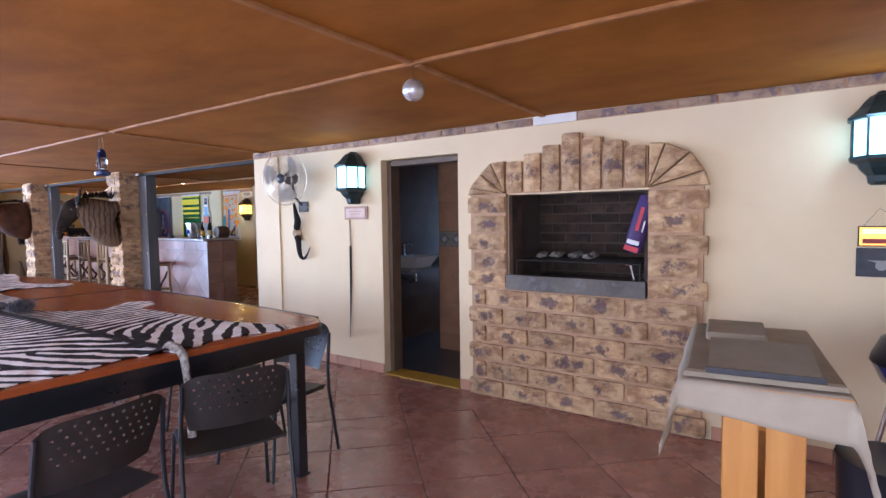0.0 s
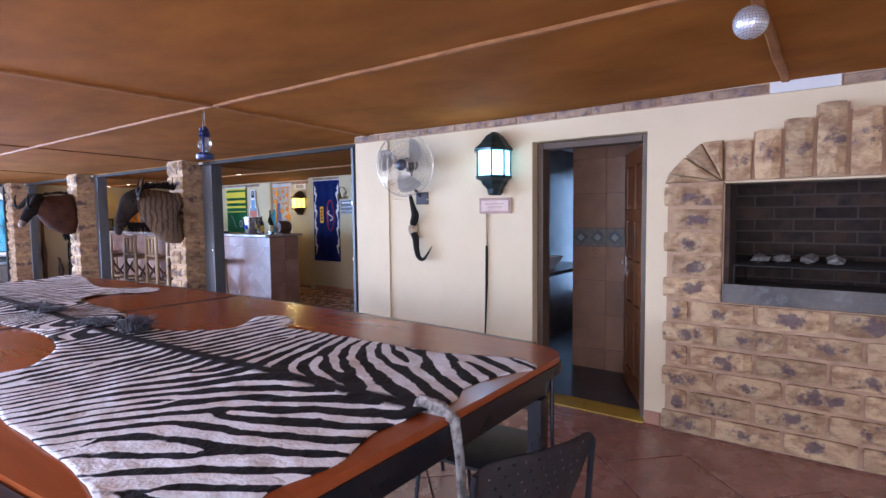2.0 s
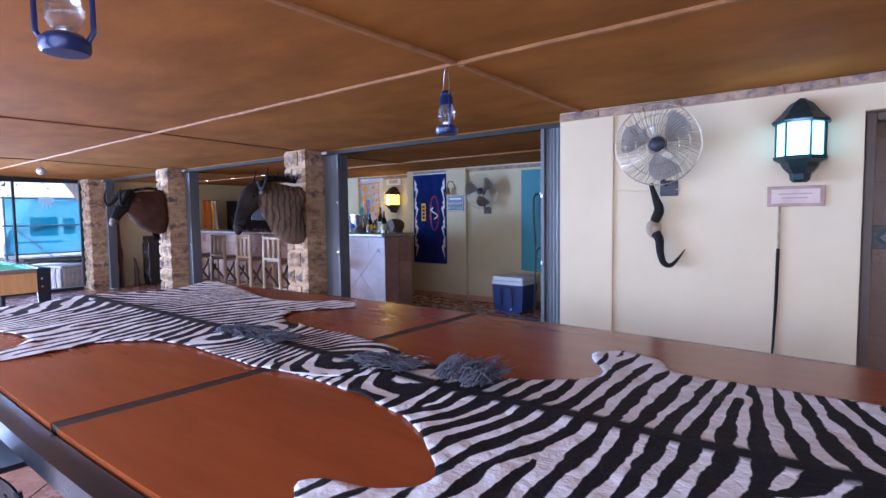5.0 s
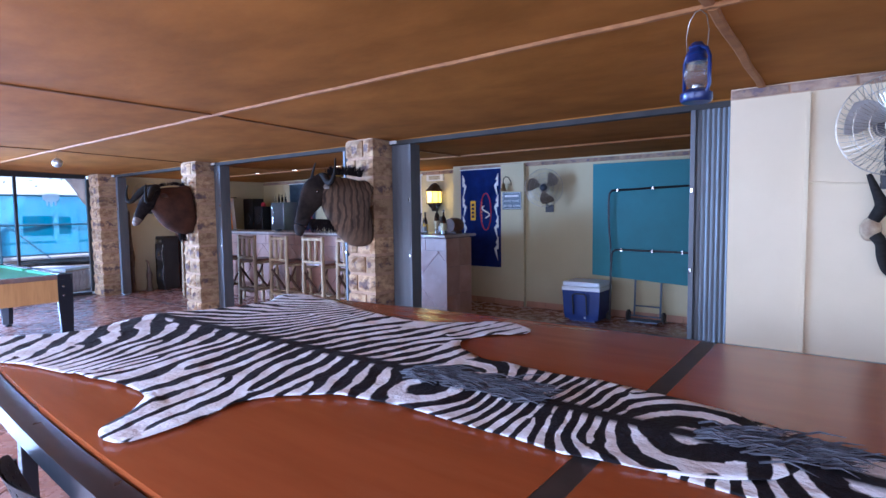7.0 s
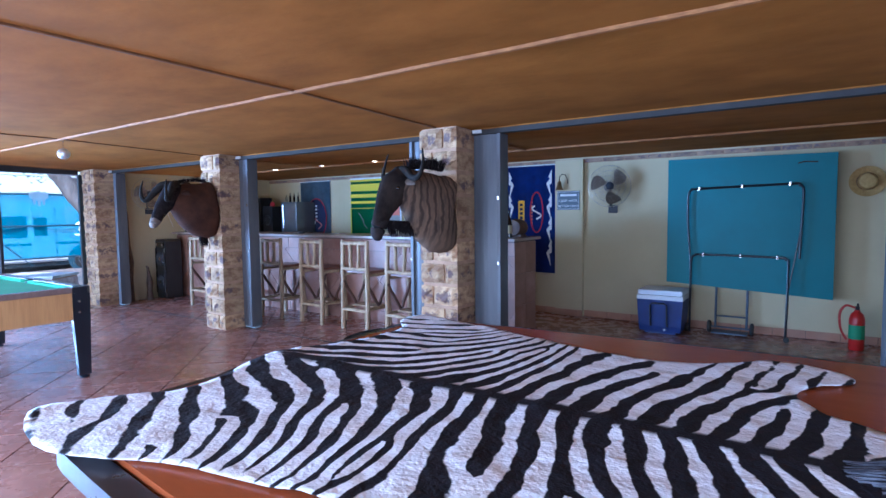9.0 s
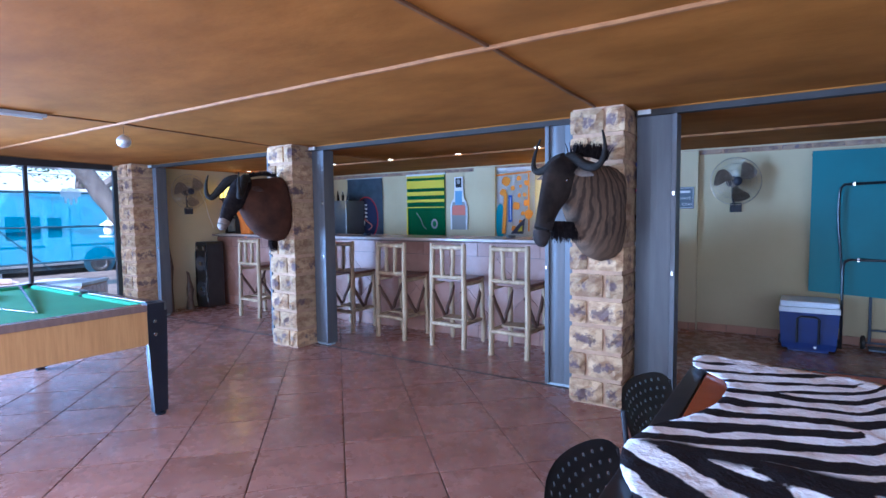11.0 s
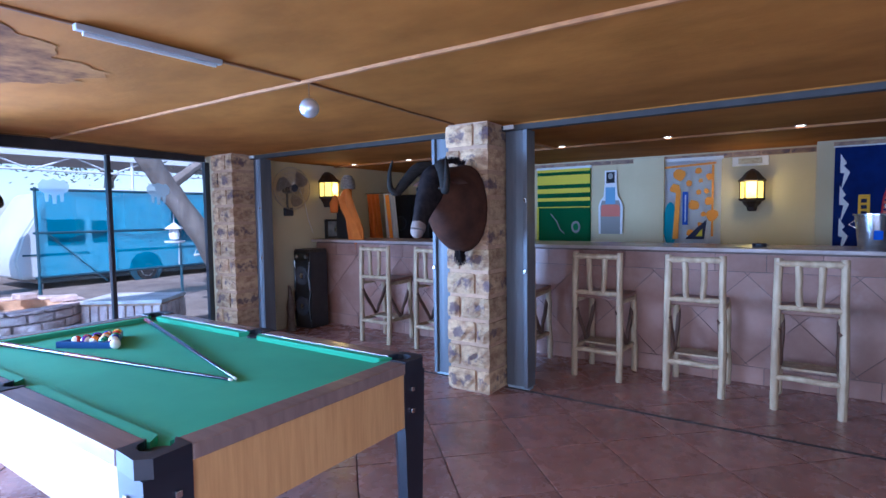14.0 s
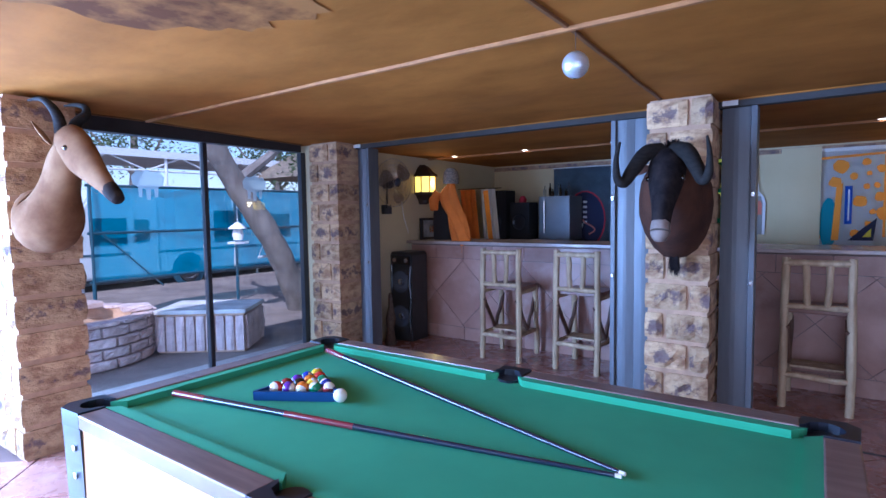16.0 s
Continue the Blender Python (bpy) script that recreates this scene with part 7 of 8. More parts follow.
# sign and bell on the pilaster
_t = thing("wall_sign", "grey metal wall sign with white capital writing", "sign")
part("plate", box(-9.235, -8.90, 7.118, 7.1285, 1.53, 1.80, bevel=0.003), mat("slate_sign_plate", (0.12, 0.15, 0.18), 0.5), _t)
for _x0, _x1, _z0, _z1 in ((-9.225, -8.91, 1.784, 1.79), (-9.225, -8.91, 1.54, 1.546), (-9.225, -9.22, 1.546, 1.784), (-8.915, -8.91, 1.546, 1.784)):
    part("border", box(_x0, _x1, 7.116, 7.1175, _z0, _z1), C["white"], _t)
for _s, _z, _h in (("I JUST HAVE", 1.645, 0.062), ("BETTER IDEAS", 1.57, 0.058)):
    _cu = bpy.data.curves.new("writing", "FONT")
    _cu.body, _cu.size, _cu.align_x, _cu.extrude = _s, _h * 0.80, "CENTER", 0.0008
    _tmp = new("writing", _cu)
    _me = bpy.data.meshes.new_from_object(_tmp.evaluated_get(bpy.context.evaluated_depsgraph_get()))
    bpy.data.objects.remove(_tmp)
    _me.materials.append(C["white"])
    _o = new("writing", _me)
    _o.parent = _t
    _o.matrix_local = pose(-9.067, 7.116, _z, 90)
part("writing", box(-9.19, -8.945, 7.116, 7.1175, 1.725, 1.755), C["white"], _t, "bar of writing")
_t = thing("brass_bell", "small brass bell on a curled wall bracket", "bell")
part("bell", lathe([(0.06, 1.815), (0.045, 1.84), (0.03, 1.88), (0.028, 1.92), (0.012, 1.94), (0.0, 1.945)], 16, (-9.17, 7.04, 0)), mat("aged_brass", (0.35, 0.25, 0.12), 0.4, 0.8, color2=(0.2, 0.14, 0.07), scale=20), _t, smooth=True)
part("bracket", tube([(-9.17, 7.04, 1.94), (-9.17, 7.04, 2.0), (-9.14, 7.05, 2.04), (-9.10, 7.08, 2.03), (-9.08, 7.12, 1.96), (-9.08, 7.125, 1.9)], 0.006, 6), M_iron, _t, smooth=True)

# ---- store corner: folded tennis table, cool box, hand truck ----
M_ttteal = mat("teal_table_board", (0.015, 0.17, 0.19), 0.55, color2=(0.012, 0.145, 0.165), scale=3, color3=(0.02, 0.22, 0.24), scale3=1.5, amount3=0.4)
_t = thing("tennis_table", "teal table-tennis board stood up with folded black tube legs", "table tennis table")
part("board", prism([(-7.70, 0.60), (-5.97, 0.50), (-5.97, 2.12), (-7.70, 2.14)], 6.99, 7.012, "y"), M_ttteal, _t, "teal board")
part("edge", box(-7.705, -5.965, 7.013, 7.035, 2.09, 2.11), M_blacksteel, _t)
part("leg_frame", tube(dense([(-7.42, 6.93, 0.98), (-7.45, 6.93, 1.35), (-7.45, 6.93, 1.68), (-7.41, 6.93, 1.755), (-7.33, 6.93, 1.765), (-6.4, 6.93, 1.79), (-6.31, 6.93, 1.775), (-6.27, 6.93, 1.70), (-6.28, 6.93, 1.3), (-6.29, 6.93, 0.95)], 3), 0.0135, 8), M_blacksteel, _t, smooth=True)
part("leg_frame", tube(dense([(-7.40, 6.86, 0.012), (-7.40, 6.88, 0.5), (-7.40, 6.91, 0.88), (-7.36, 6.92, 0.955), (-7.27, 6.92, 0.965), (-6.50, 6.92, 0.955), (-6.42, 6.92, 0.93), (-6.39, 6.91, 0.85), (-6.40, 6.86, 0.012)], 3), 0.0135, 8), M_blacksteel, _t, smooth=True)
part("stay", tube([(-7.44, 6.93, 1.3), (-7.40, 6.90, 0.6)], 0.008, 6), M_blacksteel, _t)
part("stay", tube([(-6.28, 6.93, 1.3), (-6.39, 6.90, 0.55)], 0.008, 6), M_blacksteel, _t)
for _x, _z in ((-7.33, 1.765), (-6.87, 1.777), (-6.4, 1.788), (-7.27, 0.965), (-6.87, 0.96), (-6.5, 0.955)):
    part("clamp", box(_x - 0.012, _x + 0.012, 6.91, 6.988, _z - 0.022, _z + 0.022, bevel=0.003), M_chrome, _t, "small steel clamp")
part("catch", tube([(-6.33, 6.982, 2.02), (-6.27, 6.978, 2.035), (-6.15, 6.98, 2.025)], 0.006, 5), M_chrome, _t)
part("end_wheel", lathe([(0.03, -0.012), (0.03, 0.012)], 14, (-6.39, 6.84, 0.03), axis="y"), M_blackplastic, _t)
M_coolblue = mat("navy_cool_box_plastic", (0.01, 0.03, 0.16), 0.4, color2=(0.008, 0.022, 0.12), scale=5)
_t = thing("cool_box", "navy wheeled cool box with a white lid and handle", "cool box", m=pose(-0.07, 0.15, 0))
part("body", loft([[V((-7.62 + sx * w, 6.62 + sy * d, z)) for sx, sy in ((-1, -1), (1, -1), (1, 1), (-1, 1))] for w, d, z in ((0.235, 0.19, 0.03), (0.245, 0.2, 0.1), (0.265, 0.215, 0.42))]), M_coolblue, _t)
part("rim", box(-7.89, -7.35, 6.395, 6.845, 0.42, 0.475, bevel=0.01), C["white"], _t, "white rim")
part("lid", box(-7.88, -7.36, 6.405, 6.835, 0.477, 0.54, bevel=0.02), mat("white_lid_plastic", (0.75, 0.78, 0.82), 0.4), _t, "white lid")
part("pull_handle", tube([(-7.72, 6.40, 0.10), (-7.72, 6.37, 0.36), (-7.69, 6.365, 0.385), (-7.56, 6.365, 0.385), (-7.53, 6.37, 0.36), (-7.53, 6.40, 0.10)], 0.011, 8), M_blackplastic, _t, "black pull handle", smooth=True)
part("tap", lathe([(0.014, 0), (0.014, 0.02)], 10, (-7.56, 6.42, 0.06), axis="y"), C["white"], _t)
for _x in (-7.875, -7.365):
    part("wheel", lathe([(0.05, -0.02), (0.055, 0.0), (0.05, 0.02)], 16, (0, 0, 0)), M_blackplastic, _t, "black wheel", m=pose(_x, 6.75, 0.055, 0, 90, 0))
part("foot", box(-7.80, -7.44, 6.45, 6.52, 0, 0.03), M_coolblue, _t)
M_trolley = mat("grey_blue_steel", (0.13, 0.17, 0.23), 0.5, 0.4, color2=(0.1, 0.13, 0.18), scale=8)
_t = thing("hand_truck", "grey-blue steel hand truck against the wall", "hand truck")
for _x in (-7.14, -6.80):
    part("upright", tube([(_x, 7.08, 0.05), (_x, 7.12, 0.56)], 0.014, 8), M_trolley, _t)
    part("wheel", lathe([(0.06, -0.02), (0.075, -0.01), (0.075, 0.01), (0.06, 0.02)], 16), M_blackplastic, _t, "black wheel", m=pose(_x + (-0.06 if _x < -7 else 0.06), 7.02, 0.075, 0, 90, 0))
part("toe_plate", box(-7.16, -6.78, 6.86, 7.06, 0.02, 0.035), M_trolley, _t)
part("axle", tube([(-7.2, 7.02, 0.075), (-6.74, 7.02, 0.075)], 0.01, 8), M_trolley, _t)
part("cross_bar", tube([(-7.14, 7.085, 0.2), (-6.80, 7.085, 0.2)], 0.01, 8), M_trolley, _t)
M_straw = mat("plaited_straw", (0.50, 0.34, 0.12), 0.85, color2=(0.38, 0.24, 0.08), scale=30, bump=0.003, bscale=90)
_t = thing("straw_hat", "round straw hat hung on the store wall", "hat")
part("brim", lathe([(0.0, 0.004), (0.10, 0.006), (0.155, 0.02), (0.165, 0.028), (0.158, 0.012), (0.0, -0.004)], 30, (-5.70, 7.19, 1.80), axis="y"), M_straw, _t, smooth=True)
part("crown", lathe([(0.095, 0.008), (0.09, 0.05), (0.075, 0.085), (0.045, 0.095), (0.0, 0.09)], 24, (-5.70, 7.19, 1.80), axis="y"), M_straw, _t, "round crown", smooth=True)
part("hat_band", lathe([(0.0965, 0.012), (0.095, 0.03)], 24, (-5.70, 7.19, 1.80), axis="y"), M_poledark, _t, "dark band")
M_redsteel = mat("red_painted_steel", (0.50, 0.02, 0.015), 0.3, color2=(0.42, 0.015, 0.012), scale=8)
_t = thing("fire_extinguisher", "red fire extinguisher with a green label standing on the store floor", "fire extinguisher", m=pose(-5.76, 6.88, 0))
part("cylinder", lathe([(0.0, 0.0), (0.062, 0.0), (0.07, 0.02), (0.07, 0.33), (0.055, 0.385), (0.028, 0.41), (0.024, 0.43), (0.0, 0.43)], 22), M_redsteel, _t, smooth=True)
part("label", lathe([(0.0708, 0.12), (0.0708, 0.27)], 22), mat("green_label", (0.05, 0.30, 0.13), 0.6), _t, "green paper label")
part("valve", box(-0.018, 0.018, -0.03, 0.03, 0.43, 0.465, bevel=0.004), M_iron, _t)
part("lever", tube([(0, 0.02, 0.468), (0, -0.05, 0.50), (0, -0.11, 0.49)], 0.008, 6), M_iron, _t)
part("hose", tube(dense([(-0.02, 0, 0.45), (-0.10, -0.01, 0.47), (-0.15, -0.01, 0.38), (-0.14, 0, 0.22), (-0.085, 0, 0.10)], 5), 0.012, 8), mat("red_rubber", (0.45, 0.03, 0.02), 0.5), _t, smooth=True)

# ---- things on the bar ----
BT = BZ + 0.002
M_steel = mat("brushed_steel", (0.6, 0.6, 0.6), 0.25, 0.95, color2=(0.45, 0.45, 0.45), scale=10, stretch=(1, 1, 6))
M_wine = mat("dark_bottle_glass", (0.008, 0.008, 0.006), 0.06, coat=1.0)
M_winelabel = mat("cream_bottle_label", (0.6, 0.5, 0.28), 0.7)
_t = thing("ice_bucket", "polished steel ice bucket on the bar", "ice bucket")
part("bucket", lathe([(0.0, 0), (0.115, 0.0), (0.12, 0.01), (0.15, 0.27), (0.16, 0.275), (0.16, 0.287), (0.145, 0.288), (0.115, 0.03), (0, 0.02)], 26, (-9.84, 5.60, BT)), M_steel, _t, smooth=True)
part("emblem", box(-9.87, -9.81, 5.449, 5.466, BT + 0.08, BT + 0.15), C["blue"], _t, "blue emblem")
for _s in (-1, 1):
    part("ring_handle", tube([(-9.84 + _s * 0.15, 5.58, BT + 0.23), (-9.84 + _s * 0.185, 5.58, BT + 0.20), (-9.84 + _s * 0.14, 5.58, BT + 0.17)], 0.004, 6), M_steel, _t)


def bottle(x, y, h, r, material, label, labelcol=None, name="bottle"):
    t = thing(name, label, "bottle", group="bottles on the bar")
    part("glass", lathe([(0.0, 0), (r, 0.0), (r, h * 0.55), (r * 0.75, h * 0.66), (r * 0.32, h * 0.76), (r * 0.32, h * 0.93)], 16, (x, y, BT)), material, t, smooth=True)
    part("cap", lathe([(r * 0.36, h * 0.93), (r * 0.36, h), (0, h)], 12, (x, y, BT)), M_iron, t)
    if labelcol:
        part("label", lathe([(r + 0.0008, h * 0.15), (r + 0.0008, h * 0.45)], 16, (x, y, BT)), labelcol, t, "paper label")
    return t


bottle(-9.20, 5.52, 0.33, 0.042, M_wine, "dark wine bottle with a cream label", M_winelabel)
bottle(-9.31, 5.60, 0.24, 0.034, M_lampglass, "small clear bottle with a pale label", C["white"])
bottle(-9.42, 5.66, 0.40, 0.040, M_wine, "tall dark bottle on the bar", M_winelabel)
bottle(-9.52, 5.50, 0.22, 0.032, M_lampglass, "small clear bottle with a grey label", C["grey"])
bottle(-9.60, 5.62, 0.30, 0.036, M_wine, "dark bottle beside the ice bucket", C["amber"])
_t = thing("drinks_cask", "dark round-topped drinks cask on the bar", "cask")
part("cask", lathe([(0.0, -0.11), (0.09, -0.11), (0.105, -0.05), (0.105, 0.05), (0.09, 0.11), (0.0, 0.11)], 22, (-9.20, 5.76, BT + 0.115), axis="y"), M_poledark, _t, smooth=True)
part("cradle", box(-9.28, -9.12, 5.68, 5.84, BT, BT + 0.03), M_poledark, _t)
for _x, _y2 in ((-12.95, 5.6), (-10.66, 5.58)):
    _t = thing("ashtray", "small black round ashtray on the bar", "ashtray", group="ashtrays on the bar")
    part("dish", lathe([(0.0, 0.004), (0.045, 0.004), (0.05, 0.03), (0.058, 0.03), (0.055, 0.0), (0.0, 0.0)], 18, (_x, _y2, BT)), M_poolblack, _t, smooth=True)
# west end of the bar
_t = thing("picture_frame", "framed dark picture leaning on the bar's end", "picture")
part("frame", box(-16.16, -16.12, 5.50, 5.93, BT, BT + 0.28, bevel=0.004), M_iron, _t)
part("print", box(-16.119, -16.116, 5.53, 5.90, BT + 0.03, BT + 0.25), mat("dim_photo", (0.12, 0.14, 0.15), 0.3, color2=(0.3, 0.3, 0.28), scale=7), _t)
part("disc", lathe([(0.0, 0.0), (0.05, 0.001), (0.02, 0.003)], 16), M_steel, _t, m=pose(-16.112, 5.70, BT + 0.13, 0, 90, 0))
M_blackcloth = mat("black_cloth", (0.015, 0.015, 0.018), 0.85)
M_orange = mat("orange_work_cloth", (0.72, 0.20, 0.015), 0.85, color2=(0.6, 0.15, 0.01), scale=5, bump=0.006, bscale=18)
_t = thing("black_coat", "black coat hanging over a stand on the bar", "coat")
part("coat", loft([[V((-15.88 + w * math.cos(a), 5.62 + 0.07 * math.sin(a), z)) for a in [2 * math.pi * k / 14 for k in range(14)]] for w, z in ((0.13, BT), (0.14, BT + 0.2), (0.12, BT + 0.45), (0.08, BT + 0.56), (0.03, BT + 0.6))]), M_blackcloth, _t, smooth=True)
_t = thing("orange_jacket", "orange overall jacket hanging from a stand over the bar", "jacket")
_bm = bmesh.new()
loft([[V((-15.62 + dx + w * math.cos(a) * (0.85 + 0.2 * math.sin(3 * a + z * 9)), 5.43 + 0.05 * math.sin(a) * (1 + 0.5 * math.cos(5 * a + z * 6)), z)) for a in [2 * math.pi * k / 32 for k in range(32)]] for dx, w, z in
      ((0.19, 0.03, 1.02), (0.19, 0.09, 1.08), (0.17, 0.15, 1.2), (0.13, 0.16, 1.35), (0.07, 0.145, 1.5), (0.0, 0.15, 1.64), (-0.03, 0.15, 1.76), (0.0, 0.10, 1.85), (0.02, 0.05, 1.9))], _bm)
part("jacket", _bm, M_orange, _t, smooth=True)
part("sleeve", tube([(-15.80, 5.43, 1.80), (-15.86, 5.41, 1.70), (-15.84, 5.39, 1.58)], [0.06, 0.065, 0.05], 12, flat=0.7), M_orange, _t, smooth=True)
_t = thing("crochet_cap", "pale crocheted cap on top of the jacket stand", "cap")
part("cap", lathe([(0.10, 1.90), (0.105, 1.96), (0.09, 2.04), (0.05, 2.09), (0.0, 2.1)], 16, (-15.62, 5.45, 0)), mat("crochet_yarn", (0.4, 0.34, 0.26), 0.9, color2=(0.12, 0.1, 0.08), scale=60, bump=0.01, bscale=90), _t, smooth=True)
part("stand", tube([(-15.62, 5.45, BT), (-15.62, 5.45, 1.92)], 0.012, 8), M_iron, _t)
for _k, (_x0, _x1, _y2, _z1, _mt, _lab) in enumerate(((-15.98, -15.72, 6.30, 1.86, M_orange, "orange cloth hanging behind the bar"), (-15.66, -15.42, 6.32, 1.86, C["white"], "white and orange striped cloth behind the bar"))):
    _t = thing("hanging_cloth", _lab, "cloth")
    cloth_panel(_t, _x0, _x1, _y2, 1.10, _z1, _mt, wave=0.012, tilt=-0.06)
    part("rod", tube([(_x0 - 0.1, _y2, _z1 + 0.01), (_x1 + 0.02, _y2, _z1 + 0.01)], 0.007, 6), M_iron, _t)
    if _k:
        flat(_t, [(-15.57, 1.12), (-15.50, 1.12), (-15.58, 1.84), (-15.66, 1.84)], 6.28, C["orange"])
_t = thing("back_bar_cabinet", "dark back bar cabinet behind the counter", "cabinet")
part("carcass", box(-16.15, -14.70, 6.75, 7.53, 0, 1.12, bevel=0.006), M_poledark, _t)
part("top", box(-16.17, -14.68, 6.72, 7.54, 1.121, 1.15), M_poolblack, _t)
_t = thing("music_speaker", "black loudspeaker with a round cone behind the bar", "loudspeaker")
part("cabinet", box(-15.98, -15.62, 6.85, 7.15, 1.151, 1.86, bevel=0.008), M_blackcloth, _t)
part("cone", lathe([(0.12, 0.0), (0.11, 0.012), (0.04, -0.02), (0, -0.015)], 22, (-15.80, 6.848, 1.40), axis="y"), M_poolblack, _t, smooth=True)
_t = thing("music_speaker", "black loudspeaker with a red lamp on top behind the bar", "loudspeaker")
part("cabinet", box(-15.55, -15.25, 6.85, 7.15, 1.151, 1.68, bevel=0.008), M_blackcloth, _t)
part("cone", lathe([(0.11, 0.0), (0.1, 0.012), (0.04, -0.02), (0, -0.015)], 22, (-15.40, 6.848, 1.40), axis="y"), M_poolblack, _t, smooth=True)
part("red_lamp", lathe([(0.05, 1.681), (0.055, 1.72), (0.03, 1.77), (0, 1.78)], 14, (-15.42, 7.0, 0)), C["red"], _t, "red lamp", smooth=True)
M_fridge = mat("grey_steel_door", (0.22, 0.25, 0.28), 0.3, 0.6, color2=(0.18, 0.2, 0.23), scale=2)
_t = thing("bar_fridge", "grey steel bar fridge with an upright handle", "fridge")
part("cabinet", box(-15.18, -14.72, 7.02, 7.5, 1.151, 1.76, bevel=0.008), M_fridge, _t)
part("handle", tube([(-15.08, 6.99, 1.25), (-15.08, 6.98, 1.7)], 0.01, 8), M_chrome, _t)
for _k in range(7):
    _t = thing("spirit_bottle", "small spirit bottle standing on the fridge", "bottle", group="bottles on the fridge")
    _x = -15.13 + 0.06 * _k
    _h2 = 0.15 + 0.05 * math.sin(_k * 2.3)
    part("glass", lathe([(0, 0), (0.022, 0), (0.022, _h2 * 0.6), (0.009, _h2 * 0.75), (0.009, _h2), (0, _h2)], 10, (_x, 7.12 + 0.05 * (_k % 2), 1.761)), M_wine if _k % 3 else M_lampglass, _t, smooth=True)
_t = thing("tray_glasses", "steel tray with upright bottles on the fridge", "tray")
part("tray", box(-15.16, -14.74, 7.06, 7.3, 1.7605, 1.7608), M_steel, _t)

# loudspeaker tower and carvings by the window
_t = thing("speaker_tower", "tall glossy black loudspeaker tower with two woofers", "loudspeaker")
M_gloss = mat("gloss_black_plastic", (0.01, 0.011, 0.014), 0.12, coat=0.5)
part("cabinet", loft([[V((-16.03 + sx * w, 5.10 + sy * 0.15, z)) for sx, sy in ((-1, -1), (1, -1), (1, 1), (-1, 1))] for w, z in ((0.155, 0.0), (0.165, 0.04), (0.165, 1.04), (0.14, 1.08))]), M_blackplastic, _t)
for _z in (0.30, 0.72):
    part("woofer", lathe([(0.13, 0.0), (0.135, 0.018), (0.115, 0.02), (0.05, -0.005), (0.045, 0.012), (0, 0.02)], 26, (-16.03, 4.948, _z), axis="y"), mat("grey_woofer", (0.10, 0.115, 0.14), 0.22, coat=0.6), _t, "round woofer", smooth=True)
    part("cone_cap", lathe([(0.035, 0.021), (0.02, 0.03), (0, 0.032)], 16, (-16.03, 4.948, _z), axis="y"), M_steel, _t, smooth=True)
    for _s in (-1, 1):
        part("trim", tube([(-16.03 + _s * 0.15, 4.945, _z - 0.2), (-16.03 + _s * 0.135, 4.935, _z), (-16.03 + _s * 0.15, 4.945, _z + 0.2)], 0.015, 6), M_gloss, _t, smooth=True)
part("tweeter_panel", box(-16.17, -15.89, 4.935, 4.9495, 0.93, 1.03, bevel=0.006), M_gloss, _t)
for _s in (-1, 1):
    part("tweeter", lathe([(0.03, 0), (0.025, 0.008), (0, 0.004)], 14, (-16.03 + _s * 0.09, 4.934, 0.98), axis="y"), M_steel, _t)
M_carving = mat("carved_dark_wood", (0.16, 0.10, 0.06), 0.6, color2=(0.07, 0.04, 0.025), scale=26, bump=0.004, bscale=60)
_t = thing("giraffe_carving", "mottled carved wooden animal figure on the floor", "carving")
part("figure", tube([(-16.02, 4.72, 0.0), (-16.02, 4.72, 0.18), (-16.01, 4.72, 0.32), (-15.99, 4.70, 0.46), (-15.98, 4.68, 0.58), (-15.95, 4.64, 0.62)], [0.07, 0.045, 0.06, 0.03, 0.022, 0.012], 10), M_carving, _t, smooth=True)
_t = thing("carved_pole", "tall carved wooden pole leaning at the wall", "carving")
part("pole", tube([(-16.05, 4.42, 0.0), (-16.07, 4.43, 0.4), (-16.05, 4.42, 0.7), (-16.1, 4.43, 1.0), (-16.14, 4.44, 1.45), (-16.15, 4.44, 1.6)], [0.05, 0.035, 0.06, 0.03, 0.025, 0.02], 10), M_carving, _t, smooth=True)
_t = thing("fan_power_cord", "pale cord hanging on the bar end wall", "cord")
part("cord", tube(dense([(-16.19, 5.05, 1.95), (-16.19, 5.16, 1.75), (-16.19, 5.22, 1.5), (-16.185, 5.3, 1.3)], 4), 0.004, 5), C["white"], _t, smooth=True)

# ---- the yard beyond the window ----
M_dirt = mat("dusty_yard_earth", (0.25, 0.20, 0.165), 0.95, color2=(0.17, 0.13, 0.105), scale=1.4, color3=(0.12, 0.085, 0.065), scale3=0.5, amount3=0.6, bump=0.012, bscale=20)
slab("roof_slab", (-17.0, 3.9, -4.0, 8.6, 2.47, 2.6), M_concrete, "roof over the hall")
_bm = bmesh.new()
bmesh.ops.create_grid(_bm, x_segments=1, y_segments=1, size=400, matrix=Matrix.Translation((-16, 0, -0.06)))
setting("ground", _bm, M_dirt, "dusty brown yard ground")
_bm = box(-17.1, -16.605, -4.0, 8.6, -0.059, 0.0)
setting("pavement", _bm, M_concrete, "step along the window wall")
M_net = bpy.data.materials.new("teal_shade_net")
M_net.use_nodes = True
_N, _L = M_net.node_tree.nodes, M_net.node_tree.links
_pb = _N["Principled BSDF"]
_pb.inputs["Base Color"].default_value, _pb.inputs["Roughness"].default_value = (0.0, 0.24, 0.38, 1), 0.8
_tr, _mx = _N.new("ShaderNodeBsdfTransparent"), _N.new("ShaderNodeMixShader")
_tr.inputs[0].default_value = (0.32, 0.72, 0.92, 1)
_tx = _N.new("ShaderNodeTexNoise")
_tx.inputs["Scale"].default_value = 0.9
_mr2 = _N.new("ShaderNodeMapRange")
_mr2.inputs[3].default_value, _mr2.inputs[4].default_value = 0.46, 0.66
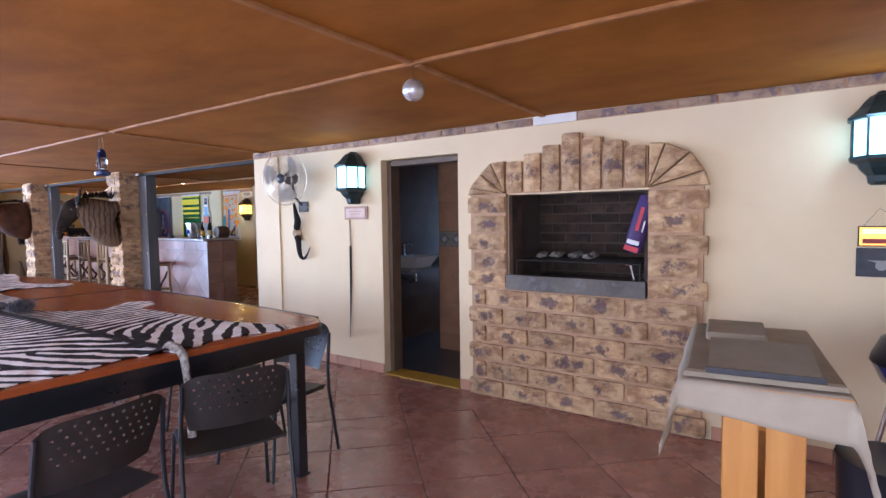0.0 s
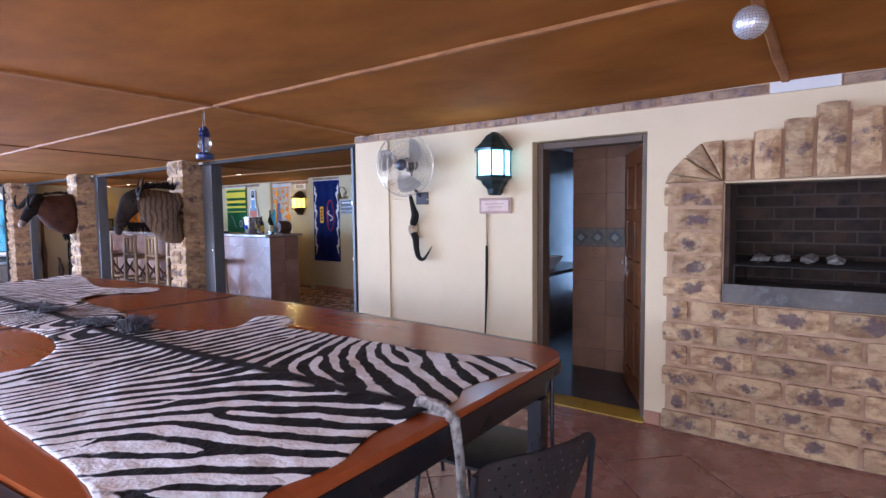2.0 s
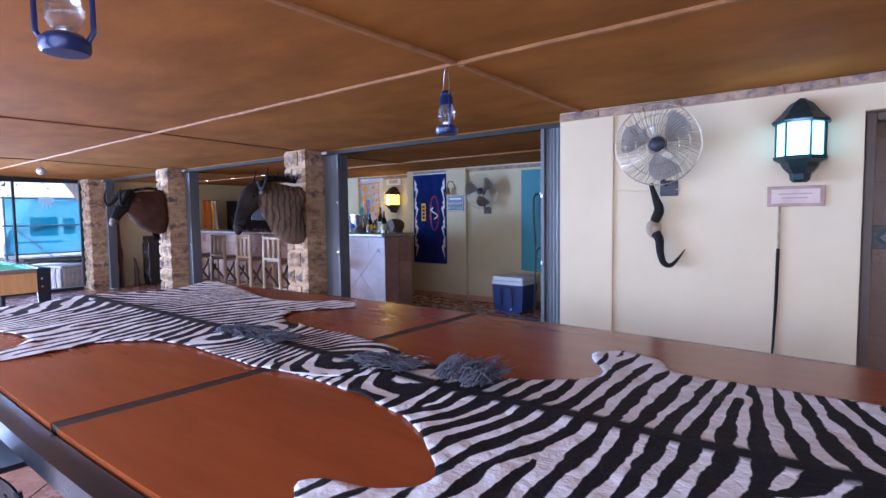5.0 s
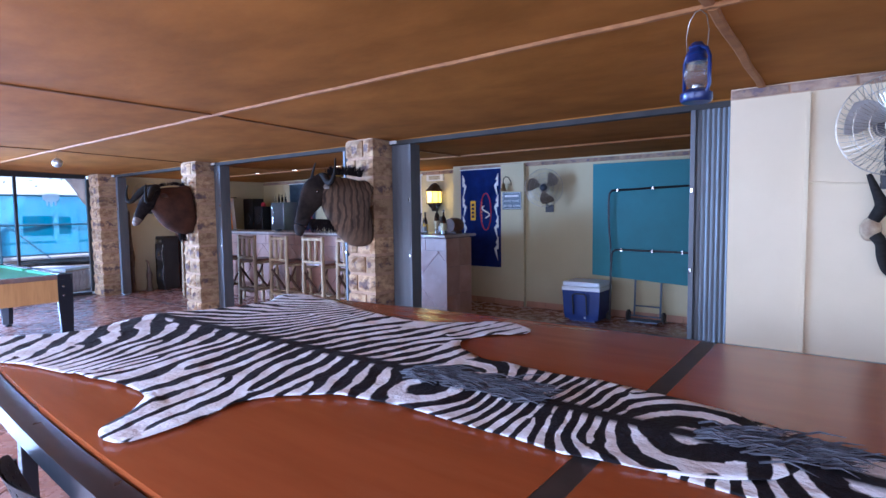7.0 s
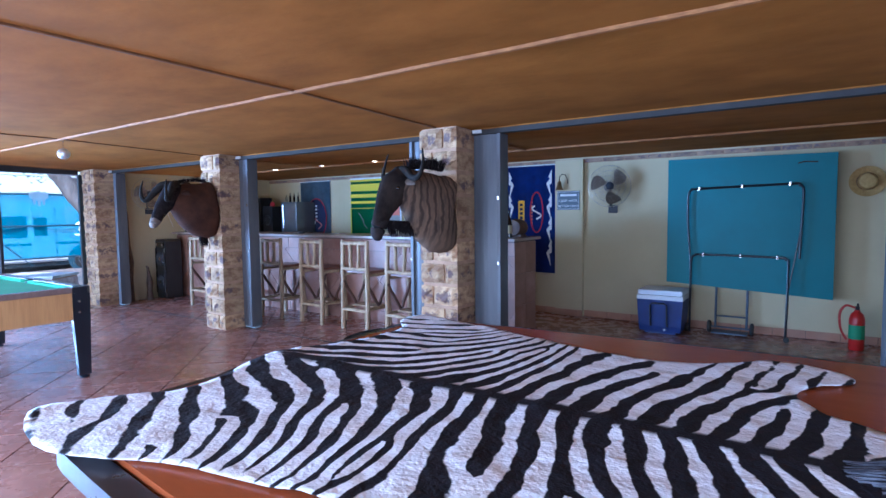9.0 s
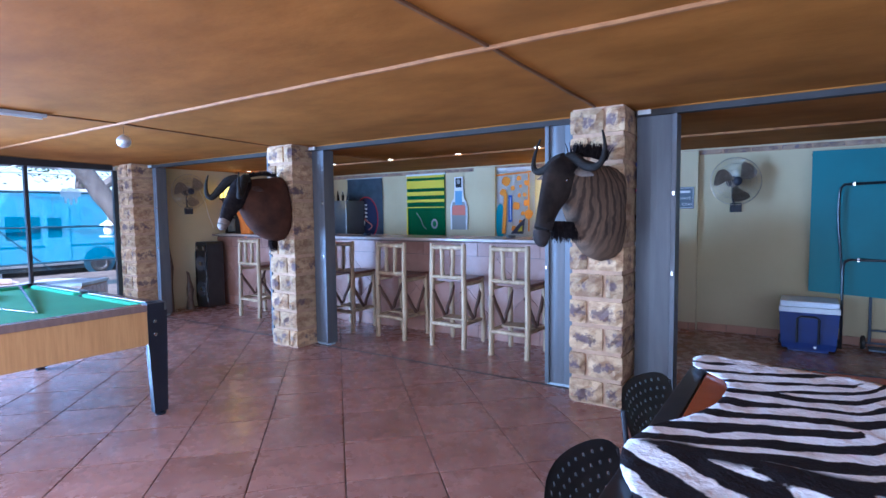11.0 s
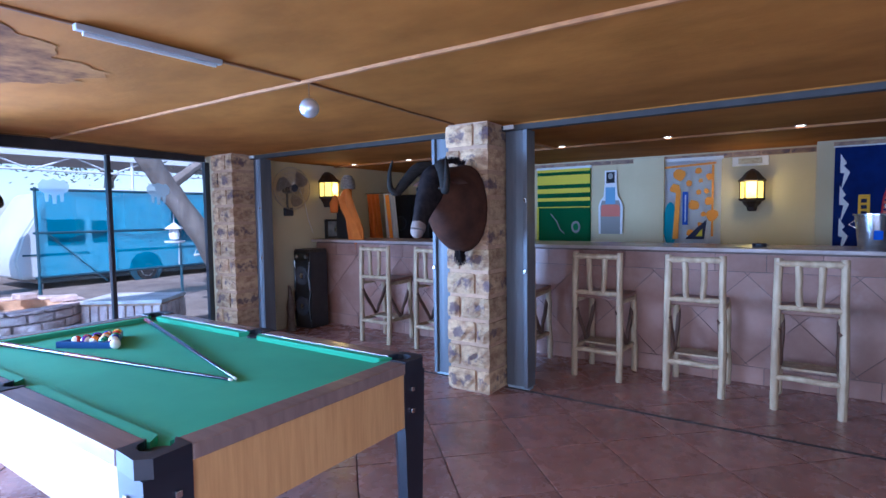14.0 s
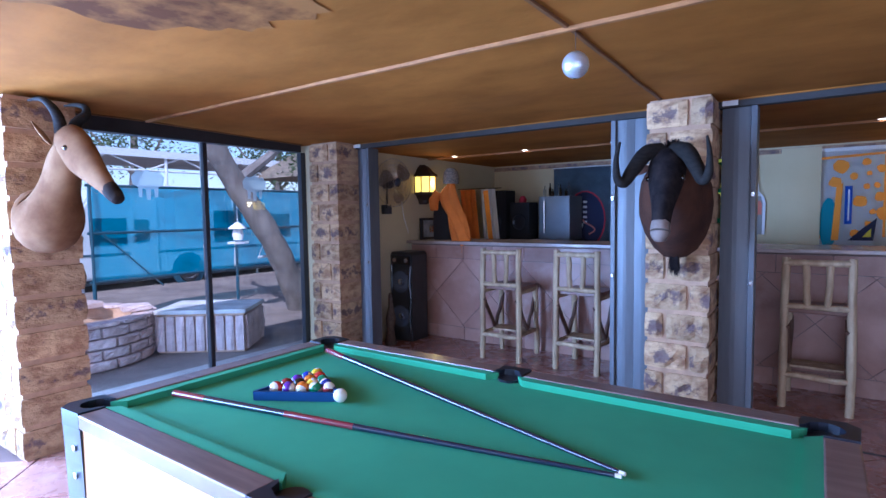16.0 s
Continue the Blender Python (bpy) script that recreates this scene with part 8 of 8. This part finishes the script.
_L.new(_tx.outputs[0], _mr2.inputs[0])
_L.new(_mr2.outputs[0], _mx.inputs[0])
_L.new(_tr.outputs[0], _mx.inputs[1])
_L.new(_pb.outputs[0], _mx.inputs[2])
_L.new(_mx.outputs[0], _N["Material Output"].inputs[0])
M_post = mat("white_steel_post", (0.65, 0.67, 0.68), 0.5)
_t = thing("shade_net_fence", "teal shade net stretched on steel posts and rails", "fence")
for _y0, _y1 in ((3.55, 6.0), (6.02, 8.8), (8.82, 12.5)):
    _bm = bmesh.new()
    _n = 14
    _g = [[_bm.verts.new((-21.0 + 0.03 * math.sin(i * 0.8 + j), _y0 + (_y1 - _y0) * i / _n, 0.54 + 1.50 * j / 6)) for j in range(7)] for i in range(_n + 1)]
    for _i in range(_n):
        for _j in range(6):
            _bm.faces.new((_g[_i][_j], _g[_i + 1][_j], _g[_i + 1][_j + 1], _g[_i][_j + 1]))
    part("net", _bm, M_net, _t, smooth=True)
M_frame = mat("dark_teal_rail", (0.02, 0.07, 0.10), 0.5)
for _z in (0.56, 1.31, 2.04):
    part("rail", tube([(-20.95, 3.5, _z), (-20.95, 12.6, _z)], 0.022, 8), M_frame, _t)
for _y in (3.55, 6.01, 8.81, 12.5):
    part("post", tube([(-20.94, _y, 0.54), (-20.94, _y, 2.08)], 0.022, 8), M_frame, _t)
    part("post_foot", tube([(-20.94, _y, -0.06), (-20.94, _y, 0.539)], 0.03, 8), M_frame, _t, "dark post foot")
part("brace", tube([(-20.94, 3.7, 1.3), (-20.94, 4.6, 0.4)], 0.012, 6), M_frame, _t)
_t = thing("shade_net_fence", "farther teal shade net panel", "fence")
_bm = box(-24.02, -24.0, -3.0, 3.4, 0.9, 2.5)
part("net", _bm, M_net, _t)
for _y in (-3.0, 0.2, 3.4):
    part("post", tube([(-23.97, _y, -0.06), (-23.97, _y, 2.55)], 0.028, 8), M_post, _t)

# caravan behind the net
M_caravan = mat("white_caravan_panel", (0.62, 0.64, 0.63), 0.4, color2=(0.52, 0.54, 0.54), scale=0.8, color3=(0.42, 0.44, 0.44), scale3=2, amount3=0.3)
M_darkglass = mat("dark_caravan_window", (0.02, 0.03, 0.035), 0.1)
M_tyre = mat("black_rubber", (0.02, 0.02, 0.02), 0.8)
_t = thing("caravan", "white touring caravan parked behind the shade net", "caravan")
_sec = [(4.45, 0.2), (10.9, 0.2), (11.2, 0.4), (11.3, 1.6), (11.15, 2.1), (10.8, 2.27), (5.45, 2.25), (5.1, 2.15), (4.5, 1.15), (4.35, 0.6)]
_bm = prism(_sec, -26.9, -24.7, "x")
bmesh.ops.bevel(_bm, geom=_bm.edges[:], offset=0.05, segments=2, affect="EDGES")
part("body", _bm, M_caravan, _t, smooth=30)
for _y0, _y1, _z0, _z1 in ((5.0, 5.75, 0.95, 1.54), (7.9, 8.7, 0.9, 1.70), (9.4, 10.3, 0.95, 1.6)):
    part("window", box(-24.70, -24.68, _y0, _y1, _z0, _z1, bevel=0.005), M_darkglass, _t, "dark caravan window")
part("door", box(-24.699, -24.675, 5.86, 6.46, 0.25, 1.82, bevel=0.006), M_caravan, _t)
part("door_window", box(-24.674, -24.66, 5.92, 6.24, 0.98, 1.5, bevel=0.005), M_darkglass, _t)
part("trim", box(-24.699, -24.685, 4.5, 11.1, 0.72, 0.76), M_frame, _t)
part("skirt", box(-26.7, -24.75, 4.8, 10.9, 0.08, 0.199), M_darkglass, _t)
part("wheel_arch", lathe([(0.42, -0.03), (0.42, 0.0), (0.38, 0.01)], 22), M_frame, _t, m=pose(-24.69, 7.18, 0.25, 0, 90, 0))
_w = part("tyre", lathe([(0.16, -0.08), (0.245, -0.08), (0.26, -0.05), (0.26, 0.05), (0.245, 0.08), (0.16, 0.08)], 26), M_tyre, _t, "black tyre", m=pose(-24.72, 7.18, 0.20, 0, 90, 0), smooth=True)
part("rim", lathe([(0.0, 0.05), (0.05, 0.07), (0.13, 0.05), (0.16, 0.083), (0.17, 0.06)], 20), C["white"], _t, "silver white wheel rim", m=pose(-24.72, 7.18, 0.20, 0, 90, 0))
part("leg", tube([(-24.9, 9.3, 0.2), (-24.9, 9.3, -0.06)], 0.03, 8), M_post, _t)
part("leg", tube([(-24.9, 4.9, 0.2), (-24.9, 4.9, -0.06)], 0.03, 8), M_post, _t)
part("roof_hatch", box(-26.2, -25.5, 6.6, 7.3, 2.25, 2.34, bevel=0.01), M_caravan, _t)

# carport roof and rails beyond
_t = thing("carport", "long light steel carport behind the caravan", "carport")
part("roof", box(-34.0, -29.0, 2.5, 22.0, 3.55, 3.62), mat("pale_roof_sheet", (0.55, 0.57, 0.58), 0.6, color2=(0.45, 0.47, 0.48), scale=1), _t, "pale sheet roof")
part("beam", box(-29.0, -28.9, 2.5, 22.0, 3.40, 3.62), M_post, _t)
for _k in range(9):
    part("strut", tube([(-29.0, 3.0 + 2.2 * _k, 3.4), (-29.0, 4.0 + 2.2 * _k, 3.0), (-29.0, 5.0 + 2.2 * _k, 3.4)], 0.03, 6), M_post, _t)
part("beam", tube([(-29.0, 2.6, 3.0), (-29.0, 22, 3.0)], 0.035, 6), M_post, _t)
for _y in (2.6, 9.0, 15.4, 21.8):
    part("post", tube([(-29.0, _y, -0.06), (-29.0, _y, 3.4)], 0.05, 8), M_post, _t)
_t = thing("thatch_shelter", "low thatched shelter roof in the yard", "shelter")
part("roof", loft([[V((-27.5 + sx * w, 15.5 + sy * d, z)) for sx, sy in ((-1, -1), (1, -1), (1, 1), (-1, 1))] for w, d, z in ((2.0, 3.2, 2.9), (0.3, 1.6, 4.2))]), mat("grey_thatch", (0.22, 0.18, 0.13), 0.95, color2=(0.13, 0.10, 0.07), scale=9), _t)
for _y in (12.6, 18.4):
    part("post", tube([(-25.8, _y, -0.06), (-25.8, _y, 2.95)], 0.07, 8), M_pole, _t)

# leaning tree by the window, with its crown, and the trees behind
M_bark = mat("grey_brown_bark", (0.22, 0.19, 0.165), 0.9, color2=(0.13, 0.11, 0.095), scale=6, stretch=(1, 1, 0.3), color3=(0.35, 0.32, 0.29), scale3=4, amount3=0.6, bump=0.02, bscale=18)
M_leaf = mat("dull_green_leaf", (0.06, 0.10, 0.025), 0.6, color2=(0.035, 0.065, 0.015), scale=3)
M_leaf.node_tree.nodes["Principled BSDF"].inputs["Transmission Weight"].default_value = 0.0


def leaves(centres, count, spread, size, rnd):
    verts, faces = [], []
    for c in centres:
        for _ in range(count):
            d = V((rnd.gauss(0, 1), rnd.gauss(0, 1), rnd.gauss(0, 0.7))) * spread * 0.5
            p = V(c) + d
            a = V((rnd.uniform(-1, 1), rnd.uniform(-1, 1), rnd.uniform(-0.6, 0.6))).normalized() * size * rnd.uniform(0.6, 1.3)
            b = a.cross(V((rnd.uniform(-1, 1), rnd.uniform(-1, 1), rnd.uniform(-1, 1)))).normalized() * size * 0.35
            i = len(verts)
            verts += [p - a, p + b, p + a, p - b]
            faces.append((i, i + 1, i + 2, i + 3))
    me = bpy.data.meshes.new("crown")
    me.from_pydata([tuple(q) for q in verts], [], faces)
    me.materials.append(M_leaf)
    return me


def tree(x, y, trunk, radii, limbs, crown, seed, label, count=170, spread=0.9, size=0.07):
    rnd = random.Random(seed)
    top = thing("tree", label, "tree", m=pose(x, y, -0.06))
    part("trunk", tube(dense(trunk, 4), [radii[0] + (radii[1] - radii[0]) * k / (len(dense(trunk, 4)) - 1) + 0.012 * math.sin(k * 2.2) for k in range(len(dense(trunk, 4)))], 14), M_bark, top, smooth=True)
    for l in limbs:
        pts = dense(l, 4)
        part("limb", tube(pts, [radii[1] * 0.75 * (1 - 0.8 * k / (len(pts) - 1)) for k in range(len(pts))], 8), M_bark, top, smooth=True)
    ob = new("crown", leaves(crown, count, spread, size, rnd))
    ob.parent = top
    return top


_cr = random.Random(5)
tree(-19.2, 6.05, [(0, 0, 0), (0.15, -0.35, 0.6), (0.25, -0.75, 1.25), (0.2, -1.25, 2.0), (0.2, -1.75, 2.75), (0.1, -2.3, 3.6), (0, -2.9, 4.6)], (0.21, 0.13),
     [[(0.2, -1.3, 2.1), (0.4, -0.6, 2.7), (0.3, 0.2, 3.4)], [(0.15, -2.0, 3.2), (0.6, -2.6, 3.7), (1.3, -3.0, 4.3)], [(0, -2.9, 4.6), (-0.6, -3.3, 5.4), (-0.8, -3.6, 6.2)]],
     [(_cr.uniform(-1.3, 1.4), _cr.uniform(-0.2, 1.3), _cr.uniform(2.75, 4.2)) for _ in range(20)] + [(_cr.uniform(-2, 1.5), _cr.uniform(-4.6, -1.0), _cr.uniform(4.6, 6.4)) for _ in range(26)], 3,
     "leaning grey-barked tree with small green leaves", 190, 0.75, 0.05)
for _k, (_x, _y, _h) in enumerate(((-33, 4.5, 6.5), (-38, 12, 8), (-36, 18.5, 7), (-42, 27, 8.5), (-44, -3, 7), (-31, 23, 6.5))):
    _q = random.Random(30 + _k)
    tree(_x, _y, [(0, 0, 0), (0.1, 0.1, _h * 0.25), (0.0, 0.3, _h * 0.5), (0.3, 0.2, _h * 0.75)], (0.3, 0.12),
         [[(0, 0.25, _h * 0.4), (0.9, 0.9, _h * 0.6), (1.5, 1.4, _h * 0.8)], [(0, 0.25, _h * 0.45), (-0.8, -0.9, _h * 0.65), (-1.4, -1.5, _h * 0.8)]],
         [(_q.gauss(0, 1.3), _q.gauss(0, 1.6), _h * _q.uniform(0.5, 1.0)) for _ in range(28)], 50 + _k, "bushveld tree with a thin ragged crown", 110, 1.3, 0.12)

# round planter, split-stone block, bird feeder
M_pinkstone = mat("pink_split_stone", (0.66, 0.52, 0.47), 0.85, color2=(0.50, 0.37, 0.33), scale=8, vary=0.12, bump=0.012, bscale=20)
_t = thing("round_planter", "low round planter of pinkish stone blocks", "planter")
_pc = V((-18.80, 2.40))
part("core", lathe([(0.76, -0.06), (0.76, 0.40), (0.63, 0.42), (0.63, 0.3), (0, 0.3)], 30, (_pc.x, _pc.y, 0)), M_mortar, _t)
for _r in range(4):
    for _k in range(18):
        _a = 2 * math.pi * (_k + 0.5 * (_r % 2)) / 18
        _o = new("block", block_mesh(0.28, 0.12, 0.11, (_k + _r) % 5, M_pinkstone))
        _o.parent, _o.location, _o.rotation_euler = _t, (_pc.x + 0.80 * math.cos(_a), _pc.y + 0.80 * math.sin(_a), 0.0 + 0.115 * _r), (0, 0, _a + math.pi / 2)
for _k in range(14):
    _a = 2 * math.pi * _k / 14
    _o = new("coping", block_mesh(0.345, 0.2, 0.05, _k % 5, M_pinkstone))
    _o.parent, _o.location, _o.rotation_euler = _t, (_pc.x + 0.78 * math.cos(_a), _pc.y + 0.78 * math.sin(_a), 0.43), (0, 0, _a + math.pi / 2)
for _k, (_dx, _dy) in enumerate(((-0.3, 0.35), (0.42, 0.55), (-0.5, -0.1))):
    _o = new("loose_stone", block_mesh(0.3, 0.2, 0.08, _k, M_pinkstone))
    _o.parent, _o.location, _o.rotation_euler = _t, (_pc.x + _dx, _pc.y + _dy, 0.50), (0, 0, _k * 1.3)
_t = thing("stone_block_seat", "square seat block of rough pink stone with a smooth pale top", "stone seat", m=pose(-18.05, 3.70, 0, rz=38))
part("core", box(-0.50, 0.50, -0.36, 0.36, -0.06, 0.40), M_mortar, _t)
part("top", box(-0.53, 0.53, -0.39, 0.39, 0.401, 0.45, bevel=0.008), mat("pale_cast_top", (0.7, 0.68, 0.64), 0.8, color2=(0.42, 0.39, 0.35), scale=3), _t, "smooth pale top")
for _s in (-1, 1):
    for _k in range(9):
        _o = new("stone", block_mesh(0.105, 0.05, 0.42, _k % 5, M_pinkstone, 0.02))
        _o.parent, _o.location = _t, (-0.455 + 0.114 * _k, _s * 0.375, 0.17)
    for _k in range(6):
        _o = new("stone", block_mesh(0.105, 0.05, 0.42, _k % 5, M_pinkstone, 0.02))
        _o.parent, _o.location, _o.rotation_euler = _t, (_s * 0.515, -0.29 + 0.116 * _k, 0.17), (0, 0, math.pi / 2)
_t = thing("bird_feeder", "white hanging bird feeder with a small roof", "bird feeder")
_f = (-19.6, 5.15)
part("roof", lathe([(0.15, 1.34), (0.14, 1.36), (0.03, 1.44), (0, 1.45)], 16, (*_f, 0)), C["white"], _t)
part("cup", lathe([(0.0, 1.15), (0.07, 1.16), (0.09, 1.24), (0.07, 1.33)], 16, (*_f, 0)), C["white"], _t)
part("tray", lathe([(0.0, 1.10), (0.16, 1.10), (0.17, 1.13), (0.155, 1.13), (0, 1.115)], 16, (*_f, 0)), C["white"], _t)
part("hanger", tube([(*_f, 1.45), (*_f, 1.9), (_f[0] + 0.3, _f[1] - 0.4, 2.6)], 0.008, 6), M_post, _t)
_t = thing("hanging_perch", "small hanging perch under the tree", "perch")
part("perch", tube([(-19.5, 5.45, 0.86), (-19.5, 5.9, 0.88)], 0.02, 6), M_post, _t)
part("cord", tube([(-19.5, 5.45, 0.86), (-19.5, 5.68, 1.35), (-19.5, 5.9, 0.88)], 0.006, 5), M_post, _t)
part("cord", tube([(-19.5, 5.68, 1.35), (-19.3, 5.2, 1.9)], 0.006, 5), M_post, _t)
# pale cut-outs stuck on the glass
M_film = mat("frosted_white_film", (0.85, 0.95, 0.95), 0.6)
_tl = M_film.node_tree.nodes.new("ShaderNodeBsdfTranslucent")
_tl.inputs[0].default_value = (0.9, 1, 1, 1)
_ms = M_film.node_tree.nodes.new("ShaderNodeMixShader")
_ms.inputs[0].default_value = 0.92
M_film.node_tree.links.new(M_film.node_tree.nodes["Principled BSDF"].outputs[0], _ms.inputs[1])
M_film.node_tree.links.new(_tl.outputs[0], _ms.inputs[2])
_tp, _mt = M_film.node_tree.nodes.new("ShaderNodeBsdfTransparent"), M_film.node_tree.nodes.new("ShaderNodeMixShader")
_mt.inputs[0].default_value = 0.5
M_film.node_tree.links.new(_ms.outputs[0], _mt.inputs[1])
M_film.node_tree.links.new(_tp.outputs[0], _mt.inputs[2])
M_film.node_tree.links.new(_mt.outputs[0], M_film.node_tree.nodes["Material Output"].inputs[0])
for _y in (2.243, 3.284):
    _t = thing("glass_sticker", "pale animal-shaped cut-out stuck to the window", "sticker", group="window stickers")
    _o = [(-0.13, 0.06), (-0.09, 0.11), (-0.05, 0.10), (0.0, 0.12), (0.05, 0.10), (0.09, 0.11), (0.13, 0.06), (0.12, 0.0), (0.08, -0.02), (0.075, -0.10), (0.05, -0.10), (0.045, -0.03), (0.02, -0.04), (0.015, -0.12), (-0.015, -0.12), (-0.02, -0.04), (-0.045, -0.03), (-0.05, -0.10), (-0.075, -0.10), (-0.08, -0.02), (-0.12, 0.0)]
    part("film", prism([(_y + a * 1.05, 1.815 + b * 1.05) for a, b in _o], GX + 0.0045, GX + 0.0055, "x"), M_film, _t)

# ---- floor tiles, laid on the diagonal ----
S = 0.537
_me = bpy.data.meshes.new("tile")
_bm = bmesh.new()
loft([[V((sx * a, sy * a, z)) for sx, sy in ((-1, -1), (1, -1), (1, 1), (-1, 1))] for a, z in ((S / 2 - 0.0045, -0.0055), (S / 2 - 0.0045, -0.0012), (S / 2 - 0.0075, 0.0))], _bm)
_bm.to_mesh(_me)
_bm.free()
_me.materials.append(M_tile)
_floor = bpy.data.objects["floor"]
_far = bmesh.new()
_near = []
for _i in range(-45, 30):
    for _j in range(-45, 30):
        _u, _v = -6.15 + S * (_i + 0.5), -8.9 + S * (_j + 0.5)
        _x, _y = (_u + _v) / 2 ** 0.5, (_u - _v) / 2 ** 0.5
        if -16.0 < _x < 2.9 and -3.0 < _y < 7.4 and not (_x > -4.6 and _y > 4.6) and not (_x > -5.8 and 3.5 < _y < 4.3):
            if 0.3 < _y < 5.9:
                _near.append((_x, _y))
            else:
                bmesh.ops.create_grid(_far, x_segments=1, y_segments=1, size=S / 2 - 0.0045, matrix=Matrix.Translation((_x, _y, -0.001)) @ Matrix.Rotation(radians(45), 4, "Z"))
_near.sort(key=lambda p: -p[0])
for _x, _y in _near[:420]:
    _o = new("tile", _me)
    _o.parent, _o.location, _o.rotation_euler = _floor, (_x, _y, random.uniform(-0.0003, 0.0003)), (0, 0, radians(45))
tagged(part("tile_field", _far, M_tile, _floor), kind="stuff")
# tiles cut along the north wall and in the bathroom
_bm = bmesh.new()
bm_box(_bm, -5.5, 3.2, 3.45, 3.85, -0.0055, -0.0015)
tagged(part("tile_border", _bm, M_tile, _floor), kind="stuff")
slab("floor_bathroom", (-4.3, 0.5, 4.06, 7.0, -0.004, 0.001), mat("dark_slate_floor", (0.07, 0.075, 0.10), 0.3, color2=(0.045, 0.05, 0.07), scale=3), "dark bathroom floor")
